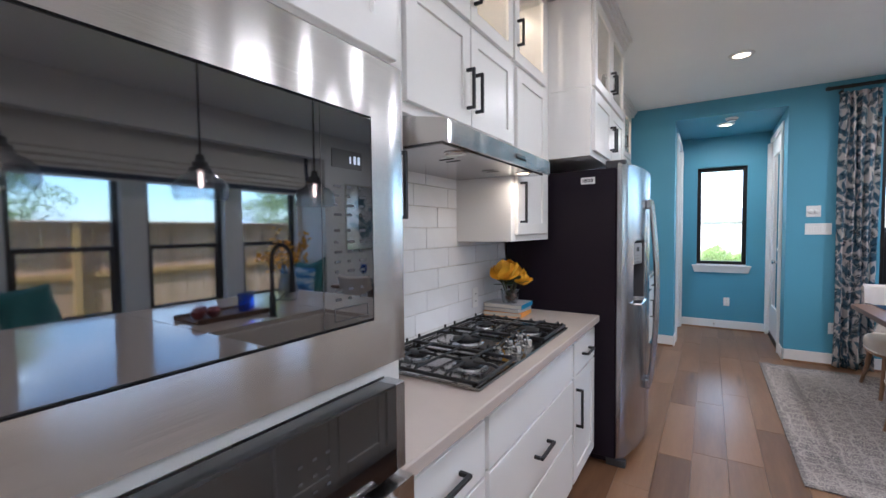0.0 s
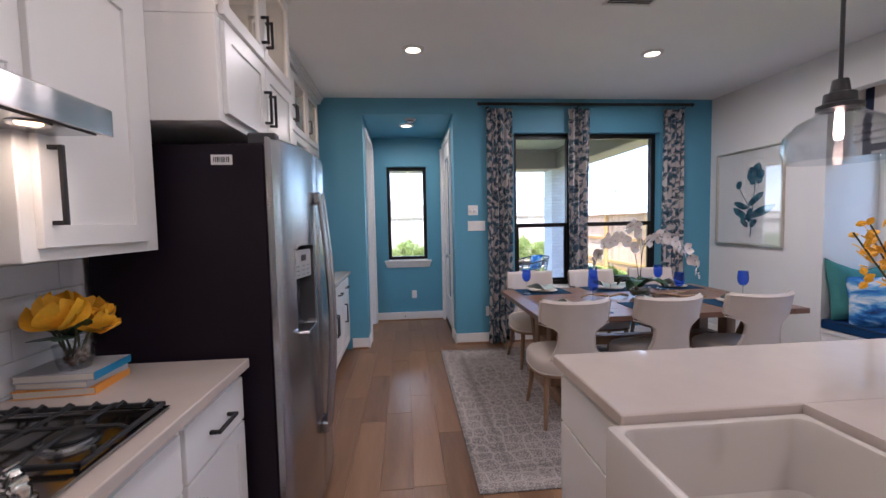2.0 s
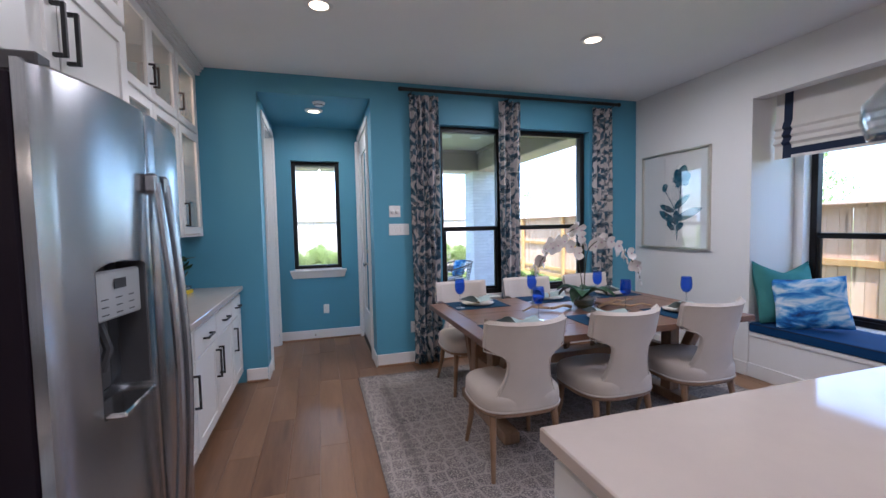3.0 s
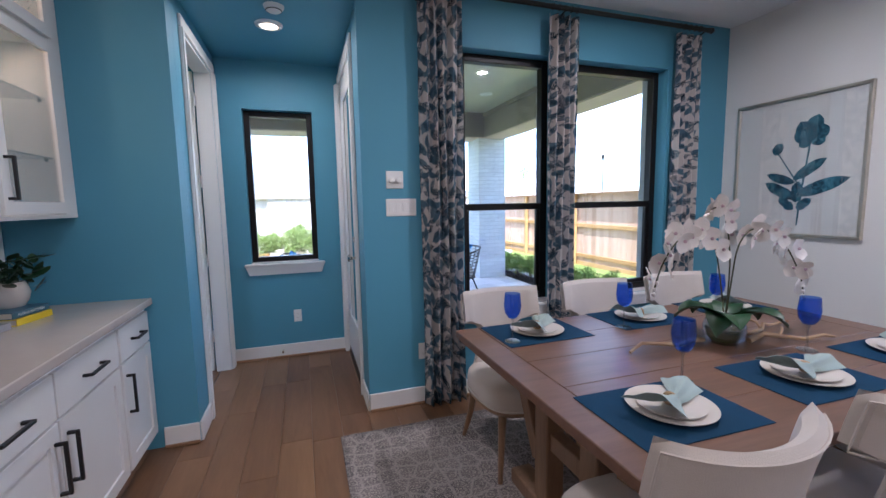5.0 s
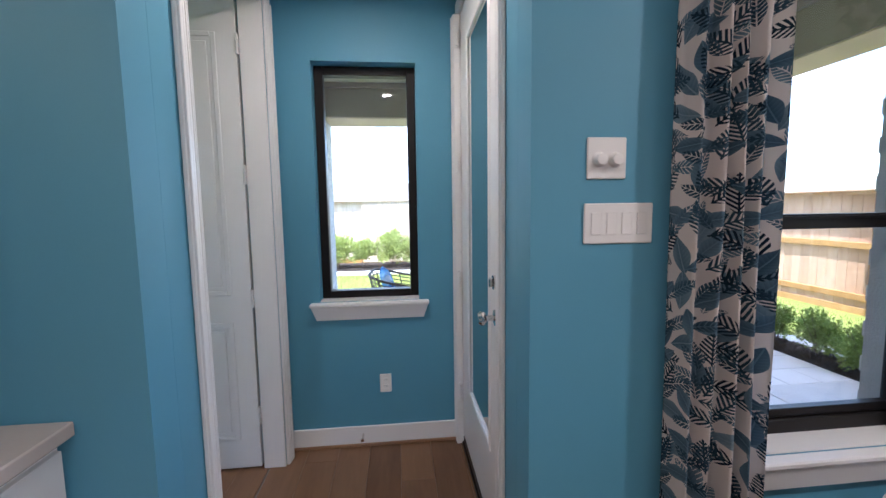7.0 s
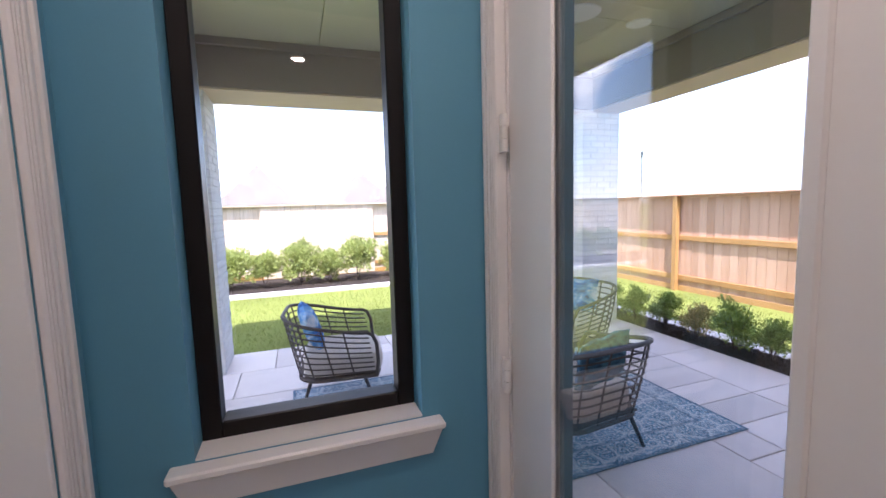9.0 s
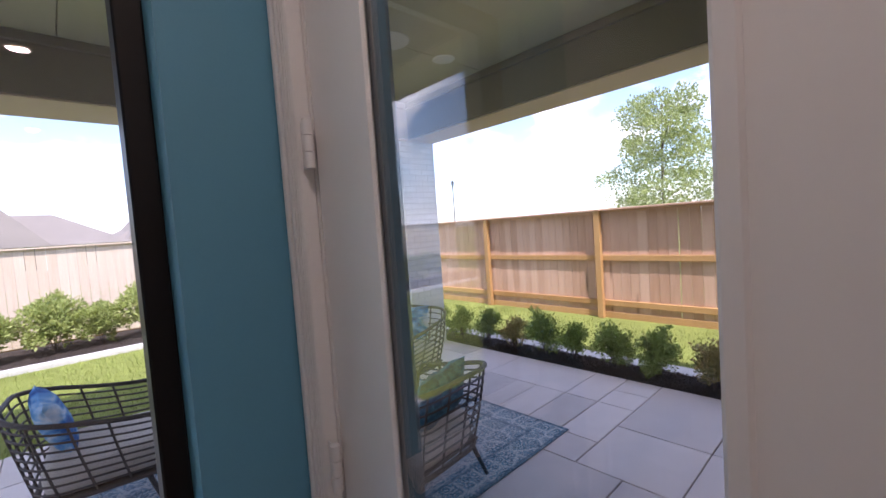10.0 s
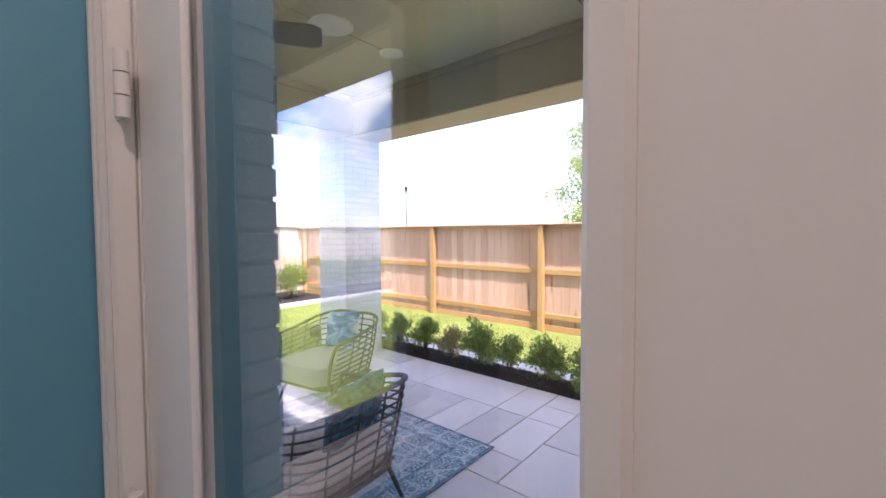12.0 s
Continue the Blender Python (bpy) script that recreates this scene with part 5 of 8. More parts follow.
for a, b in ((DA + 0.0015, DA + 0.0085), (DB - 0.0085, DB - 0.0015)):
    lip = cube(-0.085, -0.004, a, b, 0.99, 1.35)
    for v in lip.verts:
        v.co.x = 0.097 if v.co.x < -0.05 else front(v.co.y) - 0.004
    lip_me = bpy.data.meshes.new("lip")
    lip.to_mesh(lip_me)
    lip.free()
    bm.from_mesh(lip_me)
    bpy.data.meshes.remove(lip_me)
part("dispenser_liner", bm, M["dark_plastic"], dr, "dark grey dispenser recess")
arch = bmesh.new()
for k in range(12):
    u0, u1 = k / 12, (k + 1) / 12
    ya, yb = DA + (DB - DA) * u0, DA + (DB - DA) * u1
    h0, h1 = (1.338 + 0.022 * math.sin(math.pi * u) ** 0.6 for u in (u0, u1))
    q = [arch.verts.new(p) for p in ((front(ya) - 0.003, ya, h0), (front(yb) - 0.003, yb, h1), (front(yb) - 0.003, yb, 1.362), (front(ya) - 0.003, ya, 1.362))]
    arch.faces.new(q)
part("dispenser_arch", solid(arch, 0.004), M["steel"], dr, "curved steel edge over the dispenser")
bm = cube(0.10, front(DB) + 0.012, DA + 0.004, DB - 0.004, 0.962, 0.978, 0.005)
part("drip_tray", bm, M["chrome"], dr, "chrome drip tray lip")
bm = tube(bmesh.new(), [(0.115, 2.91, 1.195), (0.135, 2.91, 1.12), (0.115, 2.91, 1.06)], 0.012, 8)
part("paddle", bm, M["dark_plastic"], dr)
for yy, dd in ((SPLIT - 0.040, dr), (SPLIT + 0.040, dr2)):
    pts = []
    for k in range(15):
        u = k / 14
        pts.append((front(yy) + 0.028 + 0.035 * math.sin(math.pi * u), yy, 0.42 + 1.16 * u))
    bm = tube(bmesh.new(), pts, 0.013, 10)
    for z in (0.42, 1.58):
        box(bm, front(yy) - 0.002, front(yy) + 0.036, yy - 0.016, yy + 0.016, z - 0.03, z + 0.03, 0.008)
    part("handle", bm, M["steel"], dd, "long curved stainless handle")
st = part("sticker", cube(-0.118, -0.036, FY0 - 0.0015, FY0 - 0.0005, 1.695, 1.735), M["plastic"], fr, "small white printed sticker")
bm = bmesh.new()
for k in range(9):
    box(bm, -0.108 + k * 0.007, -0.105 + k * 0.007 + 0.001 * (k % 3), FY0 - 0.0021, FY0 - 0.0016, 1.705, 1.726)
part("sticker_print", bm, M["ink"], st)


def outlet(x, y, z, axis, label="white duplex wall outlet", gangs=1, kind="outlet"):
    """A cover plate with its sockets, on a wall that faces -y (axis y) or +x (axis x)."""
    m = pose(x, y, z) if axis == "y" else pose(x, y, z, 0, 0, 90)
    c = thing("wall_outlet" if kind == "outlet" else "light_switch", m, label, "outlet" if kind == "outlet" else "light switch")
    w = 0.07 + 0.046 * (gangs - 1)
    part("cover_plate", cube(-w / 2, w / 2, -0.007, -0.0005, -0.058, 0.058, 0.003), M["plastic"], c)
    for k in range(gangs):
        cx = (k - (gangs - 1) / 2) * 0.046
        if kind == "outlet":
            for dz in (-0.02, 0.02):
                s = part("socket", cube(cx - 0.016, cx + 0.016, -0.009, -0.0072, dz - 0.014, dz + 0.014, 0.002), M["plastic"], c)
                bm = bmesh.new()
                for o in (-0.006, 0.006):
                    box(bm, cx + o - 0.001, cx + o + 0.001, -0.0096, -0.0091, dz - 0.003, dz + 0.005)
                part("slot", bm, M["ink"], s)
        elif kind == "knob":
            bm = lathe(bmesh.new(), [(0.0, 0.024), (0.015, 0.022), (0.018, 0.004), (0.022, 0.0)], 18)
            bmesh.ops.transform(bm, matrix=pose(cx, -0.0075, -0.004, 90, 0, 0), verts=bm.verts)
            part("dimmer_knob", bm, M["plastic"], c)
        else:
            part("rocker", cube(cx - 0.015, cx + 0.015, -0.010, -0.0072, -0.032, 0.032, 0.002), M["plastic"], c)
    return c


outlet(XL + 0.0165, 2.25, 1.03, "x", "white outlet on the tile backsplash")
outlet(0.755, VY, 0.39, "y", "white outlet under the vestibule window")
outlet(1.615, YB, 0.385, "y", "white outlet beside the curtain")
outlet(1.443, YB, 1.588, "y", "white double dimmer switch plate", 2, "knob")
outlet(1.483, YB, 1.404, "y", "white four gang switch plate", 4, "rocker")


def book(parent_at, w, d, h, cover, label, turn=0, spine=None):
    c = thing("book", parent_at @ pose(0, 0, 0, 0, 0, turn), label, "book", "stacked books")
    part("page_block", cube(-w / 2 + 0.004, w / 2 - 0.003, -d / 2 + 0.004, d / 2 - 0.004, 0.0032, h - 0.0032), M["paper"], c)
    bm = cube(-w / 2, w / 2, -d / 2, d / 2, 0.0003, 0.003, 0.0008)
    box(bm, -w / 2, w / 2, -d / 2, d / 2, h - 0.003, h, 0.0008)
    box(bm, w / 2 - 0.0025, w / 2, -d / 2, d / 2, 0.003, h - 0.003)
    part("cover", bm, cover, c)
    if spine:
        cu = bpy.data.curves.new("spine_text", "FONT")
        cu.body, cu.size, cu.extrude, cu.align_x, cu.align_y = spine, h * 0.62, 0.0002, "CENTER", "CENTER"
        tmp = bpy.data.objects.new("tmp_text", cu)
        scene.collection.objects.link(tmp)
        dg = bpy.context.evaluated_depsgraph_get()
        me = bpy.data.meshes.new_from_object(tmp.evaluated_get(dg))
        bpy.data.objects.remove(tmp)
        me.materials.clear()
        me.materials.append(M["letter"])
        ob = new("spine_text", me)
        ob.parent = c
        ob.matrix_basis = pose(w / 2 + 0.0004, 0, h / 2, 90, 0, 90)
        tagged(ob, "white spine lettering")
    return c


BK = pose(-0.49, 2.43, CT)
book(BK, 0.24, 0.19, 0.026, M["orange_cover"], "orange book under a small stack on the counter", 4)
book(BK @ pose(0, 0, 0.0265), 0.23, 0.18, 0.022, M["grey_cover"], "pale grey book in a small stack", -3)
tb_ = book(BK @ pose(0.005, 0, 0.049), 0.24, 0.19, 0.026, M["grey_cover"], "pale grey book with a teal spine on a small stack", 2)
part("spine", cube(0.1202, 0.1212, -0.095, 0.095, 0.0005, 0.026), M["teal_cover"], tb_, "teal blue spine")
BK2 = pose(-0.492, 5.458, CT)
book(BK2 @ pose(0, 0, 0.0), 0.27, 0.20, 0.030, M["yellow_cover"], "yellow book lying on the buffet", -10.5)
book(BK2 @ pose(-0.012, 0.004, 0.0305), 0.27, 0.20, 0.030, M["slate_cover"], "slate blue cookbook with white lettering", -11.5, "ALOHA KITCHEN")
book(BK2 @ pose(-0.02, -0.235, 0.0), 0.24, 0.19, 0.03, M["grey_cover"], "pale grey book lying on the buffet", -12)


def petal_bm(bm, m, length, width, cup=0.25, n=5):
    """One cupped petal or leaf from the origin along +x."""
    def f(u, v):
        w = width * math.sin(math.pi * min(1, u * 0.92 + 0.06)) ** 0.7 * (v - 0.5)
        return m @ Vector((length * u, w, cup * length * (u * u) + cup * width * (2 * v - 1) ** 2 * 0.5))
    grid(bm, n, 2, f)


vs = thing("flower_vase", pose(-0.46, 2.40, CT + 0.0755) @ Matrix.Scale(1.3, 4), "small glass vase with golden yellow flowers", "vase")
bm = lathe(bmesh.new(), [(0.0, 0.0), (0.032, 0.0), (0.038, 0.02), (0.044, 0.062), (0.041, 0.062), (0.035, 0.022), (0.0, 0.006)], 22)
part("jar", bm, M["clear_glass"], vs, "short clear glass")
rnd = random.Random(4)
bm = bmesh.new()
for k in range(34):
    a, r = rnd.uniform(0, 6.28), 0.030 * math.sqrt(rnd.random())
    bmesh.ops.create_icosphere(bm, subdivisions=1, radius=rnd.uniform(0.006, 0.009), matrix=pose(r * math.cos(a), r * math.sin(a), 0.013 + 0.028 * rnd.random()))
tagged(part("pebbles", bm, M["tray_wood"], vs, "dark brown pebbles"), kind="stuff")
bm = bmesh.new()
for k in range(7):
    a = k * 0.9
    tube(bm, [(0.01 * math.cos(a), 0.01 * math.sin(a), 0.006), (0.03 * math.cos(a + 1), 0.03 * math.sin(a + 1), 0.08), (0.045 * math.cos(a + 1), 0.045 * math.sin(a + 1), 0.11)], 0.003, 5)
part("stems", bm, M["stem"], vs)
for k, (x, y, z, s) in enumerate(((0.0, -0.035, 0.105, 1.45), (-0.01, 0.055, 0.10, 1.15), (0.05, 0.02, 0.085, 0.9))):
    bm = bmesh.new()
    for p in range(7):
        petal_bm(bm, pose(x, y, z, rnd.uniform(-25, 25), -rnd.uniform(5, 60), p * 52 + rnd.uniform(-8, 8)), 0.062 * s, 0.070 * s, 0.3, 8)
    part("blossom", solid(bm, 0.0008), M["yellow"], vs, "golden yellow blossom")
bm = bmesh.new()
for k in range(9):
    petal_bm(bm, pose(0.0, 0.0, 0.085, 0, -15 + rnd.uniform(-15, 20), k * 41), 0.095, 0.045, 0.05)
part("foliage", solid(bm, 0.0008), M["leaf"], vs, "green leaves")

pl = thing("potted_plant", pose(-0.478, 5.495, CT + 0.0615), "leafy green plant in a white ribbed pot", "plant")
bm = bmesh.new()
seg = 48
prof = [(0.0, 0.0), (0.05, 0.0), (0.068, 0.03), (0.075, 0.065), (0.066, 0.105), (0.058, 0.118), (0.052, 0.116), (0.05, 0.10), (0, 0.095)]
rings = []
for i, (r, z) in enumerate(prof):
    rings.append([bm.verts.new((r * (1 + (0.02 * math.cos(k * math.pi + i * math.pi) if 1 <= i <= 4 else 0)) * math.cos(2 * math.pi * k / seg), r * (1 + (0.02 * math.cos(k * math.pi + i * math.pi) if 1 <= i <= 4 else 0)) * math.sin(2 * math.pi * k / seg), z)) for k in range(seg)])
for A, B in zip(rings, rings[1:]):
    for k in range(seg):
        bm.faces.new((A[k], A[(k + 1) % seg], B[(k + 1) % seg], B[k]))
bmesh.ops.remove_doubles(bm, verts=bm.verts, dist=1e-5)
part("pot", bm, M["ceramic"], pl, "white ribbed ceramic pot")
for k in range(15):
    bm = bmesh.new()
    a = k * 40 * 1.37 + rnd.uniform(-15, 15)
    lean = rnd.uniform(0.02, 0.11)
    top = Vector((lean * math.cos(radians(a)), lean * math.sin(radians(a)), 0.13 + rnd.uniform(0.0, 0.11)))
    tube(bm, [(0.012 * math.cos(radians(a)), 0.012 * math.sin(radians(a)), 0.09), top * 0.6 + Vector((0, 0, 0.06)), top], 0.0025, 5)
    for j in range(5):
        mm = Matrix.Translation(top - Vector((0, 0, 0.022 * j))) @ pose(0, 0, 0, rnd.uniform(-30, 30), -rnd.uniform(0, 45), a + j * 95 + rnd.uniform(-25, 25))
        petal_bm(bm, mm, rnd.uniform(0.06, 0.085), rnd.uniform(0.032, 0.045), 0.08)
    part("sprig", bm, M["leaf"], pl)


# ---- island ----
IX0, IX1, IY0, IY1 = 1.215, 2.80, -0.35, 2.51
SY0, SY1, SX1 = 1.22, 1.985, 1.75
isl = thing("kitchen_island", (0, 0, 0), "white kitchen island cabinet below a quartz top", "island")
bm = cube(IX0 + 0.035, IX1 - 0.32, IY0 + 0.03, SY0 - 0.01, 0.10, 0.873, 0.002)
box(bm, IX0 + 0.035, IX1 - 0.32, SY1 + 0.01, IY1 - 0.03, 0.10, 0.873, 0.002)
box(bm, IX0 + 0.035, IX1 - 0.32, SY0 - 0.009, SY1 + 0.009, 0.10, 0.63, 0.002)
box(bm, SX1 + 0.02, IX1 - 0.32, SY0 - 0.009, SY1 + 0.009, 0.631, 0.873, 0.002)
box(bm, IX0 + 0.10, IX1 - 0.36, IY0 + 0.06, IY1 - 0.06, 0.0, 0.0995)
part("body", bm, M["cab"], isl)
for a, b in ((1.225, 1.60), (1.608, 1.98)):
    bm = bmesh.new()
    for p, q, c, d in ((a, a + 0.06, 0.115, 0.61), (b - 0.06, b, 0.115, 0.61), (a + 0.06, b - 0.06, 0.115, 0.175), (a + 0.06, b - 0.06, 0.55, 0.61)):
        box(bm, IX0 + 0.015, IX0 + 0.034, p, q, c, d, 0.002)
    box(bm, IX0 + 0.024, IX0 + 0.034, a + 0.06, b - 0.06, 0.175, 0.55)
    part("door", bm, M["cab"], isl)
bm = cube(IX0 + 0.015, IX0 + 0.034, 2.0, 2.465, 0.675, 0.85, 0.002)
box(bm, IX0 + 0.015, IX0 + 0.034, 2.0, 2.465, 0.115, 0.665, 0.002)
part("drawer_front", bm, M["cab"], isl)
bm = cube(IX0, IX1, IY0, SY0, 0.875, CT, 0.004)
box(bm, IX0, IX1, SY1, IY1, 0.875, CT, 0.004)
box(bm, SX1, IX1, SY0 + 0.0, SY1 - 0.0, 0.8755, CT - 0.0004)
single("island_countertop", bm, M["quartz"], "cream quartz island top with a sink cut-out", "countertop")
bm = bmesh.new()
x0, x1, y0, y1, z0, z1, t = 1.165, SX1 - 0.001, SY0 + 0.003, SY1 - 0.003, 0.64, 0.893, 0.030


def sink_ring(o, z, r):
    out = []
    for cx, cy, a0 in ((x1 - o - r, y1 - o - r, 0), (x0 + o + r, y1 - o - r, 90), (x0 + o + r, y0 + o + r, 180), (x1 - o - r, y0 + o + r, 270)):
        for k in range(5):
            a = radians(a0 + k * 22.5)
            out.append(bm.verts.new((cx + r * math.cos(a), cy + r * math.sin(a), z)))
    return out


rs = [sink_ring(0.008, z0, 0.01), sink_ring(0.0, z0 + 0.008, 0.012), sink_ring(0.0, z1 - 0.012, 0.012), sink_ring(0.004, z1 - 0.003, 0.012), sink_ring(0.012, z1, 0.014),
      sink_ring(t - 0.010, z1, 0.03), sink_ring(t - 0.003, z1 - 0.003, 0.036), sink_ring(t, z1 - 0.012, 0.04), sink_ring(t + 0.012, z0 + 0.06, 0.05), sink_ring(t + 0.035, z0 + 0.035, 0.06)]
for A, B in zip(rs, rs[1:]):
    for k in range(20):
        bm.faces.new((A[k], A[(k + 1) % 20], B[(k + 1) % 20], B[k]))
bm.faces.new(rs[-1])
bm.faces.new(rs[0][::-1])
sk = single("farmhouse_sink", bm, M["ceramic"], "white fireclay apron-front sink", "sink")
fa = thing("kitchen_faucet", pose(1.84, 1.66, CT), "matt black gooseneck kitchen faucet", "faucet")
bm = lathe(bmesh.new(), [(0.0, 0.0), (0.028, 0.0), (0.028, 0.006), (0.02, 0.01), (0.019, 0.12), (0.013, 0.13), (0, 0.13)], 18)
part("base", bm, M["black"], fa)
pts = [(0, 0, 0.12)] + [(-0.095 + 0.095 * math.cos(a), 0, 0.34 + 0.095 * math.sin(a)) for a in [math.pi * k / 12 for k in range(13)]] + [(-0.19, 0, 0.24)]
part("spout", tube(bmesh.new(), pts, 0.012, 10), M["black"], fa)
part("spray_head", cyl(bmesh.new(), (-0.19, 0, 0.25), (-0.19, 0, 0.16), 0.014, 0.018), M["black"], fa)
part("lever", tube(bmesh.new(), [(0.0, 0.018, 0.09), (0.0, 0.05, 0.10), (0.0, 0.09, 0.13)], 0.006, 8), M["black"], fa)
tr = thing("serving_tray", pose(2.10, 1.52, CT + 0.0005), "dark wooden tray on the island", "tray")
part("board", cube(-0.13, 0.13, -0.24, 0.24, 0, 0.014, 0.004), M["tray_wood"], tr)
bm = cube(-0.14, -0.1305, -0.24, 0.24, 0, 0.03, 0.003)
box(bm, 0.1305, 0.14, -0.24, 0.24, 0, 0.03, 0.003)
part("rim", bm, M["tray_wood"], tr)
for k, (x, y) in enumerate(((2.06, 1.42), (2.13, 1.38), (2.08, 1.34))):
    bm = lathe(bmesh.new(), [(0, 0.006), (0.02, 0.0), (0.036, 0.02), (0.038, 0.042), (0.024, 0.064), (0.008, 0.062), (0, 0.056)], 18)
    single("apple", bm, plain("red apple skin", (0.22, 0.02, 0.02), 0.3, var=0.4, scale=30, relief=0) if k == 0 else bpy.data.materials["red apple skin"], "dark red apple in the wooden tray", "apple", pose(x, y, CT + 0.015), "apples")
for x, y in ((2.08, 1.62), (2.15, 1.70)):
    bm = lathe(bmesh.new(), [(0, 0.0), (0.03, 0.0), (0.036, 0.11), (0.034, 0.11), (0.028, 0.006), (0, 0.006)], 20)
    single("tumbler", bm, M["blue_glass"], "cobalt blue glass tumbler on the tray", "tumbler", pose(x, y, CT + 0.015), "tumblers")
fv = thing("flower_vase", pose(2.28, 2.10, CT + 0.0005), "clear glass vase with tall yellow blossom branches", "vase")
bm = lathe(bmesh.new(), [(0, 0.0), (0.06, 0.0), (0.075, 0.05), (0.06, 0.17), (0.05, 0.2), (0.047, 0.2), (0.056, 0.16), (0.07, 0.05), (0, 0.01)], 22)
part("jar", bm, M["clear_glass"], fv)
rnd = random.Random(8)
for k in range(9):
    a, r = radians(k * 41), rnd.uniform(0.10, 0.22)
    tip = Vector((r * math.cos(a), r * math.sin(a), rnd.uniform(0.36, 0.52)))
    mid = tip * 0.5 + Vector((-0.02 * math.cos(a), -0.02 * math.sin(a), 0.05))
    bm = tube(bmesh.new(), [(0, 0, 0.012), mid, tip], 0.003, 5)
    br = part("branch", bm, M["stem"], fv)
    bm = bmesh.new()
    for j in range(26):
        u = rnd.uniform(0.45, 1.0)
        p = mid.lerp(tip, (u - 0.45) / 0.55) + Vector((rnd.uniform(-1, 1), rnd.uniform(-1, 1), rnd.uniform(-1, 1))) * 0.03
        petal_bm(bm, Matrix.Translation(p) @ pose(0, 0, 0, rnd.uniform(0, 360), rnd.uniform(-60, 60), rnd.uniform(0, 360)), 0.028, 0.022, 0.3, 3)
    part("blossom", bm, M["yellow"], br, "yellow blossom")


def pendant(y):
    p = thing("pendant_light", pose(2.0, y, CEIL), "clear glass pendant lamp on a black stem", "pendant light", "island pendants")
    z = 1.60 - CEIL
    part("canopy", cyl(bmesh.new(), (0, 0, -0.025), (0, 0, -0.0005), 0.06), M["black"], p)
    part("stem", cyl(bmesh.new(), (0, 0, z + 0.26), (0, 0, -0.025), 0.006), M["black"], p)
    bm = lathe(bmesh.new(), [(0, 0.265), (0.02, 0.262), (0.026, 0.225), (0.04, 0.22), (0.042, 0.19), (0.058, 0.185), (0.058, 0.172), (0, 0.170)], 22, (0, 0, z))
    part("socket", bm, M["black"], p, "black metal socket cap")
    bm = lathe(bmesh.new(), [(0.055, 0.172), (0.062, 0.158), (0.105, 0.135), (0.138, 0.095), (0.142, 0.055), (0.128, 0.012), (0.125, 0.012), (0.139, 0.055), (0.135, 0.094), (0.103, 0.132), (0.06, 0.155), (0.053, 0.170)], 32, (0, 0, z))
    g = part("shade", bm, M["seeded_glass"], p, "seeded clear glass bowl")
    g.visible_shadow = False
    bm = lathe(bmesh.new(), [(0, 0.075), (0.010, 0.08), (0.013, 0.10), (0.011, 0.14), (0.010, 0.168)], 14, (0, 0, z))
    part("bulb", bm, M["bulb"], p, "glowing warm bulb")
    return p


for y in (0.54, 1.34, 2.137):
    pendant(y)

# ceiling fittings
# Rings and lenses for all of them, the assumed unseen ones too.
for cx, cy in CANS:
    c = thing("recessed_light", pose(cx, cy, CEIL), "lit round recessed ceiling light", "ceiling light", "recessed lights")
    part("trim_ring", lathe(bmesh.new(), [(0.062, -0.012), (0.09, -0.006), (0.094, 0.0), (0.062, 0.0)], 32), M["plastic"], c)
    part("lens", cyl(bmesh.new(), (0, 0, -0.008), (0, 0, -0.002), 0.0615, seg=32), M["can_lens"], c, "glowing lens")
c = thing("recessed_light", pose(0.69, 6.33, VCEIL), "lit round recessed light in the vestibule ceiling", "ceiling light", "recessed lights")
part("trim_ring", lathe(bmesh.new(), [(0.062, -0.016), (0.09, -0.01), (0.094, 0.0), (0.062, 0.0)], 32), M["plastic"], c)
part("lens", cyl(bmesh.new(), (0, 0, -0.012), (0, 0, -0.002), 0.0615, seg=32), M["can_lens"], c, "glowing lens")
sm = thing("smoke_detector", pose(0.74, 6.03, VCEIL), "white round smoke detector on the blue ceiling", "smoke detector")
part("body", lathe(bmesh.new(), [(0, -0.036), (0.035, -0.036), (0.05, -0.026), (0.06, -0.012), (0.065, 0.0)], 28), M["plastic"], sm)
part("vent_ring", lathe(bmesh.new(), [(0.046, -0.031), (0.051, -0.0275), (0.05, -0.025)], 28), M["ink"], sm)
cv = thing("ceiling_vent", pose(2.16, 3.60, CEIL), "white louvred air vent in the ceiling", "vent")
bm = bmesh.new()
for a, b, c_, d in ((-0.17, 0.17, -0.10, -0.08), (-0.17, 0.17, 0.08, 0.10), (-0.17, -0.15, -0.08, 0.08), (0.15, 0.17, -0.08, 0.08)):
    box(bm, a, b, c_, d, -0.008, -0.0005, 0.002)
part("frame", bm, M["plastic"], cv)
for k in range(7):
    bm = box(bmesh.new(), -0.15, 0.15, -0.010, 0.010, -0.001, 0.001, 0, pose(0, -0.066 + k * 0.022, -0.006, 30, 0, 0))
    part("slat", bm, M["plastic"], cv)
part("backing", cube(-0.15, 0.15, -0.08, 0.08, -0.0015, -0.0005), M["ink"], cv)

# ---- dining corner ----
RX0, RX1, RY0, RY1 = 1.0, 4.10, 3.03, 5.53
M["rug"] = rug_material("worn grey oriental rug", (0.42, 0.37, 0.335), (0.225, 0.195, 0.19), (0.075, 0.068, 0.075), (RX1 - RX0, RY1 - RY0), 9.5, 0.95, 0.36, 0.35)
single("area_rug", cube(-(RX1 - RX0) / 2, (RX1 - RX0) / 2, -(RY1 - RY0) / 2, (RY1 - RY0) / 2, 0.0006, 0.009, 0.003), M["rug"], "worn grey and beige patterned rug under the dining table", "rug", pose((RX0 + RX1) / 2, (RY0 + RY1) / 2, 0))
RZ = 0.0095
TX0, TX1, TY0, TY1, TZ = 1.585, 3.63, 3.735, 5.035, 0.757
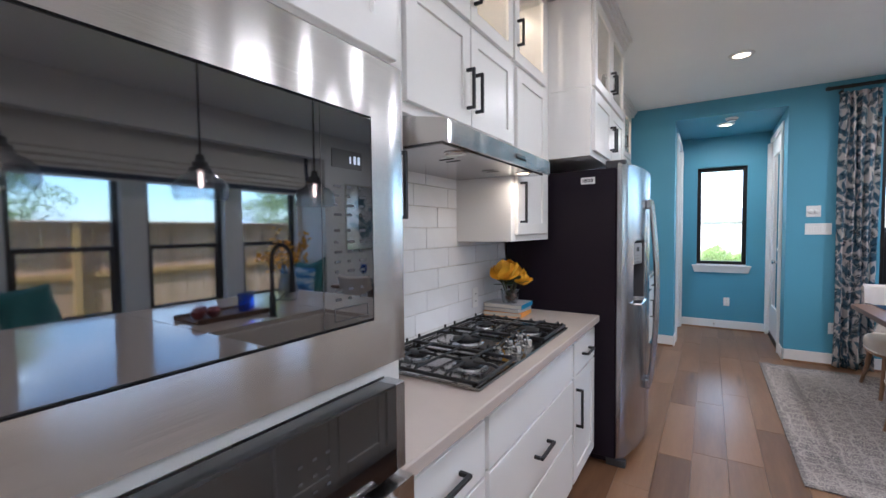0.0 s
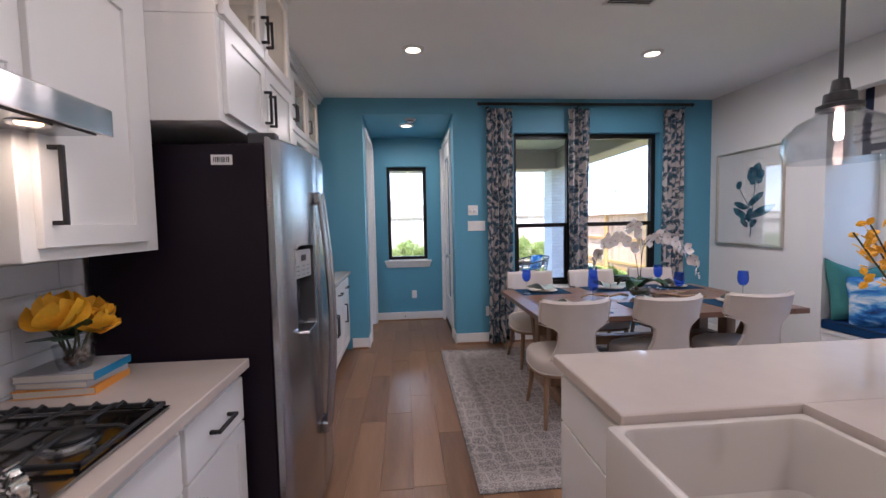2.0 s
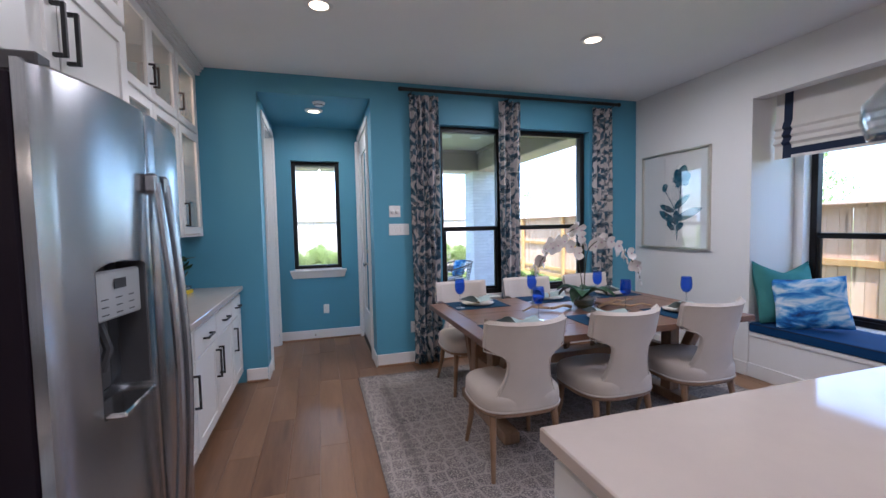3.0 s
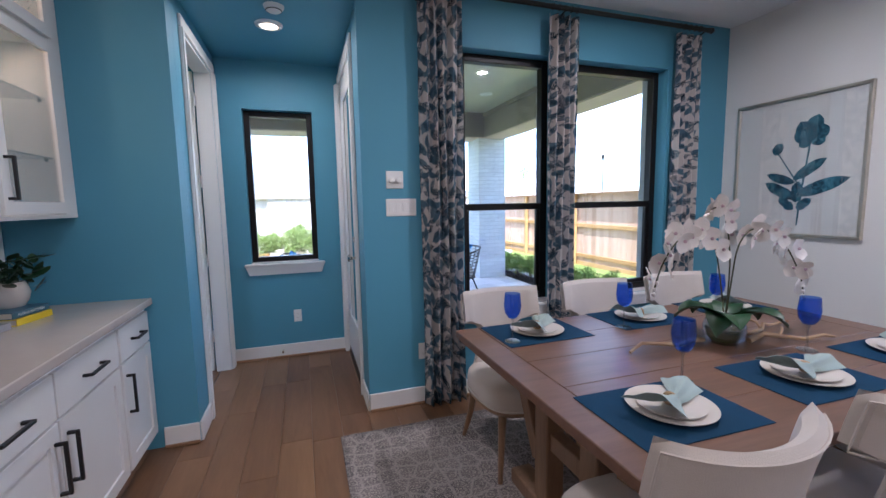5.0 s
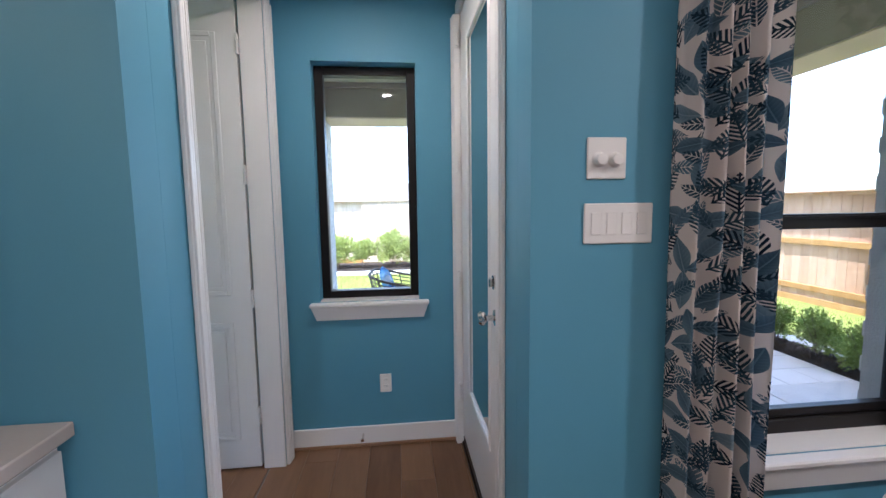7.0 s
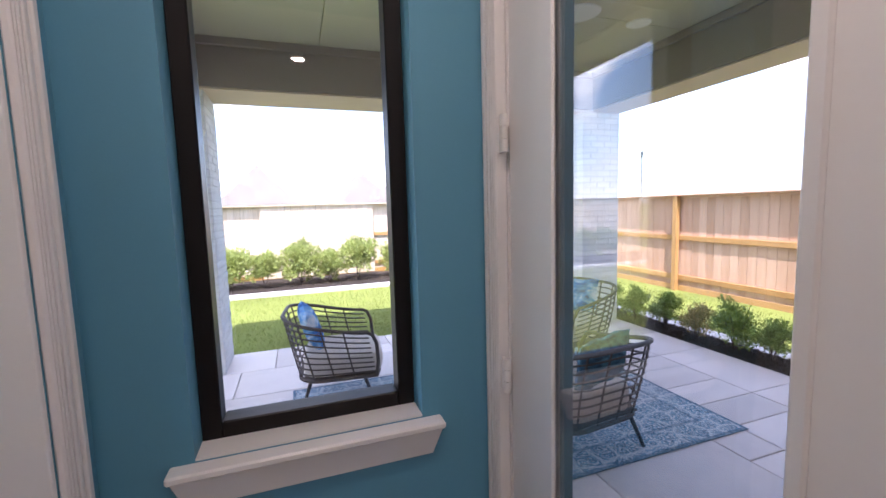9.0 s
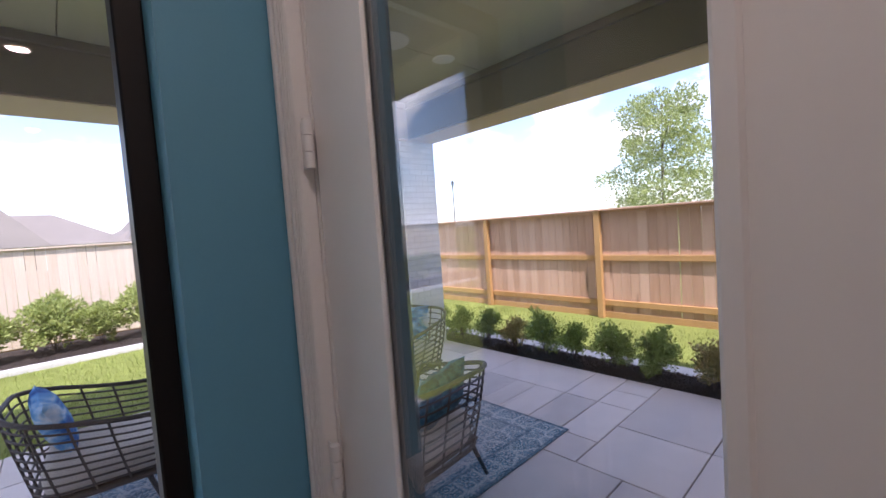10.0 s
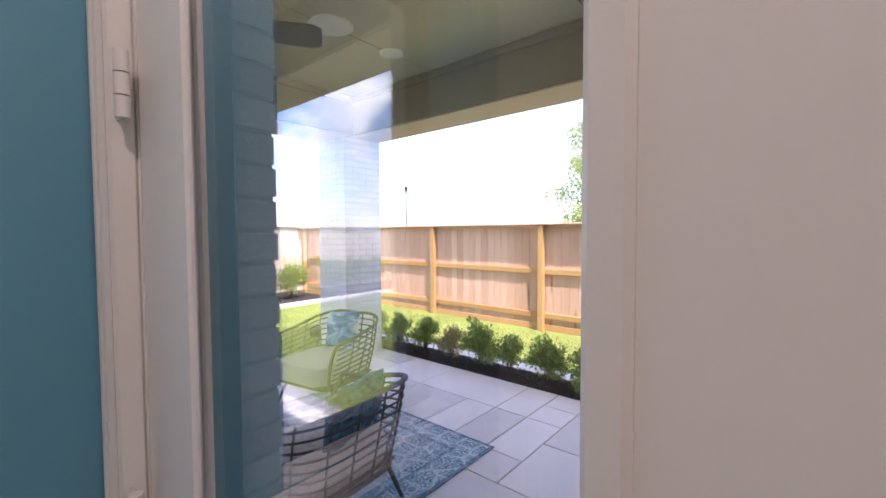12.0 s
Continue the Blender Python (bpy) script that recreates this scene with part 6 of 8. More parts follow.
tb = thing("dining_table", pose((TX0 + TX1) / 2, (TY0 + TY1) / 2, RZ), "brown oak trestle dining table set for six", "dining table")
L2, W2, H = (TX1 - TX0) / 2, (TY1 - TY0) / 2, TZ - RZ
for k in range(5):
    a, b = -W2 + 0.0 + k * (2 * W2) / 5, -W2 + (k + 1) * (2 * W2) / 5 - 0.0012
    part("top_board", cube(-L2 + 0.13, L2 - 0.13, a, b, H - 0.04, H, 0.002), M["table_wood"], tb)
for s in (-1, 1):
    bm = cube(min(s * L2, s * (L2 - 0.128)), max(s * L2, s * (L2 - 0.128)), -W2, W2, H - 0.04, H, 0.003)
    part("breadboard_end", bm, M["table_wood"], tb)
    bm = bmesh.new()
    xx = s * (L2 - 0.26)
    part("foot", cube(xx - 0.055, xx + 0.055, -0.42, 0.42, 0.0, 0.075, 0.012), M["leg_wood"], tb)
    part("top_rail", cube(xx - 0.05, xx + 0.05, -0.46, 0.46, H - 0.115, H - 0.0405, 0.006), M["leg_wood"], tb)
    for yy in (-0.16, 0.16):
        part("post", cube(xx - 0.045, xx + 0.045, yy - 0.05, yy + 0.05, 0.0755, H - 0.1155, 0.005), M["leg_wood"], tb)
    for q in (-1, 1):
        m = look((0, 0, 0), (0, 0, 1))
        p0, p1 = Vector((xx, q * 0.40, H - 0.12)), Vector((xx, q * 0.215, 0.24))
        bm = bmesh.new()
        d = p1 - p0
        box(bm, -0.035, 0.035, -0.035, 0.035, -d.length / 2, d.length / 2, 0.004, Matrix.Translation((p0 + p1) / 2) @ d.to_track_quat("Z", "Y").to_matrix().to_4x4())
        part("brace", bm, M["leg_wood"], tb)
    part("tie", cube(xx - 0.03, xx + 0.03, -0.108, 0.108, 0.34, 0.42, 0.004), M["leg_wood"], tb)
part("stretcher", cube(-L2 + 0.31, L2 - 0.31, -0.04, 0.04, 0.355, 0.43, 0.005), M["leg_wood"], tb)


def dining_chair():
    """Klismos chair; it faces +y, its back at -y."""
    c = thing("dining_chair", (0, 0, 0), "off-white upholstered dining chair with a flared curved back", "chair", "chairs round the table")
    SH = 0.475
    bm = bmesh.new()
    def outline(a, k=1.0):
        cx, cy = math.cos(a), math.sin(a)
        e = 2 / 3.2
        return 0.262 * k * math.copysign(abs(cx) ** e, cx), 0.255 * k * math.copysign(abs(cy) ** e, cy)
    n = 40
    rings = []
    for k, z in ((0.0, SH - 0.105), (0.985, SH - 0.105), (1.0, SH - 0.095), (1.0, SH - 0.045), (0.985, SH - 0.02), (0.94, SH - 0.004), (0.85, SH + 0.006), (0.55, SH + 0.014), (0.0, SH + 0.016)):
        if k == 0:
            rings.append([bm.verts.new((0, 0, z))])
        else:
            rings.append([bm.verts.new((*outline(2 * math.pi * i / n, k), z)) for i in range(n)])
    for A, B in zip(rings, rings[1:]):
        for i in range(n):
            j = (i + 1) % n
            if len(A) == 1:
                bm.faces.new((A[0], B[j], B[i]))
            elif len(B) == 1:
                bm.faces.new((A[i], A[j], B[0]))
            else:
                bm.faces.new((A[i], A[j], B[j], B[i]))
    seat = part("seat", bm, M["cloth_white"], c, "off-white padded seat")
    part("piping", tube(bmesh.new(), [(*outline(2 * math.pi * i / 48, 1.004), SH - 0.101) for i in range(48)], 0.005, 6, True), M["cloth_white"], seat)
    part("seat_frame", tube(bmesh.new(), [(*outline(2 * math.pi * i / 48, 0.955), SH - 0.118) for i in range(48)], 0.014, 6, True), M["leg_wood"], c, "brown wooden seat rail")
    # back: wide curved top band, narrow waist, wide foot
    bm = bmesh.new()
    z0, z1, T = SH - 0.09, 0.895, 0.05
    def half_width(v):
        z = z0 + (z1 - z0) * v
        if v > 0.66:
            return 0.275
        if v > 0.54:
            u = (v - 0.54) / 0.12
            return 0.13 + 0.145 * (1 - math.sqrt(max(0, 1 - u * u)))
        u = min(1, v / 0.54)
        return 0.115 + 0.13 * (1 - u) ** 1.8 + 0.015 * u * u
    def spine(v):
        return -0.235 - 0.02 * v - 0.06 * v * v
    nu, nv = 16, 26
    R = 0.33
    def at(u, v, off):
        hw = half_width(v)
        s = (2 * u - 1)
        edge = max(0.0, abs(s) - 0.86) / 0.14
        topr = max(0.0, v - 0.955) / 0.045
        th = T / 2 * math.sqrt(max(0.0, 1 - edge ** 2.4)) * math.sqrt(max(0.0, 1 - topr ** 2.2))
        ang = s * hw / R
        r = R + off * th
        x, y = r * math.sin(ang), spine(v) + R - r * math.cos(ang)
        z = z0 + (z1 - z0) * v
        if v > 0.6:
            z += 0.012 * (v - 0.6) / 0.4 * abs(s) ** 3
        return Vector((x, y, z))
    def vv(j):
        return j / nv
    F = [[bm.verts.new(at(i / nu, vv(j), 1)) for i in range(nu + 1)] for j in range(nv + 1)]
    B = [[bm.verts.new(at(i / nu, vv(j), -1)) for i in range(nu + 1)] for j in range(nv + 1)]
    for j in range(nv):
        for i in range(nu):
            bm.faces.new((F[j][i], F[j][i + 1], F[j + 1][i + 1], F[j + 1][i]))
            bm.faces.new((B[j][i], B[j + 1][i], B[j + 1][i + 1], B[j][i + 1]))
        for i, q in ((0, 0), (nu, 1)):
            bm.faces.new((F[j][i], F[j + 1][i], B[j + 1][i], B[j][i]))
    for i in range(nu):
        bm.faces.new((F[0][i], B[0][i], B[0][i + 1], F[0][i + 1]))
        bm.faces.new((F[nv][i], F[nv][i + 1], B[nv][i + 1], B[nv][i]))
    bmesh.ops.remove_doubles(bm, verts=bm.verts, dist=1e-4)
    back = part("backrest", bm, M["cloth_white"], c, "off-white padded back")
    part("piping", tube(bmesh.new(), [at(u, v, 1.06) for u, v in [(0.035, 0.06 + 0.9 * k / 24) for k in range(25)] + [(0.035 + 0.93 * k / 12, 0.965) for k in range(1, 13)] + [(0.965, 0.96 - 0.9 * k / 24) for k in range(1, 25)]], 0.0035, 5), M["cloth_white"], back)
    for sx in (-1, 1):
        for sy in (-1, 1):
            p0 = Vector((sx * 0.19, sy * 0.175, SH - 0.11))
            p1 = Vector((sx * 0.225, sy * (0.215 if sy > 0 else 0.265), 0.0))
            pm = p0.lerp(p1, 0.5) + Vector((-sx * 0.006, -sy * 0.012, 0))
            bm = tube(bmesh.new(), [p0, p0.lerp(pm, 0.5), pm, pm.lerp(p1, 0.5), p1], 0.023, 10, taper=0.55)
            for v in bm.verts:
                v.co.z = max(v.co.z, 0.0)
            part("leg", bm, M["leg_wood"], c, "tapered brown wooden leg")
    return c


ch = dining_chair()
ch.matrix_basis = pose(1.80, 3.89, RZ, 0, 0, -2)
for x, y, a in ((2.47, 3.89, 1), (3.17, 3.89, -2), (1.95, 5.02, 181), (2.62, 5.02, 179), (3.29, 5.02, 180)):
    copy_thing(ch, pose(x, y, RZ, 0, 0, a))


def goblet(x, y):
    g = thing("wine_glass", pose(x, y, TZ + 0.0045) @ Matrix.Diagonal((1.08, 1.08, 1.27, 1)), "stemmed glass with a cobalt blue bowl", "wine glass", "wine glasses")
    part("foot", lathe(bmesh.new(), [(0, 0.004), (0.008, 0.006), (0.036, 0.002), (0.037, 0.0), (0, 0.0)], 22), M["clear_glass"], g)
    part("stem", lathe(bmesh.new(), [(0.008, 0.005), (0.0045, 0.02), (0.004, 0.075), (0.008, 0.088)], 12), M["clear_glass"], g)
    b = part("bowl", lathe(bmesh.new(), [(0.0, 0.086), (0.02, 0.092), (0.035, 0.112), (0.039, 0.140), (0.034, 0.185), (0.0325, 0.185), (0.037, 0.140), (0.033, 0.114), (0.018, 0.095), (0, 0.090)], 24), M["blue_glass"], g, "cobalt blue glass bowl")
    b.visible_shadow = False
    return g


def setting(x, y, s, k):
    """A place setting; s is +1 for those who face +y."""
    rr = random.Random(k)
    mat_ = single("placemat", cube(-0.235, 0.235, -0.17, 0.17, 0.0005, 0.0035, 0.001), M["navy"], "navy blue woven placemat on the table", "placemat", pose(x, y, TZ, 0, 0, rr.uniform(-2, 2)), "placemats")
    pb = lathe(bmesh.new(), [(0, 0.003), (0.08, 0.003), (0.10, 0.008), (0.135, 0.016), (0.136, 0.019), (0.10, 0.012), (0.08, 0.007), (0, 0.007)], 40)
    single("dinner_plate", pb, M["plate"], "cream stoneware dinner plate on a navy placemat", "plate", pose(x + 0.01, y, TZ + 0.002), "plates")
    pb = lathe(bmesh.new(), [(0, 0.003), (0.06, 0.003), (0.075, 0.007), (0.103, 0.013), (0.104, 0.016), (0.075, 0.011), (0.06, 0.007), (0, 0.007)], 36)
    single("salad_plate", pb, M["plate"], "smaller cream plate stacked on the dinner plate", "plate", pose(x + 0.01, y, TZ + 0.008), "plates")
    turn = 25 + rr.uniform(-25, 25)
    nk = thing("napkin", pose(x + 0.01, y, TZ + 0.016, 0, 0, turn), "pale mint linen napkin in a wooden ring", "napkin", "napkins")
    bm = bmesh.new()
    ph = rr.uniform(0, 6)
    def f(u, v):
        px = (u - 0.46) * 0.29
        pinch = 0.017 + (0.155 * (0.46 - u) ** 0.9 if u < 0.46 else 0.10 * (u - 0.46) ** 1.1)
        a = (v - 0.5) * 2
        fold = 0.007 * math.sin(a * 5 + ph) * min(1, abs(u - 0.46) * 5) + 0.002 * math.sin(a * 11 + 2 * ph)
        return Vector((px, a * pinch + 0.012 * math.sin(5 * u + ph), 0.010 + (0.030 + 0.030 * max(0, 0.46 - u)) * (1 - a * a) + fold * 0.8 + (0.026 * max(0, 0.3 - u) / 0.3)))
    grid(bm, 22, 26, f)
    part("cloth", solid(bm, 0.0015), M["mint"], nk)
    rb = tube(bmesh.new(), [(0.0, 0.019 * math.cos(a), 0.019 + 0.019 * math.sin(a)) for a in [2 * math.pi * i / 16 for i in range(16)]], 0.006, 7, True)
    part("napkin_ring", rb, M["drift"], nk, "tan beaded ring")


for k, (x, y, s) in enumerate(((1.925, 4.00, 1), (2.60, 4.02, 1), (3.27, 4.02, 1), (1.96, 4.86, -1), (2.64, 4.87, -1), (3.30, 4.87, -1))):
    setting(x, y, s, k + 3)
for x, y in ((2.14, 4.14), (2.91, 4.19), (3.43, 4.13), (1.775, 4.76), (2.42, 4.745), (3.08, 4.75)):
    goblet(x, y)

# orchid centrepiece
OX, OY = 2.69, 4.40
oc = thing("orchid", pose(OX, OY, TZ + 0.001), "white orchid with arching stems in a glass bowl", "orchid")
part("bowl", lathe(bmesh.new(), [(0, 0.0), (0.06, 0.0), (0.085, 0.03), (0.09, 0.08), (0.08, 0.105), (0.077, 0.105), (0.086, 0.08), (0.08, 0.032), (0, 0.008)], 26), M["clear_glass"], oc, "clear glass bowl")
bm = lathe(bmesh.new(), [(0, 0.009), (0.055, 0.01), (0.074, 0.035), (0.076, 0.075), (0, 0.085)], 20)
part("moss", bm, plain("green moss", (0.05, 0.08, 0.02), 0.9, var=0.5, scale=40, fine=200, relief=1.0, depth=0.01), oc, "green moss")
rnd = random.Random(12)
for k in range(9):
    bm = bmesh.new()
    a = k * 40 + rnd.uniform(-10, 10)
    ln, drop = rnd.uniform(0.20, 0.27), rnd.uniform(0.95, 1.5)
    def f(u, v):
        w = 0.125 * math.sin(math.pi * min(1, 0.1 + 0.88 * u)) ** 0.65 * (v - 0.5)
        return Vector((ln * (u - 0.12 * u * u), w, 0.085 + 0.26 * u - 0.20 * drop * u * u + abs(v - 0.5) * 0.03))
    grid(bm, 8, 4, f)
    bmesh.ops.transform(bm, matrix=pose(0, 0, 0, 0, 0, a), verts=bm.verts)
    part("leaf", solid(bm, 0.002), M["leaf"], oc, "broad dark green leaf")


def orchid_flower(parent, m):
    bm = bmesh.new()
    for a, ln, wd in ((90, 0.050, 0.040), (210, 0.050, 0.038), (330, 0.050, 0.038), (20, 0.058, 0.070), (160, 0.058, 0.070)):
        petal_bm(bm, m @ pose(0, 0, 0, 0, 0, 0) @ pose(0, 0, 0, 0, -90, 0) @ pose(0, 0, 0, 0, 0, a) @ pose(0, 0, 0, 0, -12, 0), ln, wd, 0.12, 4)
    fl = part("blossom", bm, M["petal"], parent, "white orchid blossom")
    bm = lathe(bmesh.new(), [(0, 0.0), (0.006, 0.004), (0.008, 0.012), (0, 0.02)], 10)
    bmesh.ops.transform(bm, matrix=m @ pose(0, 0, 0, 0, -90, 0), verts=bm.verts)
    part("lip", bm, M["petal_pink"], fl)


def smooth_path(ctrl, n):
    """Points along a smooth curve through a few given ones."""
    out = []
    c = [ctrl[0]] + list(ctrl) + [ctrl[-1]]
    for k in range(len(ctrl) - 1):
        p0, p1, p2, p3 = (Vector(q) for q in c[k:k + 4])
        for i in range(n):
            t = i / n
            out.append(0.5 * ((2 * p1) + (p2 - p0) * t + (2 * p0 - 5 * p1 + 4 * p2 - p3) * t * t + (3 * p1 - p0 - 3 * p2 + p3) * t ** 3))
    out.append(Vector(ctrl[-1]))
    return out


for ctrl, first in (([(0, 0, 0.08), (0.0, -0.02, 0.30), (0.02, -0.03, 0.46), (0.13, -0.02, 0.53), (0.30, 0.0, 0.49), (0.44, 0.02, 0.40), (0.54, 0.02, 0.26), (0.57, 0.02, 0.16)], 9),
                    ([(0, 0, 0.08), (-0.02, 0.02, 0.30), (-0.06, 0.03, 0.46), (-0.16, 0.04, 0.53), (-0.28, 0.03, 0.48), (-0.37, 0.02, 0.38), (-0.41, 0.02, 0.27)], 8),
                    ([(0, 0, 0.08), (0.01, 0.0, 0.38), (-0.02, 0.01, 0.58), (-0.06, 0.02, 0.63), (-0.12, 0.03, 0.60)], 7)):
    pts = smooth_path(ctrl, 4)
    stem = part("flower_stem", tube(bmesh.new(), pts, 0.0035, 6), M["stem"], oc)
    last = len(pts) - 1
    for k in range(first, last + 1):
        if k > last - 3:
            bud = lathe(bmesh.new(), [(0, -0.012), (0.008, -0.004), (0.009, 0.004), (0, 0.014)], 10, tuple(pts[k] + Vector((0, 0, -0.012))))
            part("bud", bud, M["petal"], stem, "pale orchid bud")
            continue
        p = pts[k] + Vector((rnd.uniform(-0.015, 0.015), (0.03 if k % 2 else -0.035), rnd.uniform(-0.03, 0.02)))
        orchid_flower(stem, Matrix.Translation(p) @ pose(0, 0, 0, rnd.uniform(-20, 20), rnd.uniform(-25, 10), rnd.uniform(50, 140) if k % 3 else rnd.uniform(-60, 30)))
for s, a in ((1, 8), (-1, 175), (1, -20)):
    bm = bmesh.new()
    pts = [Vector((0.10 + 0.085 * k, 0.025 * math.sin(k * 1.7 + a), 0.016 + 0.012 * math.sin(k * 2.3 + a) + 0.006)) for k in range(6)]
    tube(bm, pts, 0.013, 8, taper=0.45)
    tube(bm, [pts[2], pts[2] + Vector((0.05, 0.05, 0.02)), pts[2] + Vector((0.08, 0.10, 0.015))], 0.007, 6, taper=0.5)
    single("driftwood", bm, M["drift"], "twisted tan driftwood beside the orchid", "driftwood", pose(OX, OY, TZ + 0.002, 0, 0, a), "driftwood pieces")


# ---- curtains ----
def curtain(x0, x1, seed):
    r = random.Random(seed)
    ph = r.uniform(0, 6)
    bm = bmesh.new()
    nf = 4.5
    fullness = 2.1
    def f(u, v):
        z = 0.012 + (2.745 - 0.012) * v
        amp = 0.032 * (0.75 + 0.25 * math.sin(3 * v + ph))
        w = (x1 - x0) * (1 - 0.10 * math.sin(math.pi * v) * (0.6 + 0.4 * math.sin(ph)))
        x = (x0 + x1) / 2 + (u - 0.5) * w + 0.008 * math.sin(6 * v + 9 * u + ph)
        y = 5.715 + amp * math.sin(2 * math.pi * nf * u + ph + 0.35 * math.sin(4 * v)) + 0.008 * math.sin(2 * math.pi * nf * 2.1 * u + 2 * ph + v * 2)
        return Vector((x, y, z))
    grid(bm, 72, 30, f, lambda u, v: (u * (x1 - x0) * fullness + seed * 0.37, v * 2.73))
    bmesh.ops.solidify(bm, geom=list(bm.faces), thickness=0.0025)
    ob = thing("curtain", (0, 0, 0), "white curtain panel with a blue leaf print", "curtain", "curtain panels")
    me = bpy.data.meshes.new("cloth")
    bm.to_mesh(me)
    bm.free()
    me.polygons.foreach_set("use_smooth", [True] * len(me.polygons))
    me.materials.append(M["curtain"])
    cl = new("cloth", me)
    cl.parent = ob
    for k in range(5):
        xx = x0 + (x1 - x0) * (k + 0.5) / 5
        rb = tube(bmesh.new(), [(xx, 5.71 + 0.021 * math.cos(a), 2.795 + 0.021 * math.sin(a)) for a in [2 * math.pi * i / 14 for i in range(14)]], 0.0025, 6, True)
        part("ring", rb, M["black"], ob, "black curtain ring")
    return ob


curtain(1.60, 1.905, 1)
curtain(2.575, 2.83, 2)
curtain(3.74, 4.01, 3)
rod = thing("curtain_rod", (0, 0, 0), "black curtain rod with ball ends", "curtain rod")
part("pole", cyl(bmesh.new(), (1.55, 5.71, 2.795), (4.07, 5.71, 2.795), 0.017), M["black"], rod)
for x, s in ((1.55, -1), (4.07, 1)):
    bm = lathe(bmesh.new(), [(0, 0.055), (0.016, 0.05), (0.024, 0.034), (0.018, 0.016), (0.020, 0.0), (0, 0)], 18)
    bmesh.ops.transform(bm, matrix=pose(x, 5.71, 2.795, 0, 90 * s, 0), verts=bm.verts)
    part("finial", bm, M["black"], rod)
for x in (1.63, 2.70, 4.03):
    bm = cyl(bmesh.new(), (x, 5.71, 2.778), (x, YB - 0.001, 2.76), 0.006, seg=8)
    cyl(bm, (x, YB - 0.006, 2.76), (x, YB - 0.0005, 2.76), 0.022)
    part("bracket", bm, M["black"], rod)

# ---- framed flower print ----
ar = thing("framed_art", pose(XR, 5.215, 1.655, 0, 0, -90), "framed blue ink drawing of a flower", "picture")
AW, AH = 0.445, 0.525
for a, b, c, d in ((-AW, AW, AH - 0.022, AH), (-AW, AW, -AH, -AH + 0.022), (-AW, -AW + 0.022, -AH + 0.0225, AH - 0.0225), (AW - 0.022, AW, -AH + 0.0225, AH - 0.0225)):
    part("frame_bar", cube(a, b, -0.036, -0.0008, c, d, 0.003), M["frame_silver"], ar, "champagne silver bar")
part("mat_board", cube(-AW + 0.022, AW - 0.022, -0.014, -0.004, -AH + 0.022, AH - 0.022), M["mat_board"], ar)


def flat_shape(bm, pts, y):
    vs = [bm.verts.new((x, y, z)) for x, z in pts]
    bm.faces.new(vs)


def leaf_outline(x, z, ang, ln, wd, n=10, wave=0.0):
    ca, sa = math.cos(radians(ang)), math.sin(radians(ang))
    up, dn = [], []
    for k in range(n + 1):
        u = k / n
        w = wd * math.sin(math.pi * u) ** 0.8 * (1 + wave * math.sin(9 * u))
        up.append((ln * u, w))
        dn.append((ln * u, -w * 0.8))
    pts = up + dn[-2:0:-1]
    return [(x + p * ca - q * sa, z + p * sa + q * ca) for p, q in pts]


bm = bmesh.new()
yy = -0.0146
k = 0
for x, z, a, ln, wd, wv in ((0.10, 0.20, 75, 0.17, 0.07, 0.15), (0.10, 0.20, 30, 0.13, 0.07, 0.15), (0.10, 0.20, 120, 0.15, 0.07, 0.12), (0.10, 0.20, 160, 0.12, 0.055, 0.1), (0.10, 0.20, -20, 0.10, 0.055, 0.1), (0.10, 0.20, 215, 0.09, 0.045, 0.1),
                            (-0.14, 0.10, 60, 0.10, 0.045, 0.1), (0.02, -0.22, 20, 0.36, 0.055, 0.05), (0.0, -0.10, 35, 0.26, 0.045, 0.08), (0.03, -0.24, 150, 0.26, 0.05, 0.1), (0.02, -0.12, 160, 0.22, 0.04, 0.08), (0.03, -0.27, 85, 0.16, 0.05, 0.2), (0.02, -0.32, 140, 0.14, 0.04, 0.2), (0.04, -0.32, 40, 0.12, 0.04, 0.2)):
    flat_shape(bm, leaf_outline(x, z, a, ln, wd, 10, wv), yy - 0.00025 * k)
    k += 1
flat_shape(bm, [(0.095, 0.20), (0.045, -0.30), (0.04, -0.44), (0.052, -0.44), (0.06, -0.30), (0.108, 0.20)], yy - 0.0001)
flat_shape(bm, [(-0.12, 0.11), (0.05, -0.16), (0.056, -0.15), (-0.112, 0.115)], yy - 0.00012)
part("drawing", bm, M["ink_blue"], ar, "blue ink flower drawing")
g = part("glazing", cube(-AW + 0.0222, AW - 0.0222, -0.024, -0.021, -AH + 0.0222, AH - 0.0222), M["picture_glass"], ar, "clear picture glass")
g.visible_shadow = False

# ---- window seat ----
wb = thing("window_seat", (0, 0, 0), "white built-in window bench in the bay", "bench", kind="structure")
part("bench_top", cube(XR + 0.0, BAY_X - 0.001, 0.752, 4.378, 0.375, 0.415, 0.003), M["trim"], wb)
part("bench_front", cube(XR + 0.012, XR + 0.03, 0.752, 4.378, 0.0, 0.3745), M["trim"], wb)
structure("baseboard_bench", cube(XR - 0.004, XR + 0.0115, 0.752, 4.378, 0.0, 0.125, 0.004), M["trim"], "white baseboard along the bench", "baseboard")
cu = thing("seat_cushion", (0, 0, 0), "deep blue velvet bench cushion", "cushion")
bm = cube(XR - 0.015, BAY_X - 0.01, 0.76, 4.37, 0.4155, 0.50, 0.022)
pc = part("pad", bm, M["seat_blue"], cu)
part("piping", tube(bmesh.new(), [(XR - 0.015, 0.78, 0.492), (XR - 0.015, 4.35, 0.492)], 0.005, 6), M["navy_trim"], pc)


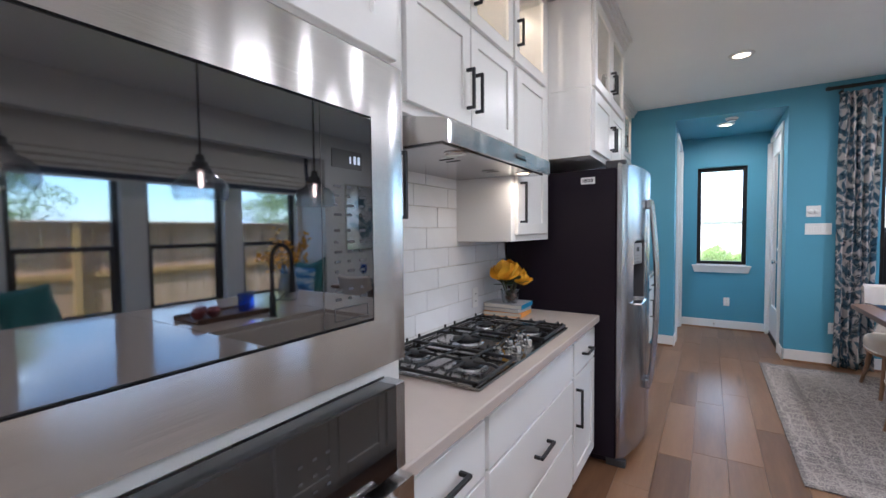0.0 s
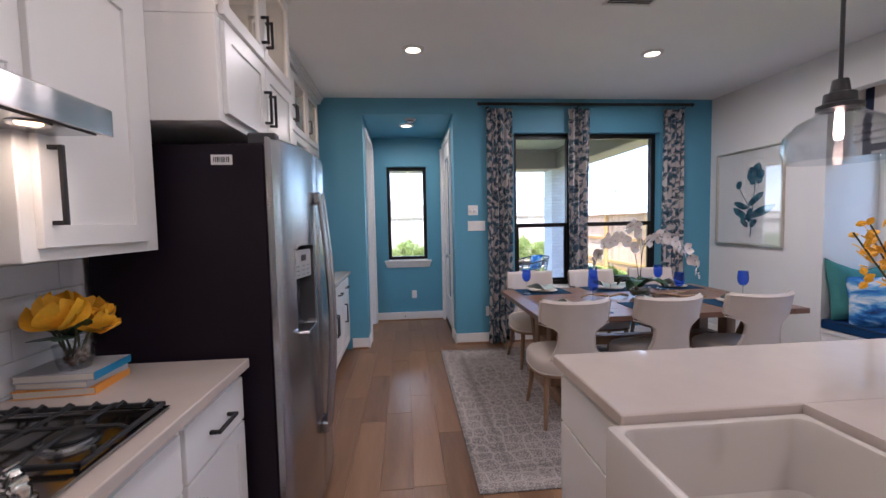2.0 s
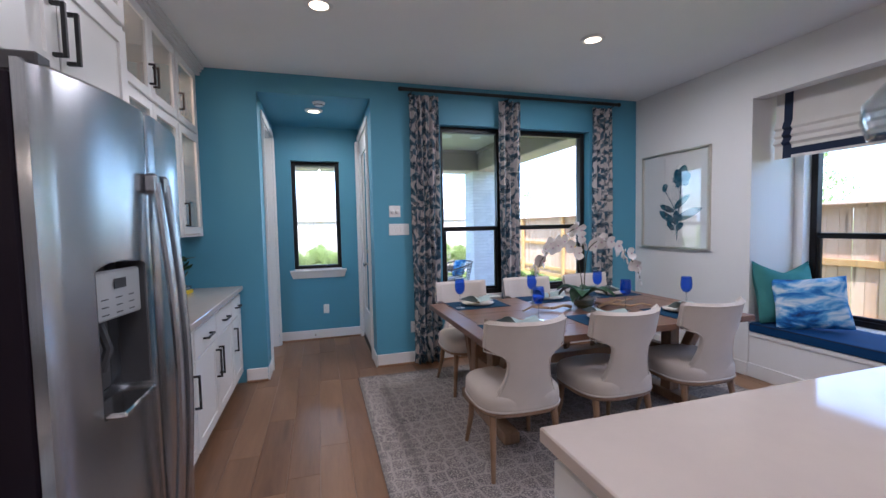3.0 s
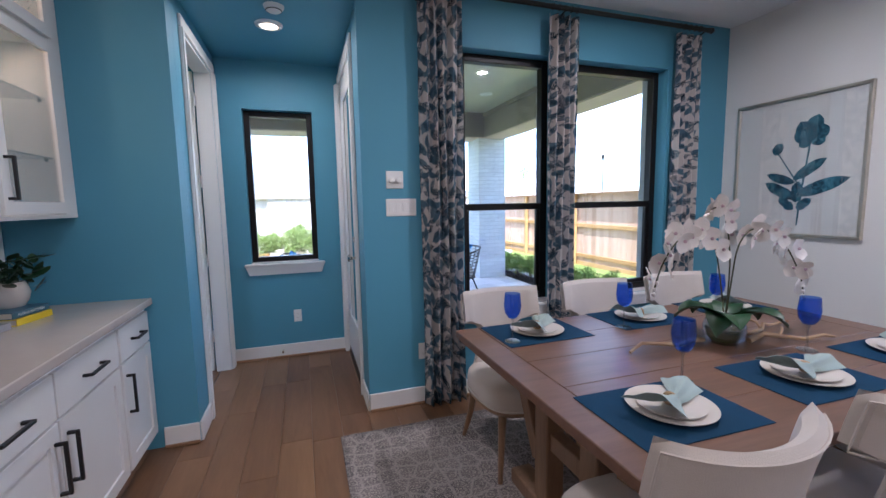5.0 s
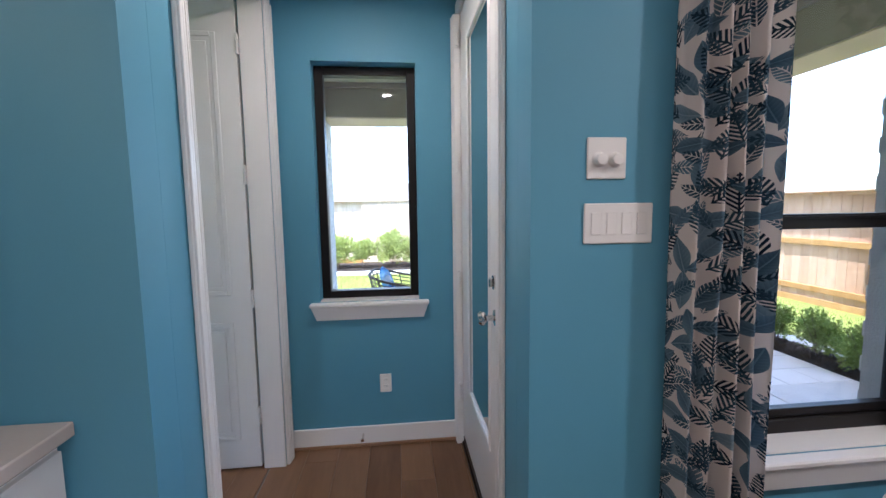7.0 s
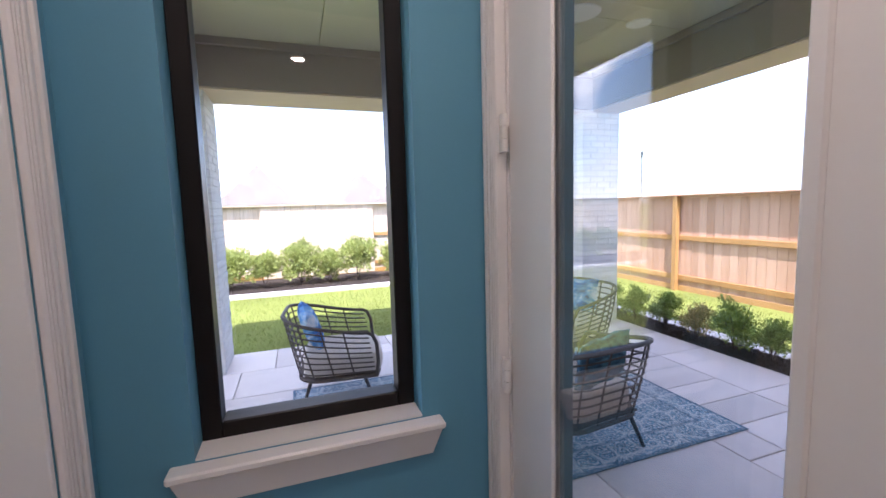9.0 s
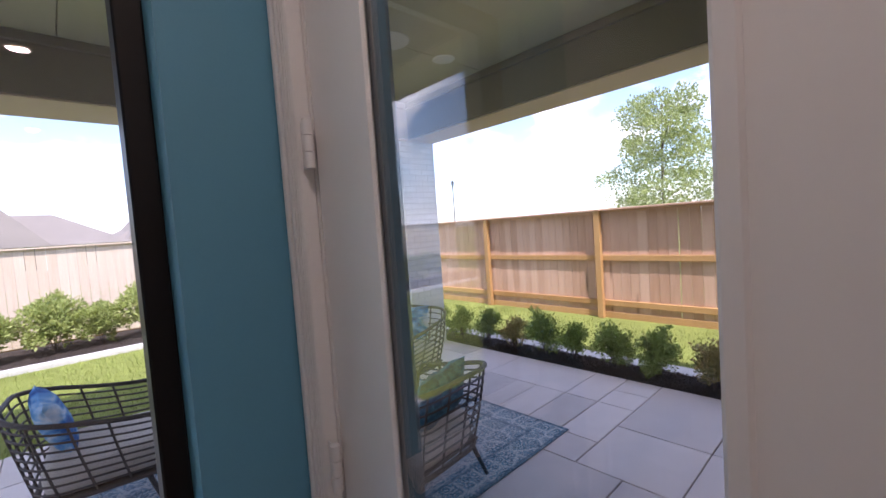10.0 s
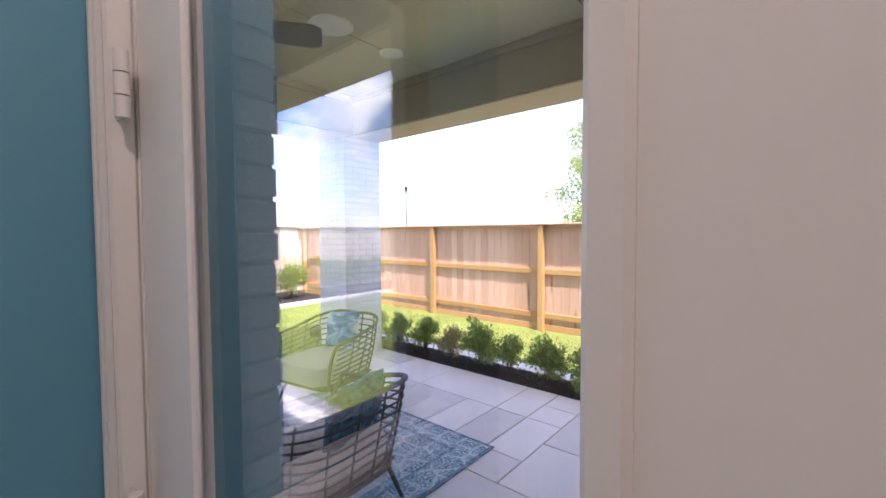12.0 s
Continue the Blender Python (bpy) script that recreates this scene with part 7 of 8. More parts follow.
def pillow(at, w, h, t, mat_, label, dent=0.0):
    bm = bmesh.new()
    n = 18
    def f(sgn):
        def q(u, v):
            a, b = 2 * u - 1, 2 * v - 1
            k = (1 - a ** 4) * (1 - b ** 4)
            pin = 1 - 0.07 * (1 - abs(a)) * abs(b) ** 3
            pin2 = 1 - 0.07 * (1 - abs(b)) * abs(a) ** 3
            return Vector((a * w / 2 * pin2, sgn * t / 2 * max(0, k) ** 0.55 + 0.006 * math.sin(7 * a + 4 * b), h / 2 + b * h / 2 * pin - dent * max(0.0, b) ** 2 * (1 - min(1.0, abs(a)) ** 1.5)))
        return q
    grid(bm, n, n, f(1))
    grid(bm, n, n, f(-1))
    bmesh.ops.remove_doubles(bm, verts=bm.verts, dist=0.004)
    return single("throw_pillow", bm, mat_, label, "pillow", at, "window seat pillows")


pillow(pose(4.70, 4.22, 0.503, 0, 0, 0) @ pose(0, 0, 0, -12, 2, -6), 0.62, 0.56, 0.17, M["teal"], "large teal velvet pillow with a dented top", 0.10)
pillow(pose(4.60, 3.96, 0.505, 0, 0, 0) @ pose(0, 0, 0, -16, -7, -52), 0.50, 0.44, 0.15, M["marble_cloth"], "blue and white marbled pillow on the bench")
pillow(pose(4.72, 1.25, 0.505, 0, 0, 0) @ pose(0, 0, 0, -16, 4, -110), 0.48, 0.46, 0.15, M["teal"], "teal pillow at the far end of the bench")

# roman shade
sh = thing("roman_shade", (0, 0, 0), "ivory roman shade with a navy ribbon border", "window shade")
Y0s, Y1s, X_ = 0.765, 4.365, 4.695
Z0s, Z1s = 1.965, 2.60
bm = bmesh.new()
prof = [(X_, Z1s), (X_ - 0.006, 2.30), (X_ - 0.030, 2.235), (X_ - 0.006, 2.215), (X_ - 0.036, 2.165), (X_ - 0.008, 2.145), (X_ - 0.042, 2.10), (X_ - 0.014, 2.08), (X_ - 0.016, Z0s)]
rows = [[bm.verts.new((x, y, z)) for x, z in prof] for y in (Y0s, Y1s)]
for k in range(len(prof) - 1):
    bm.faces.new((rows[0][k], rows[0][k + 1], rows[1][k + 1], rows[1][k]))
part("cloth", solid(bm, 0.004), M["shade_cloth"], sh)
for y0 in (Y0s + 0.07, Y1s - 0.14):
    bm = bmesh.new()
    rows = [[bm.verts.new((x - 0.006, y, z)) for x, z in prof] for y in (y0, y0 + 0.07)]
    for k in range(len(prof) - 1):
        bm.faces.new((rows[0][k], rows[0][k + 1], rows[1][k + 1], rows[1][k]))
    part("side_ribbon", solid(bm, 0.0015), M["navy_trim"], sh, "navy ribbon band")
part("bottom_ribbon", cube(X_ - 0.0235, X_ - 0.0205, Y0s + 0.141, Y1s - 0.141, Z0s + 0.025, Z0s + 0.085), M["navy_trim"], sh, "navy ribbon band")
part("head_rail", cube(X_ + 0.004, X_ + 0.04, Y0s, Y1s, Z1s - 0.04, Z1s), M["trim"], sh)
bm = cyl(bmesh.new(), (0.61, VY - 0.075, 0.075), (0.61, VY - 0.0155, 0.075), 0.006)
cyl(bm, (0.61, VY - 0.085, 0.075), (0.61, VY - 0.073, 0.075), 0.010)
ds = single("door_stop", bm, M["chrome"], "small nickel door stop on the baseboard", "door stop")


# ---- outdoors: patio, garden, fences, far houses ----
GZ, PZ = -0.16, -0.035          # lawn and patio levels
PX1, PYF = 4.64, 10.97          # patio edges
gb = bmesh.new()
grid(gb, 40, 40, lambda u, v: Vector((-400 + 800 * u, -400 + 800 * v, GZ)))
structure("ground", gb, M["grass"], "green lawn that runs to the horizon", "ground")
structure("mulch_bed_east", cube(PX1 + 0.02, 5.075, 5.2, 12.2, GZ - 0.05, GZ + 0.118, 0.03), M["mulch"], "dark mulch bed beside the patio", "ground")
structure("edging_east", cube(5.078, 5.29, 4.0, 12.6, GZ - 0.05, GZ + 0.115, 0.01), M["concrete"], "pale concrete garden edging", "edging")
structure("mulch_bed_north", cube(-9, 7.1, 14.98, 16.75, GZ - 0.05, GZ + 0.06, 0.03), M["mulch"], "dark mulch bed along the back fence", "ground")
structure("edging_north", cube(-9, 7.1, 14.80, 14.975, GZ - 0.05, GZ + 0.075, 0.01), M["concrete"], "pale concrete garden edging", "edging")
structure("patio_base", cube(-0.70, PX1, EXT_Y + 0.001, PYF, GZ - 0.05, PZ - 0.022), M["joint"], "dark bedding under the patio pavers", "patio")

# patio roof
SOF = 3.08
bm = bmesh.new()
xs, ys = [-0.15, 0.95, 2.45, 4.15], [EXT_Y, 7.45, 9.05, 10.33]
for a, b in zip(xs, xs[1:]):
    for c, d in zip(ys, ys[1:]):
        box(bm, a + 0.004, b - 0.004, c + 0.004, d - 0.004, SOF, SOF + 0.02, 0.0015)
box(bm, -0.15, 4.15, EXT_Y, 10.33, SOF + 0.021, SOF + 0.05)
structure("ceiling_patio", bm, M["soffit"], "olive grey panelled patio ceiling", "ceiling")
bm = cube(4.15, 4.62, EXT_Y, PYF - 0.02, 2.652, SOF + 0.05)
box(bm, -0.62, 4.149, 10.33, PYF - 0.02, 2.652, SOF + 0.05)
box(bm, -0.62, -0.151, 7.46, 10.329, 2.652, SOF + 0.05)
box(bm, 4.11, 4.149, EXT_Y, 10.329, SOF - 0.07, SOF - 0.001, 0.004)
box(bm, -0.11, 4.109, 10.29, 10.329, SOF - 0.07, SOF - 0.001, 0.004)
structure("beam_patio", bm, M["beam"], "taupe painted patio beam", "beam")
bm = cube(4.17, 4.60, EXT_Y, PYF - 0.04, 2.635, 2.651, 0.003)
box(bm, -0.60, 4.169, 10.35, PYF - 0.04, 2.635, 2.651, 0.003)
box(bm, -0.60, -0.17, 7.46, 10.349, 2.635, 2.651, 0.003)
structure("beam_underside", bm, M["beam_pale"], "tan boarded underside of the beam", "trim")
bm = cube(-1.0, 5.05, EXT_Y, 11.35, SOF + 0.051, SOF + 0.20)
structure("roof_patio", bm, M["roof"], "dark roof over the patio", "roof")
bm = cube(4.621, 4.66, EXT_Y, PYF + 0.02, 2.80, SOF + 0.05)
box(bm, -0.62, 4.62, PYF - 0.0195, PYF + 0.02, 2.80, SOF + 0.05)
structure("fascia", bm, M["beam"], "taupe fascia board", "trim")

for x, y, r in ((3.60, 9.05, 0.10), (2.96, 9.03, 0.165)):
    s = thing("ceiling_speaker", pose(x, y, SOF), "white round speaker grille in the patio ceiling", "speaker", "ceiling speakers")
    part("rim", lathe(bmesh.new(), [(r * 0.93, -0.008), (r, -0.006), (r + 0.006, 0.0)], 32), M["plastic"], s)
    part("grille", cyl(bmesh.new(), (0, 0, -0.007), (0, 0, -0.0005), r * 0.93, seg=32), M["speaker_mesh"], s)
fn = thing("ceiling_fan", pose(2.05, 9.0, SOF), "grey five blade patio ceiling fan", "ceiling fan")
part("downrod", cyl(bmesh.new(), (0, 0, -0.28), (0, 0, -0.001), 0.014), M["fan_metal"], fn)
part("motor", lathe(bmesh.new(), [(0, -0.40), (0.07, -0.39), (0.115, -0.35), (0.115, -0.31), (0.05, -0.27), (0, -0.27)], 28), M["fan_metal"], fn)
for k in range(5):
    bm = bmesh.new()
    def f(u, v):
        w = (0.062 + 0.04 * u) * (1 - 0.5 * max(0, u - 0.93) / 0.07)
        return Vector((0.11 + 0.56 * u, (v - 0.5) * 2 * w, -0.335 - (v - 0.5) * 0.06))
    grid(bm, 10, 4, f)
    solid(bm, 0.008)
    bmesh.ops.transform(bm, matrix=pose(0, 0, 0, 0, 0, k * 72 - 33), verts=bm.verts)
    part("blade", bm, M["fan_metal"], fn)

# patio chairs
def wicker_chair():
    """Wide wicker tub chair that faces +y: many level rods, few uprights, a thick rim that drops at the arms' ends."""
    c = thing("patio_chair", (0, 0, 0), "dark wicker patio chair with a white seat cushion", "patio chair", "patio chairs")
    def plan(t, hw, back, front, r):
        """t from 0 to 1: from the front of one arm round the back to the other arm."""
        side, arc = front - back - r, math.pi / 2 * r
        flat = 2 * (hw - r)
        s = t * (2 * side + 2 * arc + flat)
        if s < side:
            return (-hw, front - s)
        s -= side
        if s < arc:
            a = s / r
            return (-hw + r - r * math.cos(a), back + r - r * math.sin(a))
        s -= arc
        if s < flat:
            return (-hw + r + s, back)
        s -= flat
        if s < arc:
            a = s / r
            return (hw - r + r * math.sin(a), back + r - r * math.cos(a))
        s -= arc
        return (hw, back + r + s)
    def low(t):
        x, y = plan(t, 0.325, -0.29, 0.30, 0.17)
        return Vector((x, y, 0.235))
    def rim(t):
        x, y = plan(t, 0.385, -0.40, 0.24, 0.24)
        k = max(0.0, min(1.0, (0.24 - y) / 0.64))
        return Vector((x, y, 0.60 + 0.13 * k ** 1.4))
    def skin(t, u):
        a, b = low(t), rim(t)
        p = a.lerp(b, u)
        p.x += a.x * 0.05 * 4 * u * (1 - u)
        return p
    n = 40
    ts = [k / n for k in range(n + 1)]
    ends = [[low(t0), low(t0).lerp(rim(t0), 0.35) + Vector((0, 0.035, 0)), low(t0).lerp(rim(t0), 0.75) + Vector((0, 0.05, 0)), rim(t0) + Vector((0, 0.035, -0.022))] for t0 in (0, 1)]
    part("rim_tube", tube(bmesh.new(), ends[0] + [rim(t) for t in ts] + ends[1][::-1], 0.0145, 8), M["rattan"], c)
    part("base_frame", tube(bmesh.new(), [low(t) for t in ts] + [Vector((0.2, 0.33, 0.235)), Vector((-0.2, 0.33, 0.235))], 0.0155, 8, True), M["rattan"], c)
    part("seat_deck", cube(-0.30, 0.30, -0.26, 0.31, 0.232, 0.246, 0.004), M["rattan"], c)
    for t in (0.10, 0.19, 0.28, 0.37, 0.455, 0.545, 0.63, 0.72, 0.81, 0.90):
        part("upright", tube(bmesh.new(), [skin(t, u) for u in (0, 0.25, 0.5, 0.75, 1)], 0.0065, 6), M["rattan"], c)
    for j in range(1, 9):
        u = j / 9
        part("weave_rod", tube(bmesh.new(), [skin(t, u) for t in ts], 0.0062, 6), M["rattan"], c)
    for sx in (-1, 1):
        for sy in (-1, 1):
            part("leg", tube(bmesh.new(), [(sx * 0.27, sy * 0.20, 0.235), (sx * 0.33, sy * 0.283, 0.0)], 0.0155, 8, taper=0.7), M["black"], c)
    bm = bmesh.new()
    rows = []
    for z, o in ((0.248, 0.03), (0.255, 0.008), (0.30, 0.0), (0.36, 0.0), (0.40, 0.012), (0.418, 0.045), (0.428, 0.13)):
        rows.append([bm.verts.new(((0.305 - o) * math.copysign(abs(math.cos(a)) ** 0.42, math.cos(a)), 0.05 + (0.315 - o) * math.copysign(abs(math.sin(a)) ** 0.42, math.sin(a)), z)) for a in [2 * math.pi * k / 40 for k in range(40)]])
    for A, B in zip(rows, rows[1:]):
        for k in range(40):
            bm.faces.new((A[k], A[(k + 1) % 40], B[(k + 1) % 40], B[k]))
    bm.faces.new(rows[0][::-1])
    bm.faces.new(rows[-1])
    part("seat_cushion", bm, M["cloth_white"], c, "thick white seat cushion")
    return c


pc1 = wicker_chair()
pc1.matrix_basis = pose(0.92, 9.55, PZ + 0.009, 0, 0, -96)
pc2 = copy_thing(pc1, pose(2.285, 8.205, PZ + 0.009, 0, 0, 6))
pc3 = copy_thing(pc1, pose(3.19, 9.50, PZ + 0.009, 0, 0, 100))
for at, mt, lb in ((pc1.matrix_basis @ pose(-0.04, -0.16, 0.435, 18, 10, 12), M["marble_cloth"], "blue patterned pillow on the patio chair"), (pc2.matrix_basis @ pose(0.06, -0.16, 0.435, 18, -8, 0), M["ink_blue"], "blue and white leaf pillow on the patio chair"), (pc3.matrix_basis @ pose(0.0, -0.17, 0.435, 18, 6, 4), M["marble_cloth"], "blue patterned pillow on the chair by the pillar")):
    pillow(at, 0.38, 0.34, 0.13, mt, lb)
PRX0, PRX1, PRY0, PRY1 = 0.54, 3.45, 7.86, 9.72
M["patio_rug"] = rug_material("blue outdoor rug", (0.60, 0.64, 0.66), (0.16, 0.32, 0.43), (0.015, 0.07, 0.13), (PRX1 - PRX0, PRY1 - PRY0), 6.0, 0.97, 0.22)
single("outdoor_rug", cube(-(PRX1 - PRX0) / 2, (PRX1 - PRX0) / 2, -(PRY1 - PRY0) / 2, (PRY1 - PRY0) / 2, 0.0008, 0.008, 0.002), M["patio_rug"], "blue and white oriental outdoor rug on the patio", "rug", pose((PRX0 + PRX1) / 2, (PRY0 + PRY1) / 2, PZ))


# plants
def leaf_cloud(rnd, n, centre, radii, size, squash=1.0, holes=None):
    """Many small folded leaves scattered through an uneven volume."""
    verts, faces = [], []
    k = 0
    while k < n:
        p = Vector((rnd.uniform(-1, 1), rnd.uniform(-1, 1), rnd.uniform(-1, 1)))
        if p.length > 1 or p.length < 0.25:
            continue
        wob = 0.72 + 0.5 * noise.noise(p * 1.7 + Vector(centre) * 3.1)
        if p.length > wob:
            continue
        q = Vector((centre[0] + p.x * radii[0], centre[1] + p.y * radii[1], centre[2] + p.z * radii[2]))
        s = size * rnd.uniform(0.6, 1.3)
        d = (p + Vector((rnd.uniform(-0.8, 0.8), rnd.uniform(-0.8, 0.8), rnd.uniform(-0.3, 1.0)))).normalized()
        e = d.orthogonal().normalized()
        e.rotate(Matrix.Rotation(rnd.uniform(0, 6.28), 3, d))
        f_ = d.cross(e)
        b = len(verts)
        verts += [q, q + d * s * 0.5 + e * s * 0.28 + f_ * s * 0.08, q + d * s, q + d * s * 0.5 - e * s * 0.28 + f_ * s * 0.08]
        faces += [(b, b + 1, b + 2), (b, b + 2, b + 3)]
        k += 1
    return verts, faces


def leaf_mesh(name, data, mat_):
    me = bpy.data.meshes.new(name)
    me.from_pydata([tuple(v) for v in data[0]], [], data[1])
    me.materials.append(mat_)
    return me


def shrub(at, h, w, seed, mat_, label, n=3000, size=0.030):
    rnd = random.Random(seed)
    s = thing("shrub", at, label, "shrub", "garden shrubs")
    bm = bmesh.new()
    for k in range(7):
        a = rnd.uniform(0, 6.28)
        tube(bm, [(0, 0, 0), (0.3 * w * math.cos(a) * 0.4, 0.3 * w * math.sin(a) * 0.4, h * 0.4), (w * 0.36 * math.cos(a), w * 0.36 * math.sin(a), h * rnd.uniform(0.65, 0.9))], 0.006, 5, taper=0.4)
    part("stems", bm, M["bark"], s)
    v, f = [], []
    for k in range(5):
        a = k * 1.256 + rnd.uniform(-0.3, 0.3)
        rr = w * 0.20
        c = (rr * math.cos(a), rr * math.sin(a), h * rnd.uniform(0.42, 0.66))
        dv, df = leaf_cloud(rnd, n // 6, c, (w * 0.36, w * 0.36, h * 0.42), size)
        f += [tuple(i + len(v) for i in q) for q in df]
        v += dv
    dv, df = leaf_cloud(rnd, n // 6, (0, 0, h * 0.62), (w * 0.34, w * 0.34, h * 0.42), size)
    f += [tuple(i + len(v) for i in q) for q in df]
    v += dv
    ob = new("crown", leaf_mesh("crown", (v, f), mat_))
    ob.parent = s
    return s


BED = GZ + 0.113
ysh = [10.78, 10.32, 9.84, 9.40, 8.98, 8.62, 8.17, 7.74, 7.27, 6.84, 6.40, 5.95]
protos = [shrub(pose(4.86, ysh[i], BED - 0.01), 0.47, 0.40, 20 + i, M["bush"], "small rounded green boxwood shrub in mulch") for i in range(3)]
dry = shrub(pose(4.86, ysh[3], BED - 0.01), 0.42, 0.38, 31, M["bush_dry"], "half dried bronze-leaved shrub in mulch", 2000)
rnd = random.Random(5)
for i in range(4, len(ysh)):
    src = dry if i in (8,) else protos[i % 3]
    o = copy_thing(src, pose(4.86 + rnd.uniform(-0.03, 0.03), ysh[i], BED - 0.01, 0, 0, rnd.uniform(0, 360)))
    k = rnd.uniform(0.9, 1.12)
    o.scale = (k, k, k * rnd.uniform(0.95, 1.1))
hp = [shrub(pose(-6.6 + i * 0.72, 15.75, GZ + 0.05), 0.92, 0.86, 50 + i, M["hedge"], "leafy green hedge shrub along the back fence", 4200, 0.065) for i in range(3)]
for i in range(3, 19):
    o = copy_thing(hp[i % 3], pose(-6.6 + i * 0.72 + rnd.uniform(-0.15, 0.15), 15.7 + rnd.uniform(-0.1, 0.1), GZ + 0.05, 0, 0, rnd.uniform(0, 360)))
    k = rnd.uniform(0.85, 1.15)
    o.scale = (k, k, k)


def tree(at, h, crown_r, seed, label, n=5200, leaf=0.16, trunk=0.10):
    rnd = random.Random(seed)
    t = thing("tree", at, label, "tree", "garden trees")
    tr_ = [Vector((0, 0, 0)), Vector((0.05, 0.03, h * 0.25)), Vector((-0.03, 0.05, h * 0.5)), Vector((0.04, 0, h * 0.92))]
    part("trunk", tube(bmesh.new(), tr_, trunk, 9, taper=0.25), M["bark"], t, "slender brown trunk")
    v, f = [], []
    for k in range(17):
        u = 0.30 + 0.66 * k / 16
        a = k * 2.4
        out = crown_r * (1.0 - 0.62 * abs(u - 0.52) / 0.48) * rnd.uniform(0.7, 1.1)
        p0 = Vector((0, 0, h * (u - 0.10)))
        p1 = Vector((out * math.cos(a), out * math.sin(a), h * u + rnd.uniform(-0.1, 0.25)))
        part("limb", tube(bmesh.new(), [p0, p0.lerp(p1, 0.5) + Vector((0, 0, 0.08)), p1], trunk * 0.30, 6, taper=0.3), M["bark"], t)
        dv, df = leaf_cloud(rnd, n // 17, tuple(p0.lerp(p1, 0.72)), (out * 0.50 + 0.18, out * 0.50 + 0.18, h * 0.12), leaf)
        f += [tuple(i + len(v) for i in q) for q in df]
        v += dv
    ob = new("crown", leaf_mesh("crown", (v, f), M["tree_leaf"]))
    ob.parent = t
    tagged(ob, "airy crown of small olive leaves")
    return t


tree(pose(13.0, 10.35, GZ), 4.95, 1.7, 3, "young olive-green tree behind the garden fence", 20000, 0.08, 0.055)
tree(pose(14.0, 2.2, GZ), 4.6, 1.6, 5, "young tree behind the garden fence", 12000, 0.085, 0.05)
tree(pose(13.0, 24.5, GZ), 3.9, 0.9, 7, "thin young tree beyond the back fence", 1500, 0.10, 0.05)

# street lamp
sl = thing("street_lamp", pose(16.2, 21.7, GZ), "black street lamp post beyond the fence", "street lamp")
part("pole", cyl(bmesh.new(), (0, 0, 0), (0, 0, 3.7), 0.042, 0.03), M["black"], sl)
part("lantern", lathe(bmesh.new(), [(0, 3.7), (0.03, 3.7), (0.06, 3.8), (0.085, 3.95), (0.09, 3.97), (0.03, 4.05), (0, 4.1)], 14), M["black"], sl)


# far houses
def house(at, w, d, wall_h, roof_h, label):
    hs = thing("house", at, label, "house", "neighbouring houses")
    part("wall", cube(-w / 2, w / 2, -d / 2, d / 2, 0, wall_h), M["house_wall"], hs)
    bm = bmesh.new()
    o = 0.45
    rg = w * 0.16
    q = [bm.verts.new(p) for p in ((-w / 2 - o, -d / 2 - o, wall_h), (w / 2 + o, -d / 2 - o, wall_h), (w / 2 + o, d / 2 + o, wall_h), (-w / 2 - o, d / 2 + o, wall_h), (-rg, 0, wall_h + roof_h), (rg, 0, wall_h + roof_h))]
    for fc in ((0, 1, 5, 4), (1, 2, 5), (2, 3, 4, 5), (3, 0, 4), (3, 2, 1, 0)):
        bm.faces.new([q[i] for i in fc])
    rf = part("roof", bm, M["roof"], hs, "hipped shingle roof")
    bm = bmesh.new()
    gx, gw = -w * 0.155, w * 0.30
    q = [bm.verts.new(p) for p in ((gx - gw, -d / 2 - o - 0.3, wall_h), (gx + gw, -d / 2 - o - 0.3, wall_h), (gx, -d / 2 - o - 0.3 + 1.6, wall_h + roof_h * 1.5), (gx, 0.8, wall_h + roof_h * 1.5), (gx - gw, 0.8, wall_h), (gx + gw, 0.8, wall_h))]
    for fc in ((0, 1, 2), (0, 2, 3, 4), (1, 5, 3, 2), (0, 4, 5, 1)):
        bm.faces.new([q[i] for i in fc])
    part("gable", bm, M["roof"], rf)
    for k in (-0.3, 0.05, 0.32):
        wn_ = part("window", cube(w * k - 0.5, w * k + 0.5, -d / 2 - 0.05, -d / 2 - 0.002, 0.9, 2.2, 0.01), M["trim"], hs)
        part("pane", cube(w * k - 0.42, w * k + 0.42, -d / 2 - 0.06, -d / 2 - 0.051, 0.98, 2.12), M["screen"], wn_)
    return hs


h1_ = house(pose(-0.4, 38.5, GZ), 8.0, 6.0, 2.15, 1.8, "tan brick house with a hipped grey-brown roof")
copy_thing(h1_, pose(7.4, 46.0, GZ, 0, 0, 8))
copy_thing(h1_, pose(-13.5, 42.0, GZ, 0, 0, -6))
copy_thing(h1_, pose(20.0, 58.0, GZ, 0, 0, 12))
for k in range(5):
    copy_thing(h1_, pose(75.0 + 6 * (k % 3), -52 + k * 13.0, GZ, 0, 0, 80 + 6 * (k % 4)))

# grass blades on the near lawn
rnd = random.Random(77)
v, f = [], []
for k in range(26000):
    x, y = rnd.uniform(-4.5, 7.0), 11.0 + 3.8 * rnd.random() ** 1.2
    if k % 7 == 0:
        x, y = rnd.uniform(-4.5, -0.8), rnd.uniform(7.6, 11.0)
    if k % 9 == 0:
        x, y = rnd.uniform(5.5, 7.1), rnd.uniform(6.0, 13.0)
    h = rnd.uniform(0.03, 0.065)
    a = rnd.uniform(0, 6.28)
    dx, dy = 0.005 * math.cos(a), 0.005 * math.sin(a)
    b = len(v)
    v += [(x - dx, y - dy, GZ), (x + dx, y + dy, GZ), (x + rnd.uniform(-0.03, 0.03), y + rnd.uniform(-0.03, 0.03), GZ + h)]
    f.append((b, b + 1, b + 2))
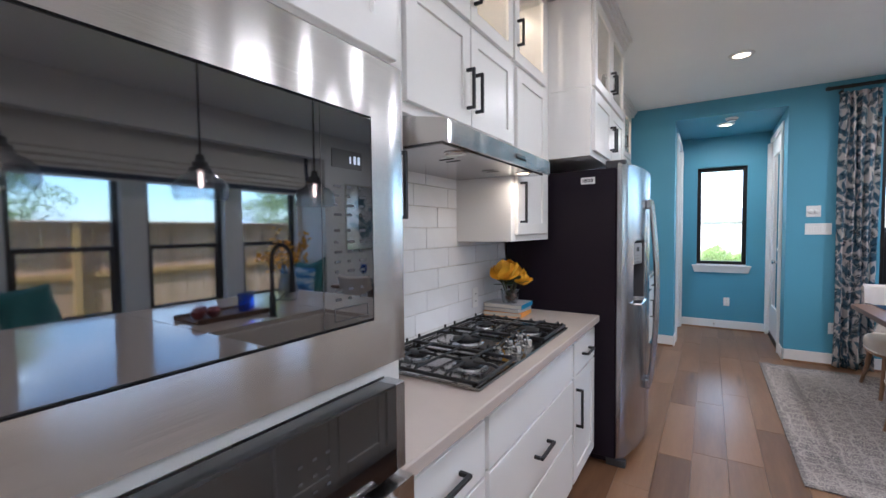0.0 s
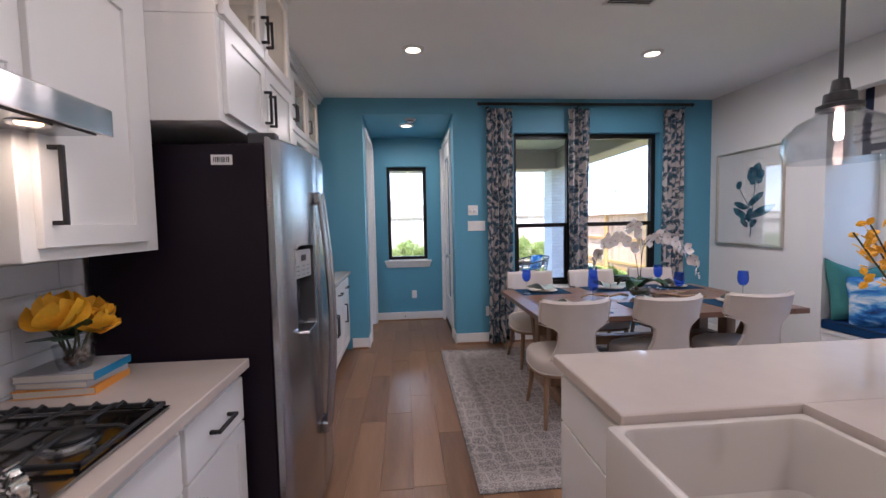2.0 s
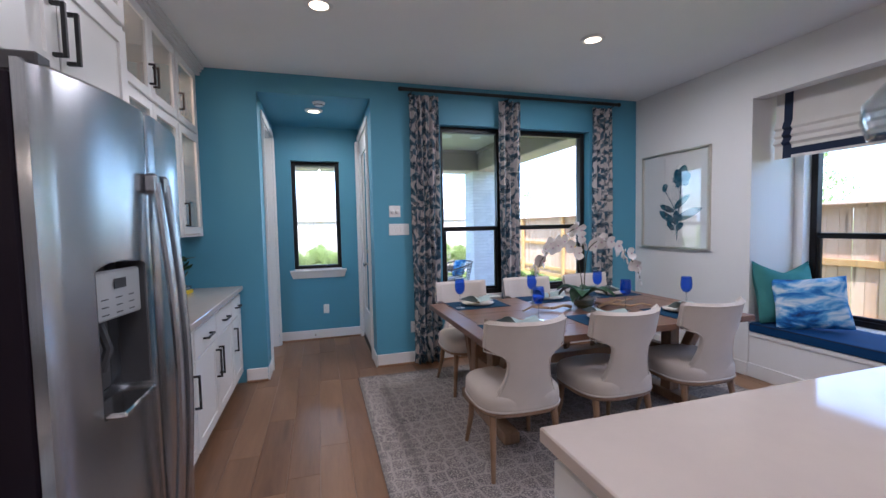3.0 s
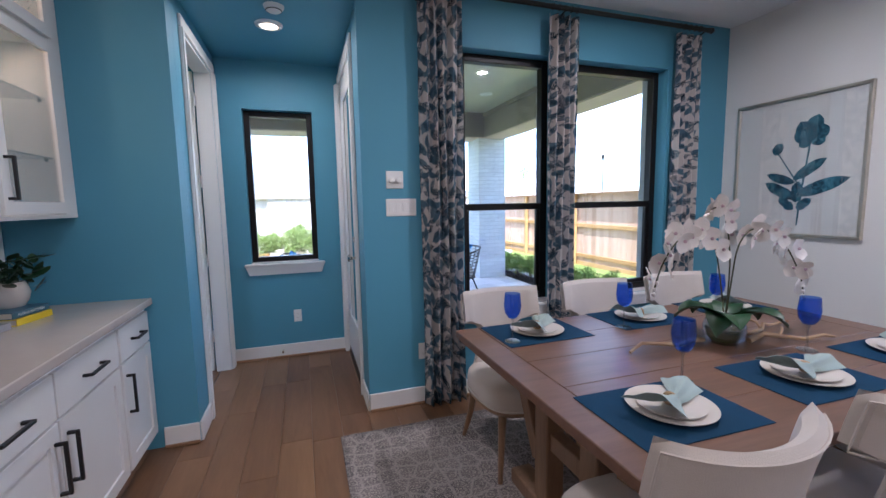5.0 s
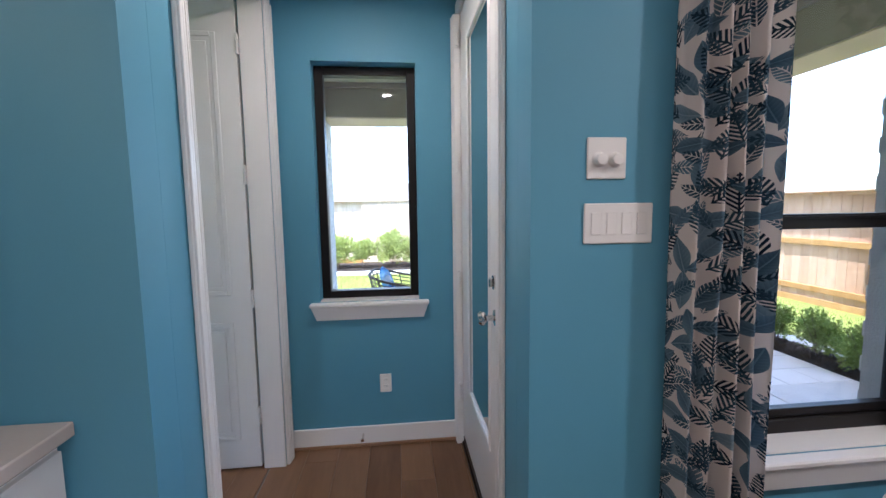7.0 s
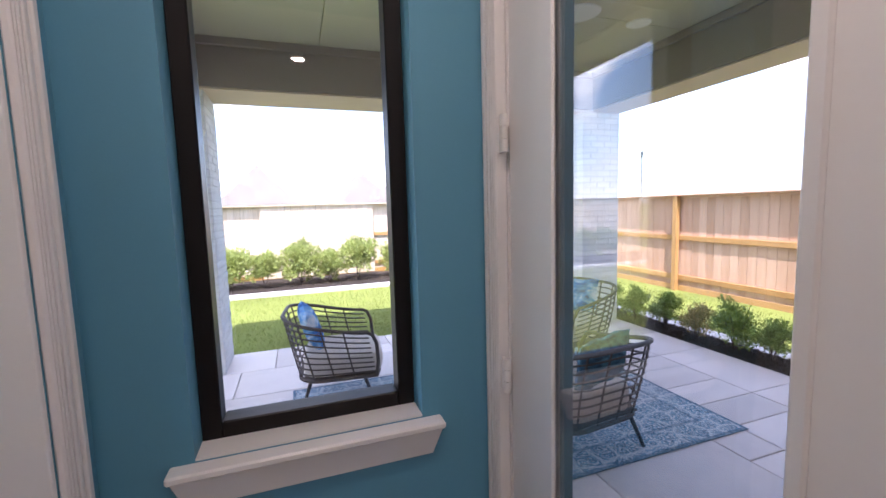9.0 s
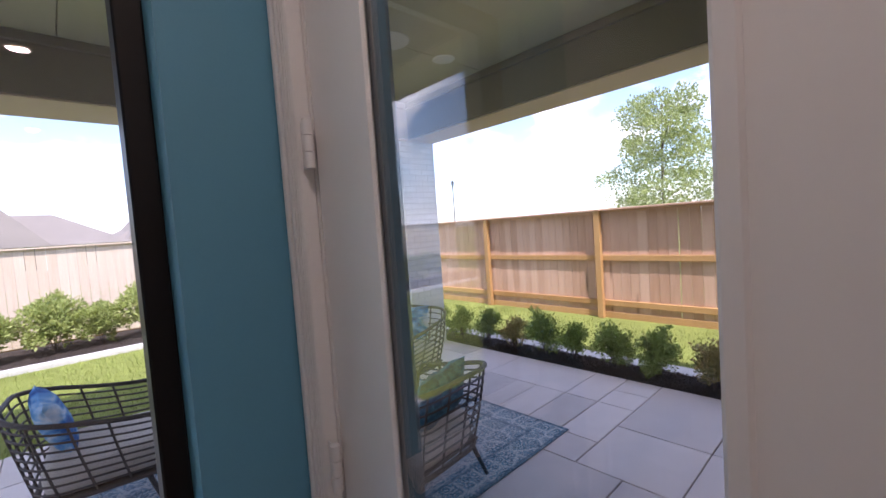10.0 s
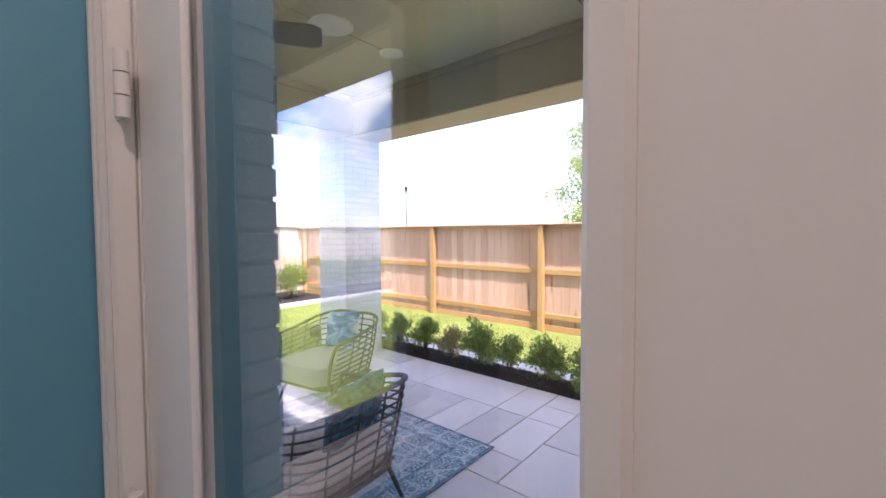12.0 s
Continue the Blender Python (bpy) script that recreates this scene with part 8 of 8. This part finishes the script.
me = bpy.data.meshes.new("grass_blades")
me.from_pydata(v, [], f)
me.materials.append(M["blade"])
tagged(new("grass_blades", me), "short green lawn grass", "grass", kind="stuff")

# loose mulch chips on the beds
v, f = [], []
for k in range(5200):
    if k % 2:
        x, y, z = rnd.uniform(PX1 + 0.03, 5.07), rnd.uniform(6.0, 11.6), GZ + 0.118
    else:
        x, y, z = rnd.uniform(-4.5, 6.5), rnd.uniform(15.0, 16.4), GZ + 0.06
    a, s = rnd.uniform(0, 6.28), rnd.uniform(0.012, 0.03)
    ux, uy, tilt = math.cos(a) * s, math.sin(a) * s, rnd.uniform(-0.008, 0.012)
    b = len(v)
    v += [(x - ux, y - uy, z - 0.004), (x + ux, y + uy, z + 0.004 + tilt), (x - uy * 0.4, y + ux * 0.4, z + 0.010), (x + uy * 0.4, y - ux * 0.4, z + 0.008), (x, y, z + 0.018)]
    f += [(b, b + 3, b + 4), (b + 3, b + 1, b + 4), (b + 1, b + 2, b + 4), (b + 2, b, b + 4)]
me = bpy.data.meshes.new("mulch_chips")
me.from_pydata(v, [], f)
me.materials.append(foliage("mulch chip", (0.02, 0.013, 0.01), (0.085, 0.055, 0.04)))
tagged(new("mulch_chips", me), "dark brown wood mulch chips", "mulch", kind="stuff")


# ---- pieces: boards, planks, tiles, bricks, pavers ----
CACHE = {}


def piece(name, parent, mat_, x0, x1, y0, y1, z0, z1, bevel=0.0015, turn=None):
    """One bevel-edged block as an object of its own; alike blocks share a mesh."""
    sz = (round(x1 - x0, 3), round(y1 - y0, 3), round(z1 - z0, 3))
    key = (name, mat_.name, sz, bevel)
    if key not in CACHE:
        bm = bmesh.new()
        hx, hy, hz = sz[0] / 2, sz[1] / 2, sz[2] / 2
        b = min(bevel, hx * 0.4, hy * 0.4, hz * 0.4)
        loops = []
        for z, i in ((-hz, b), (-hz + b, 0), (hz - b, 0), (hz, b)):
            loops.append([bm.verts.new((sx * (hx - i), sy * (hy - i), z)) for sx, sy in ((-1, -1), (1, -1), (1, 1), (-1, 1))])
        for A, B in zip(loops, loops[1:]):
            for k in range(4):
                bm.faces.new((A[k], A[(k + 1) % 4], B[(k + 1) % 4], B[k]))
        bm.faces.new(loops[0][::-1])
        bm.faces.new(loops[-1])
        CACHE[key] = mesh_of(name, bm, mat_, False)
    ob = new(name, CACHE[key])
    ob.parent = parent
    m = pose((x0 + x1) / 2, (y0 + y1) / 2, (z0 + z1) / 2)
    ob.matrix_basis = m if turn is None else m @ turn
    return ob


# fences
def fence(name, along, at, a0, a1, top, bottom, face, near, label, post0, mat_, skip=None):
    """Board fence: boards behind, posts and rails on the side that faces the garden (face = -1 or +1 on the cross axis)."""
    fe = thing(name, (0, 0, 0), label, "fence")
    def put(nm, m_, p0, p1, c0, c1, z0, z1, bv=0.003):
        lo, hi = sorted((at + c0 * face, at + c1 * face))
        if along == "y":
            piece(nm, fe, m_, lo, hi, p0, p1, z0, z1, bv)
        else:
            piece(nm, fe, m_, p0, p1, lo, hi, z0, z1, bv)
    rnd = random.Random(len(name))
    a = a0
    while a < a1:
        w = 0.138
        rail_side = skip is None or not skip(a)
        off = rnd.choice((0.0, 0.002, 0.004)) + (0 if rail_side else 0.085)
        put("board", mat_, a, a + w, off - 0.018, off, bottom + 0.06, top - 0.03)
        a += w + (0.006 if rnd.random() > 0.06 else 0.014)
    p = post0
    while p > a0:
        p -= 2.4
    p += 2.4
    posts = []
    while p < a1:
        posts.append(p)
        p += 2.4
    for q in posts:
        if skip is None or not skip(q + 0.1):
            put("post", M["fence_post"], q - 0.045, q + 0.045, 0.045, 0.125, bottom, top - 0.03)
    for q0 in [posts[0] - 2.4] + posts:
        b0, b1 = max(a0, q0 + 0.001), min(a1, q0 + 2.399)
        if b1 - b0 < 0.1:
            continue
        for z in (bottom + 0.30, (top + bottom) / 2 + 0.12):
            if skip is None or not skip((b0 + b1) / 2):
                put("rail", M["fence_post"], b0, b1, 0.006, 0.044, z - 0.045, z + 0.045)
        if skip is None:
            put("trim_board", mat_, b0, b1 - 0.003, 0.006, 0.028, top - 0.075, top - 0.0285, 0.003)
        put("cap", mat_, b0, b1 - 0.003, -0.03, 0.14, top - 0.028, top, 0.004)
    put("rot_board", M["fence_post"], a0, a1, 0.006, 0.03, bottom - 0.02, bottom + 0.15)
    return fe


fence("fence_east", "y", 7.40, -6.0, 17.0, 1.63, GZ - 0.05, -1, True, "cedar board fence with posts and rails", 9.49, M["fence"])
fence("fence_north", "x", 17.05, -9.0, 7.35, 1.68, GZ - 0.02, -1, False, "pale board fence along the back", -1.15, M["fence_pale"], lambda a: not (-1.15 <= a < -0.25 or 2.42 <= a < 3.4))

# backsplash tiles
bs = thing("backsplash", (0, 0, 0), "white glazed subway tile backsplash", "backsplash", kind="structure")
part("grout", cube(XL + 0.0005, XL + 0.008, 0.745, 2.683, CT - 0.02, 1.83), M["grout"], bs)
TW, TH = 0.302, 0.1025
rnd = random.Random(2)
for r in range(-1, 9):
    z0, z1 = max(0.929 + r * TH, CT + 0.001), min(0.929 + (r + 1) * TH - 0.004, 1.828)
    y = 1.764 + 0.1007 * (r - 4)
    while y > 0.747:
        y -= TW
    while y < 2.68:
        a, b = max(y, 0.747), min(y + TW - 0.004, 2.681)
        if b - a > 0.02 and z1 - z0 > 0.006:
            piece("tile", bs, M["tile"], XL + 0.0082, XL + 0.0155 + rnd.uniform(-0.0006, 0.0008), a, b, z0, z1, 0.0015)
        y += TW

# brick: walls of the house towards the patio, and pillars
BL, BH, J = 0.194, 0.062, 0.010


def brick_face(parent, axis, at, out, a0, a1, z0, z1, seed, holes=(), near=None):
    """Running-bond bricks on a face; axis is the one it stands across, out the way it looks; cut at openings. Returns the far rest."""
    rnd = random.Random(seed)
    r, z = 0, z0
    rest = []
    while z < z1 - 0.02:
        a = a0 - (BL / 2 if r % 2 else 0)
        zt = min(z + BH, z1)
        cuts = [(p, q) for p, q, e, f in holes if zt > e and z < f]
        while a < a1 - 0.01:
            spans = [(max(a, a0), min(a + BL, a1))]
            for p, q in cuts:
                spans = [t for b0, b1 in spans for t in ((b0, min(b1, p)), (max(b0, q), b1)) if t[1] - t[0] > 0.015]
            for b0, b1 in spans:
                if b1 - b0 < 0.015:
                    continue
                d = 0.006 + rnd.uniform(-0.002, 0.003)
                lo, hi = sorted((at + out * 0.0003, at + out * d))
                if near and not near((b0 + b1) / 2, z):
                    rest.append((axis, lo, hi, b0, b1, z, zt))
                elif axis == "x":
                    piece("brick", parent, M["brick"], lo, hi, b0, b1, z, zt, 0.003)
                else:
                    piece("brick", parent, M["brick"], b0, b1, lo, hi, z, zt, 0.003)
            a += BL + J
        z += BH + J
        r += 1
    return rest


def joined_bricks(parent, rest):
    if not rest:
        return
    v, f = [], []
    for axis, lo, hi, b0, b1, z0, z1 in rest:
        x0, x1, y0, y1 = (lo, hi, b0, b1) if axis == "x" else (b0, b1, lo, hi)
        k = len(v)
        v += [(x, y, z) for z in (z0, z1) for x, y in ((x0, y0), (x1, y0), (x1, y1), (x0, y1))]
        f += [tuple(k + i for i in q) for q in ((0, 1, 5, 4), (1, 2, 6, 5), (2, 3, 7, 6), (3, 0, 4, 7), (4, 5, 6, 7))]
    me = bpy.data.meshes.new("far_bricks")
    me.from_pydata(v, [], f)
    me.materials.append(M["brick"])
    ob = new("far_bricks", me)
    ob.parent = parent
    tagged(ob, "rows of white painted brick", kind="stuff")


bw = structure("wall_outer_east", panel_with_holes(bmesh.new(), "x", 1.40, EXT_X, EXT_Y, 7.44, GZ, SOF, [(DOOR_Y0 - 0.105, DOOR_Y1 + 0.105, GZ, DOOR_TOP + 0.09)]), M["mortar"], "white painted brick wall round the patio door", "wall")
rest = brick_face(bw, "x", EXT_X, 1, DOOR_Y1 + 0.106, 7.44, GZ, SOF, 1)
rest += brick_face(bw, "x", EXT_X, 1, EXT_Y, DOOR_Y0 - 0.106, GZ, SOF, 2, near=lambda a, z: False)
rest += brick_face(bw, "y", DOOR_Y1 + 0.105, -1, 1.402, EXT_X + 0.006, GZ, DOOR_TOP + 0.08, 3)
joined_bricks(bw, rest)
bm = panel_with_holes(bmesh.new(), "y", 7.34, 7.44, -4.0, 1.40, GZ, SOF, [(VW[0] - 0.03, VW[1] + 0.03, VW[2] - 0.03, VW[3] + 0.03)])
bn = structure("wall_outer_north", bm, M["mortar"], "white painted brick wall of the vestibule", "wall")
rest = brick_face(bn, "y", 7.44, 1, -4.0, 1.505, GZ, SOF, 4, holes=[(VW[0] - 0.03, VW[1] + 0.03, VW[2] - 0.03, VW[3] + 0.03)], near=lambda a, z: False)
joined_bricks(bn, rest)
bm = panel_with_holes(bmesh.new(), "y", 5.99, EXT_Y, EXT_X, 5.14, GZ, SOF, [(a - 0.02, b + 0.02, WZ0 - 0.03, WZ1 + 0.02) for a, b in WINS])
bd = structure("wall_outer_dining", bm, M["mortar"], "white painted brick wall of the dining room", "wall")
rest = brick_face(bd, "y", EXT_Y, 1, EXT_X, 5.14, GZ, SOF, 5, holes=[(a - 0.02, b + 0.02, WZ0 - 0.03, WZ1 + 0.02) for a, b in WINS], near=lambda a, z: False)
joined_bricks(bd, rest)
structure("wall_outer_side", cube(4.551, 5.14, 4.531, 5.989, GZ, SOF), M["brick"], "white painted brick return wall", "wall")
structure("wall_outer_south", cube(4.551, 5.14, -3.35, 0.599, GZ, SOF), M["brick"], "white painted brick side wall", "wall")
structure("wall_outer_bay_top", cube(4.551, 5.14, 0.6, 4.53, 2.721, SOF), M["brick"], "white painted brick above the bay", "wall")


def pillar(x0, x1, y0, y1, label, faces):
    p = thing("brick_pillar", (0, 0, 0), label, "pillar", "patio pillars", "structure")
    part("core", cube(x0, x1, y0, y1, GZ, 2.634), M["mortar"], p)
    rest = []
    for axis, at, out, a0, a1, s in faces:
        rest += brick_face(p, axis, at, out, a0, a1, GZ, 2.632, s)
    joined_bricks(p, rest)


pillar(4.06, 4.60, 10.38, 10.92, "white painted brick pillar at the patio corner", (("x", 4.06, -1, 10.38, 10.92, 6), ("y", 10.38, -1, 4.06, 4.60, 7)))
pillar(-0.62, -0.08, 10.38, 10.92, "white painted brick pillar beside the lawn", (("x", -0.08, 1, 10.38, 10.92, 8), ("y", 10.38, -1, -0.62, -0.08, 9)))

# patio pavers, laid in mixed sizes
pv = thing("patio_paving", (0, 0, 0), "grey sandstone patio pavers in mixed sizes", "paving", kind="structure")
rnd = random.Random(21)
CELL = 0.305
nx, ny = int((PX1 + 0.66) / CELL), int((PYF - EXT_Y) / CELL)
used = set()
for j in range(ny):
    for i in range(nx):
        if (i, j) in used:
            continue
        opts = [(2, 2), (3, 2), (2, 1), (2, 3), (1, 1), (1, 2), (3, 2), (2, 2)]
        rnd.shuffle(opts)
        for w, h in opts + [(1, 1)]:
            if i + w <= nx and j + h <= ny and all((i + p, j + q) not in used for p in range(w) for q in range(h)):
                break
        used |= {(i + p, j + q) for p in range(w) for q in range(h)}
        x1, y0 = PX1 - i * CELL, EXT_Y + 0.01 + j * CELL
        x0, y1 = x1 - w * CELL, y0 + h * CELL
        if y0 < 7.46 and x1 < EXT_X + 0.06:
            if y1 < 7.52:
                continue
            y0 = 7.455
        elif y0 < 7.46:
            x0 = max(x0, EXT_X + 0.012)
        dz = rnd.uniform(-0.001, 0.002)
        piece("paver", pv, M["paver"], x0 + 0.003, x1 - 0.004, y0 + 0.003, y1 - 0.004, PZ - 0.0215, PZ - 0.001 + dz * 0.5, 0.004)

# oak floor planks
fl = thing("floor", (0, 0, 0), "brown oak plank floor", "floor", kind="structure")
PW = 0.184
rnd = random.Random(9)
lengths = (0.92, 1.22, 1.52, 1.83)
x = XL
while x < XR - 0.001:
    x1 = min(x + PW, XR)
    spans = [(YN, YB)]
    if x1 <= VX0 + 0.001 or x >= VX1:
        pass
    else:
        spans = [(YN, VY)]
    for a, b in spans:
        y = a - rnd.uniform(0, 1.2)
        while y < b:
            ln = rnd.choice(lengths)
            y0, y1 = max(y, a), min(y + ln - 0.0008, b)
            if y1 - y0 > 0.02:
                piece("plank", fl, M["plank"], x + 0.0004, x1 - 0.0004, y0, y1, -0.0115, 0.0, 0.0012)
            y += ln
    x = x1
for k in range(8):
    piece("plank", fl, M["plank"], -1.19 + k * 0.16, -1.19 + k * 0.16 + 0.159, YB + 0.14, VY, -0.0115, -0.0004, 0.0012)
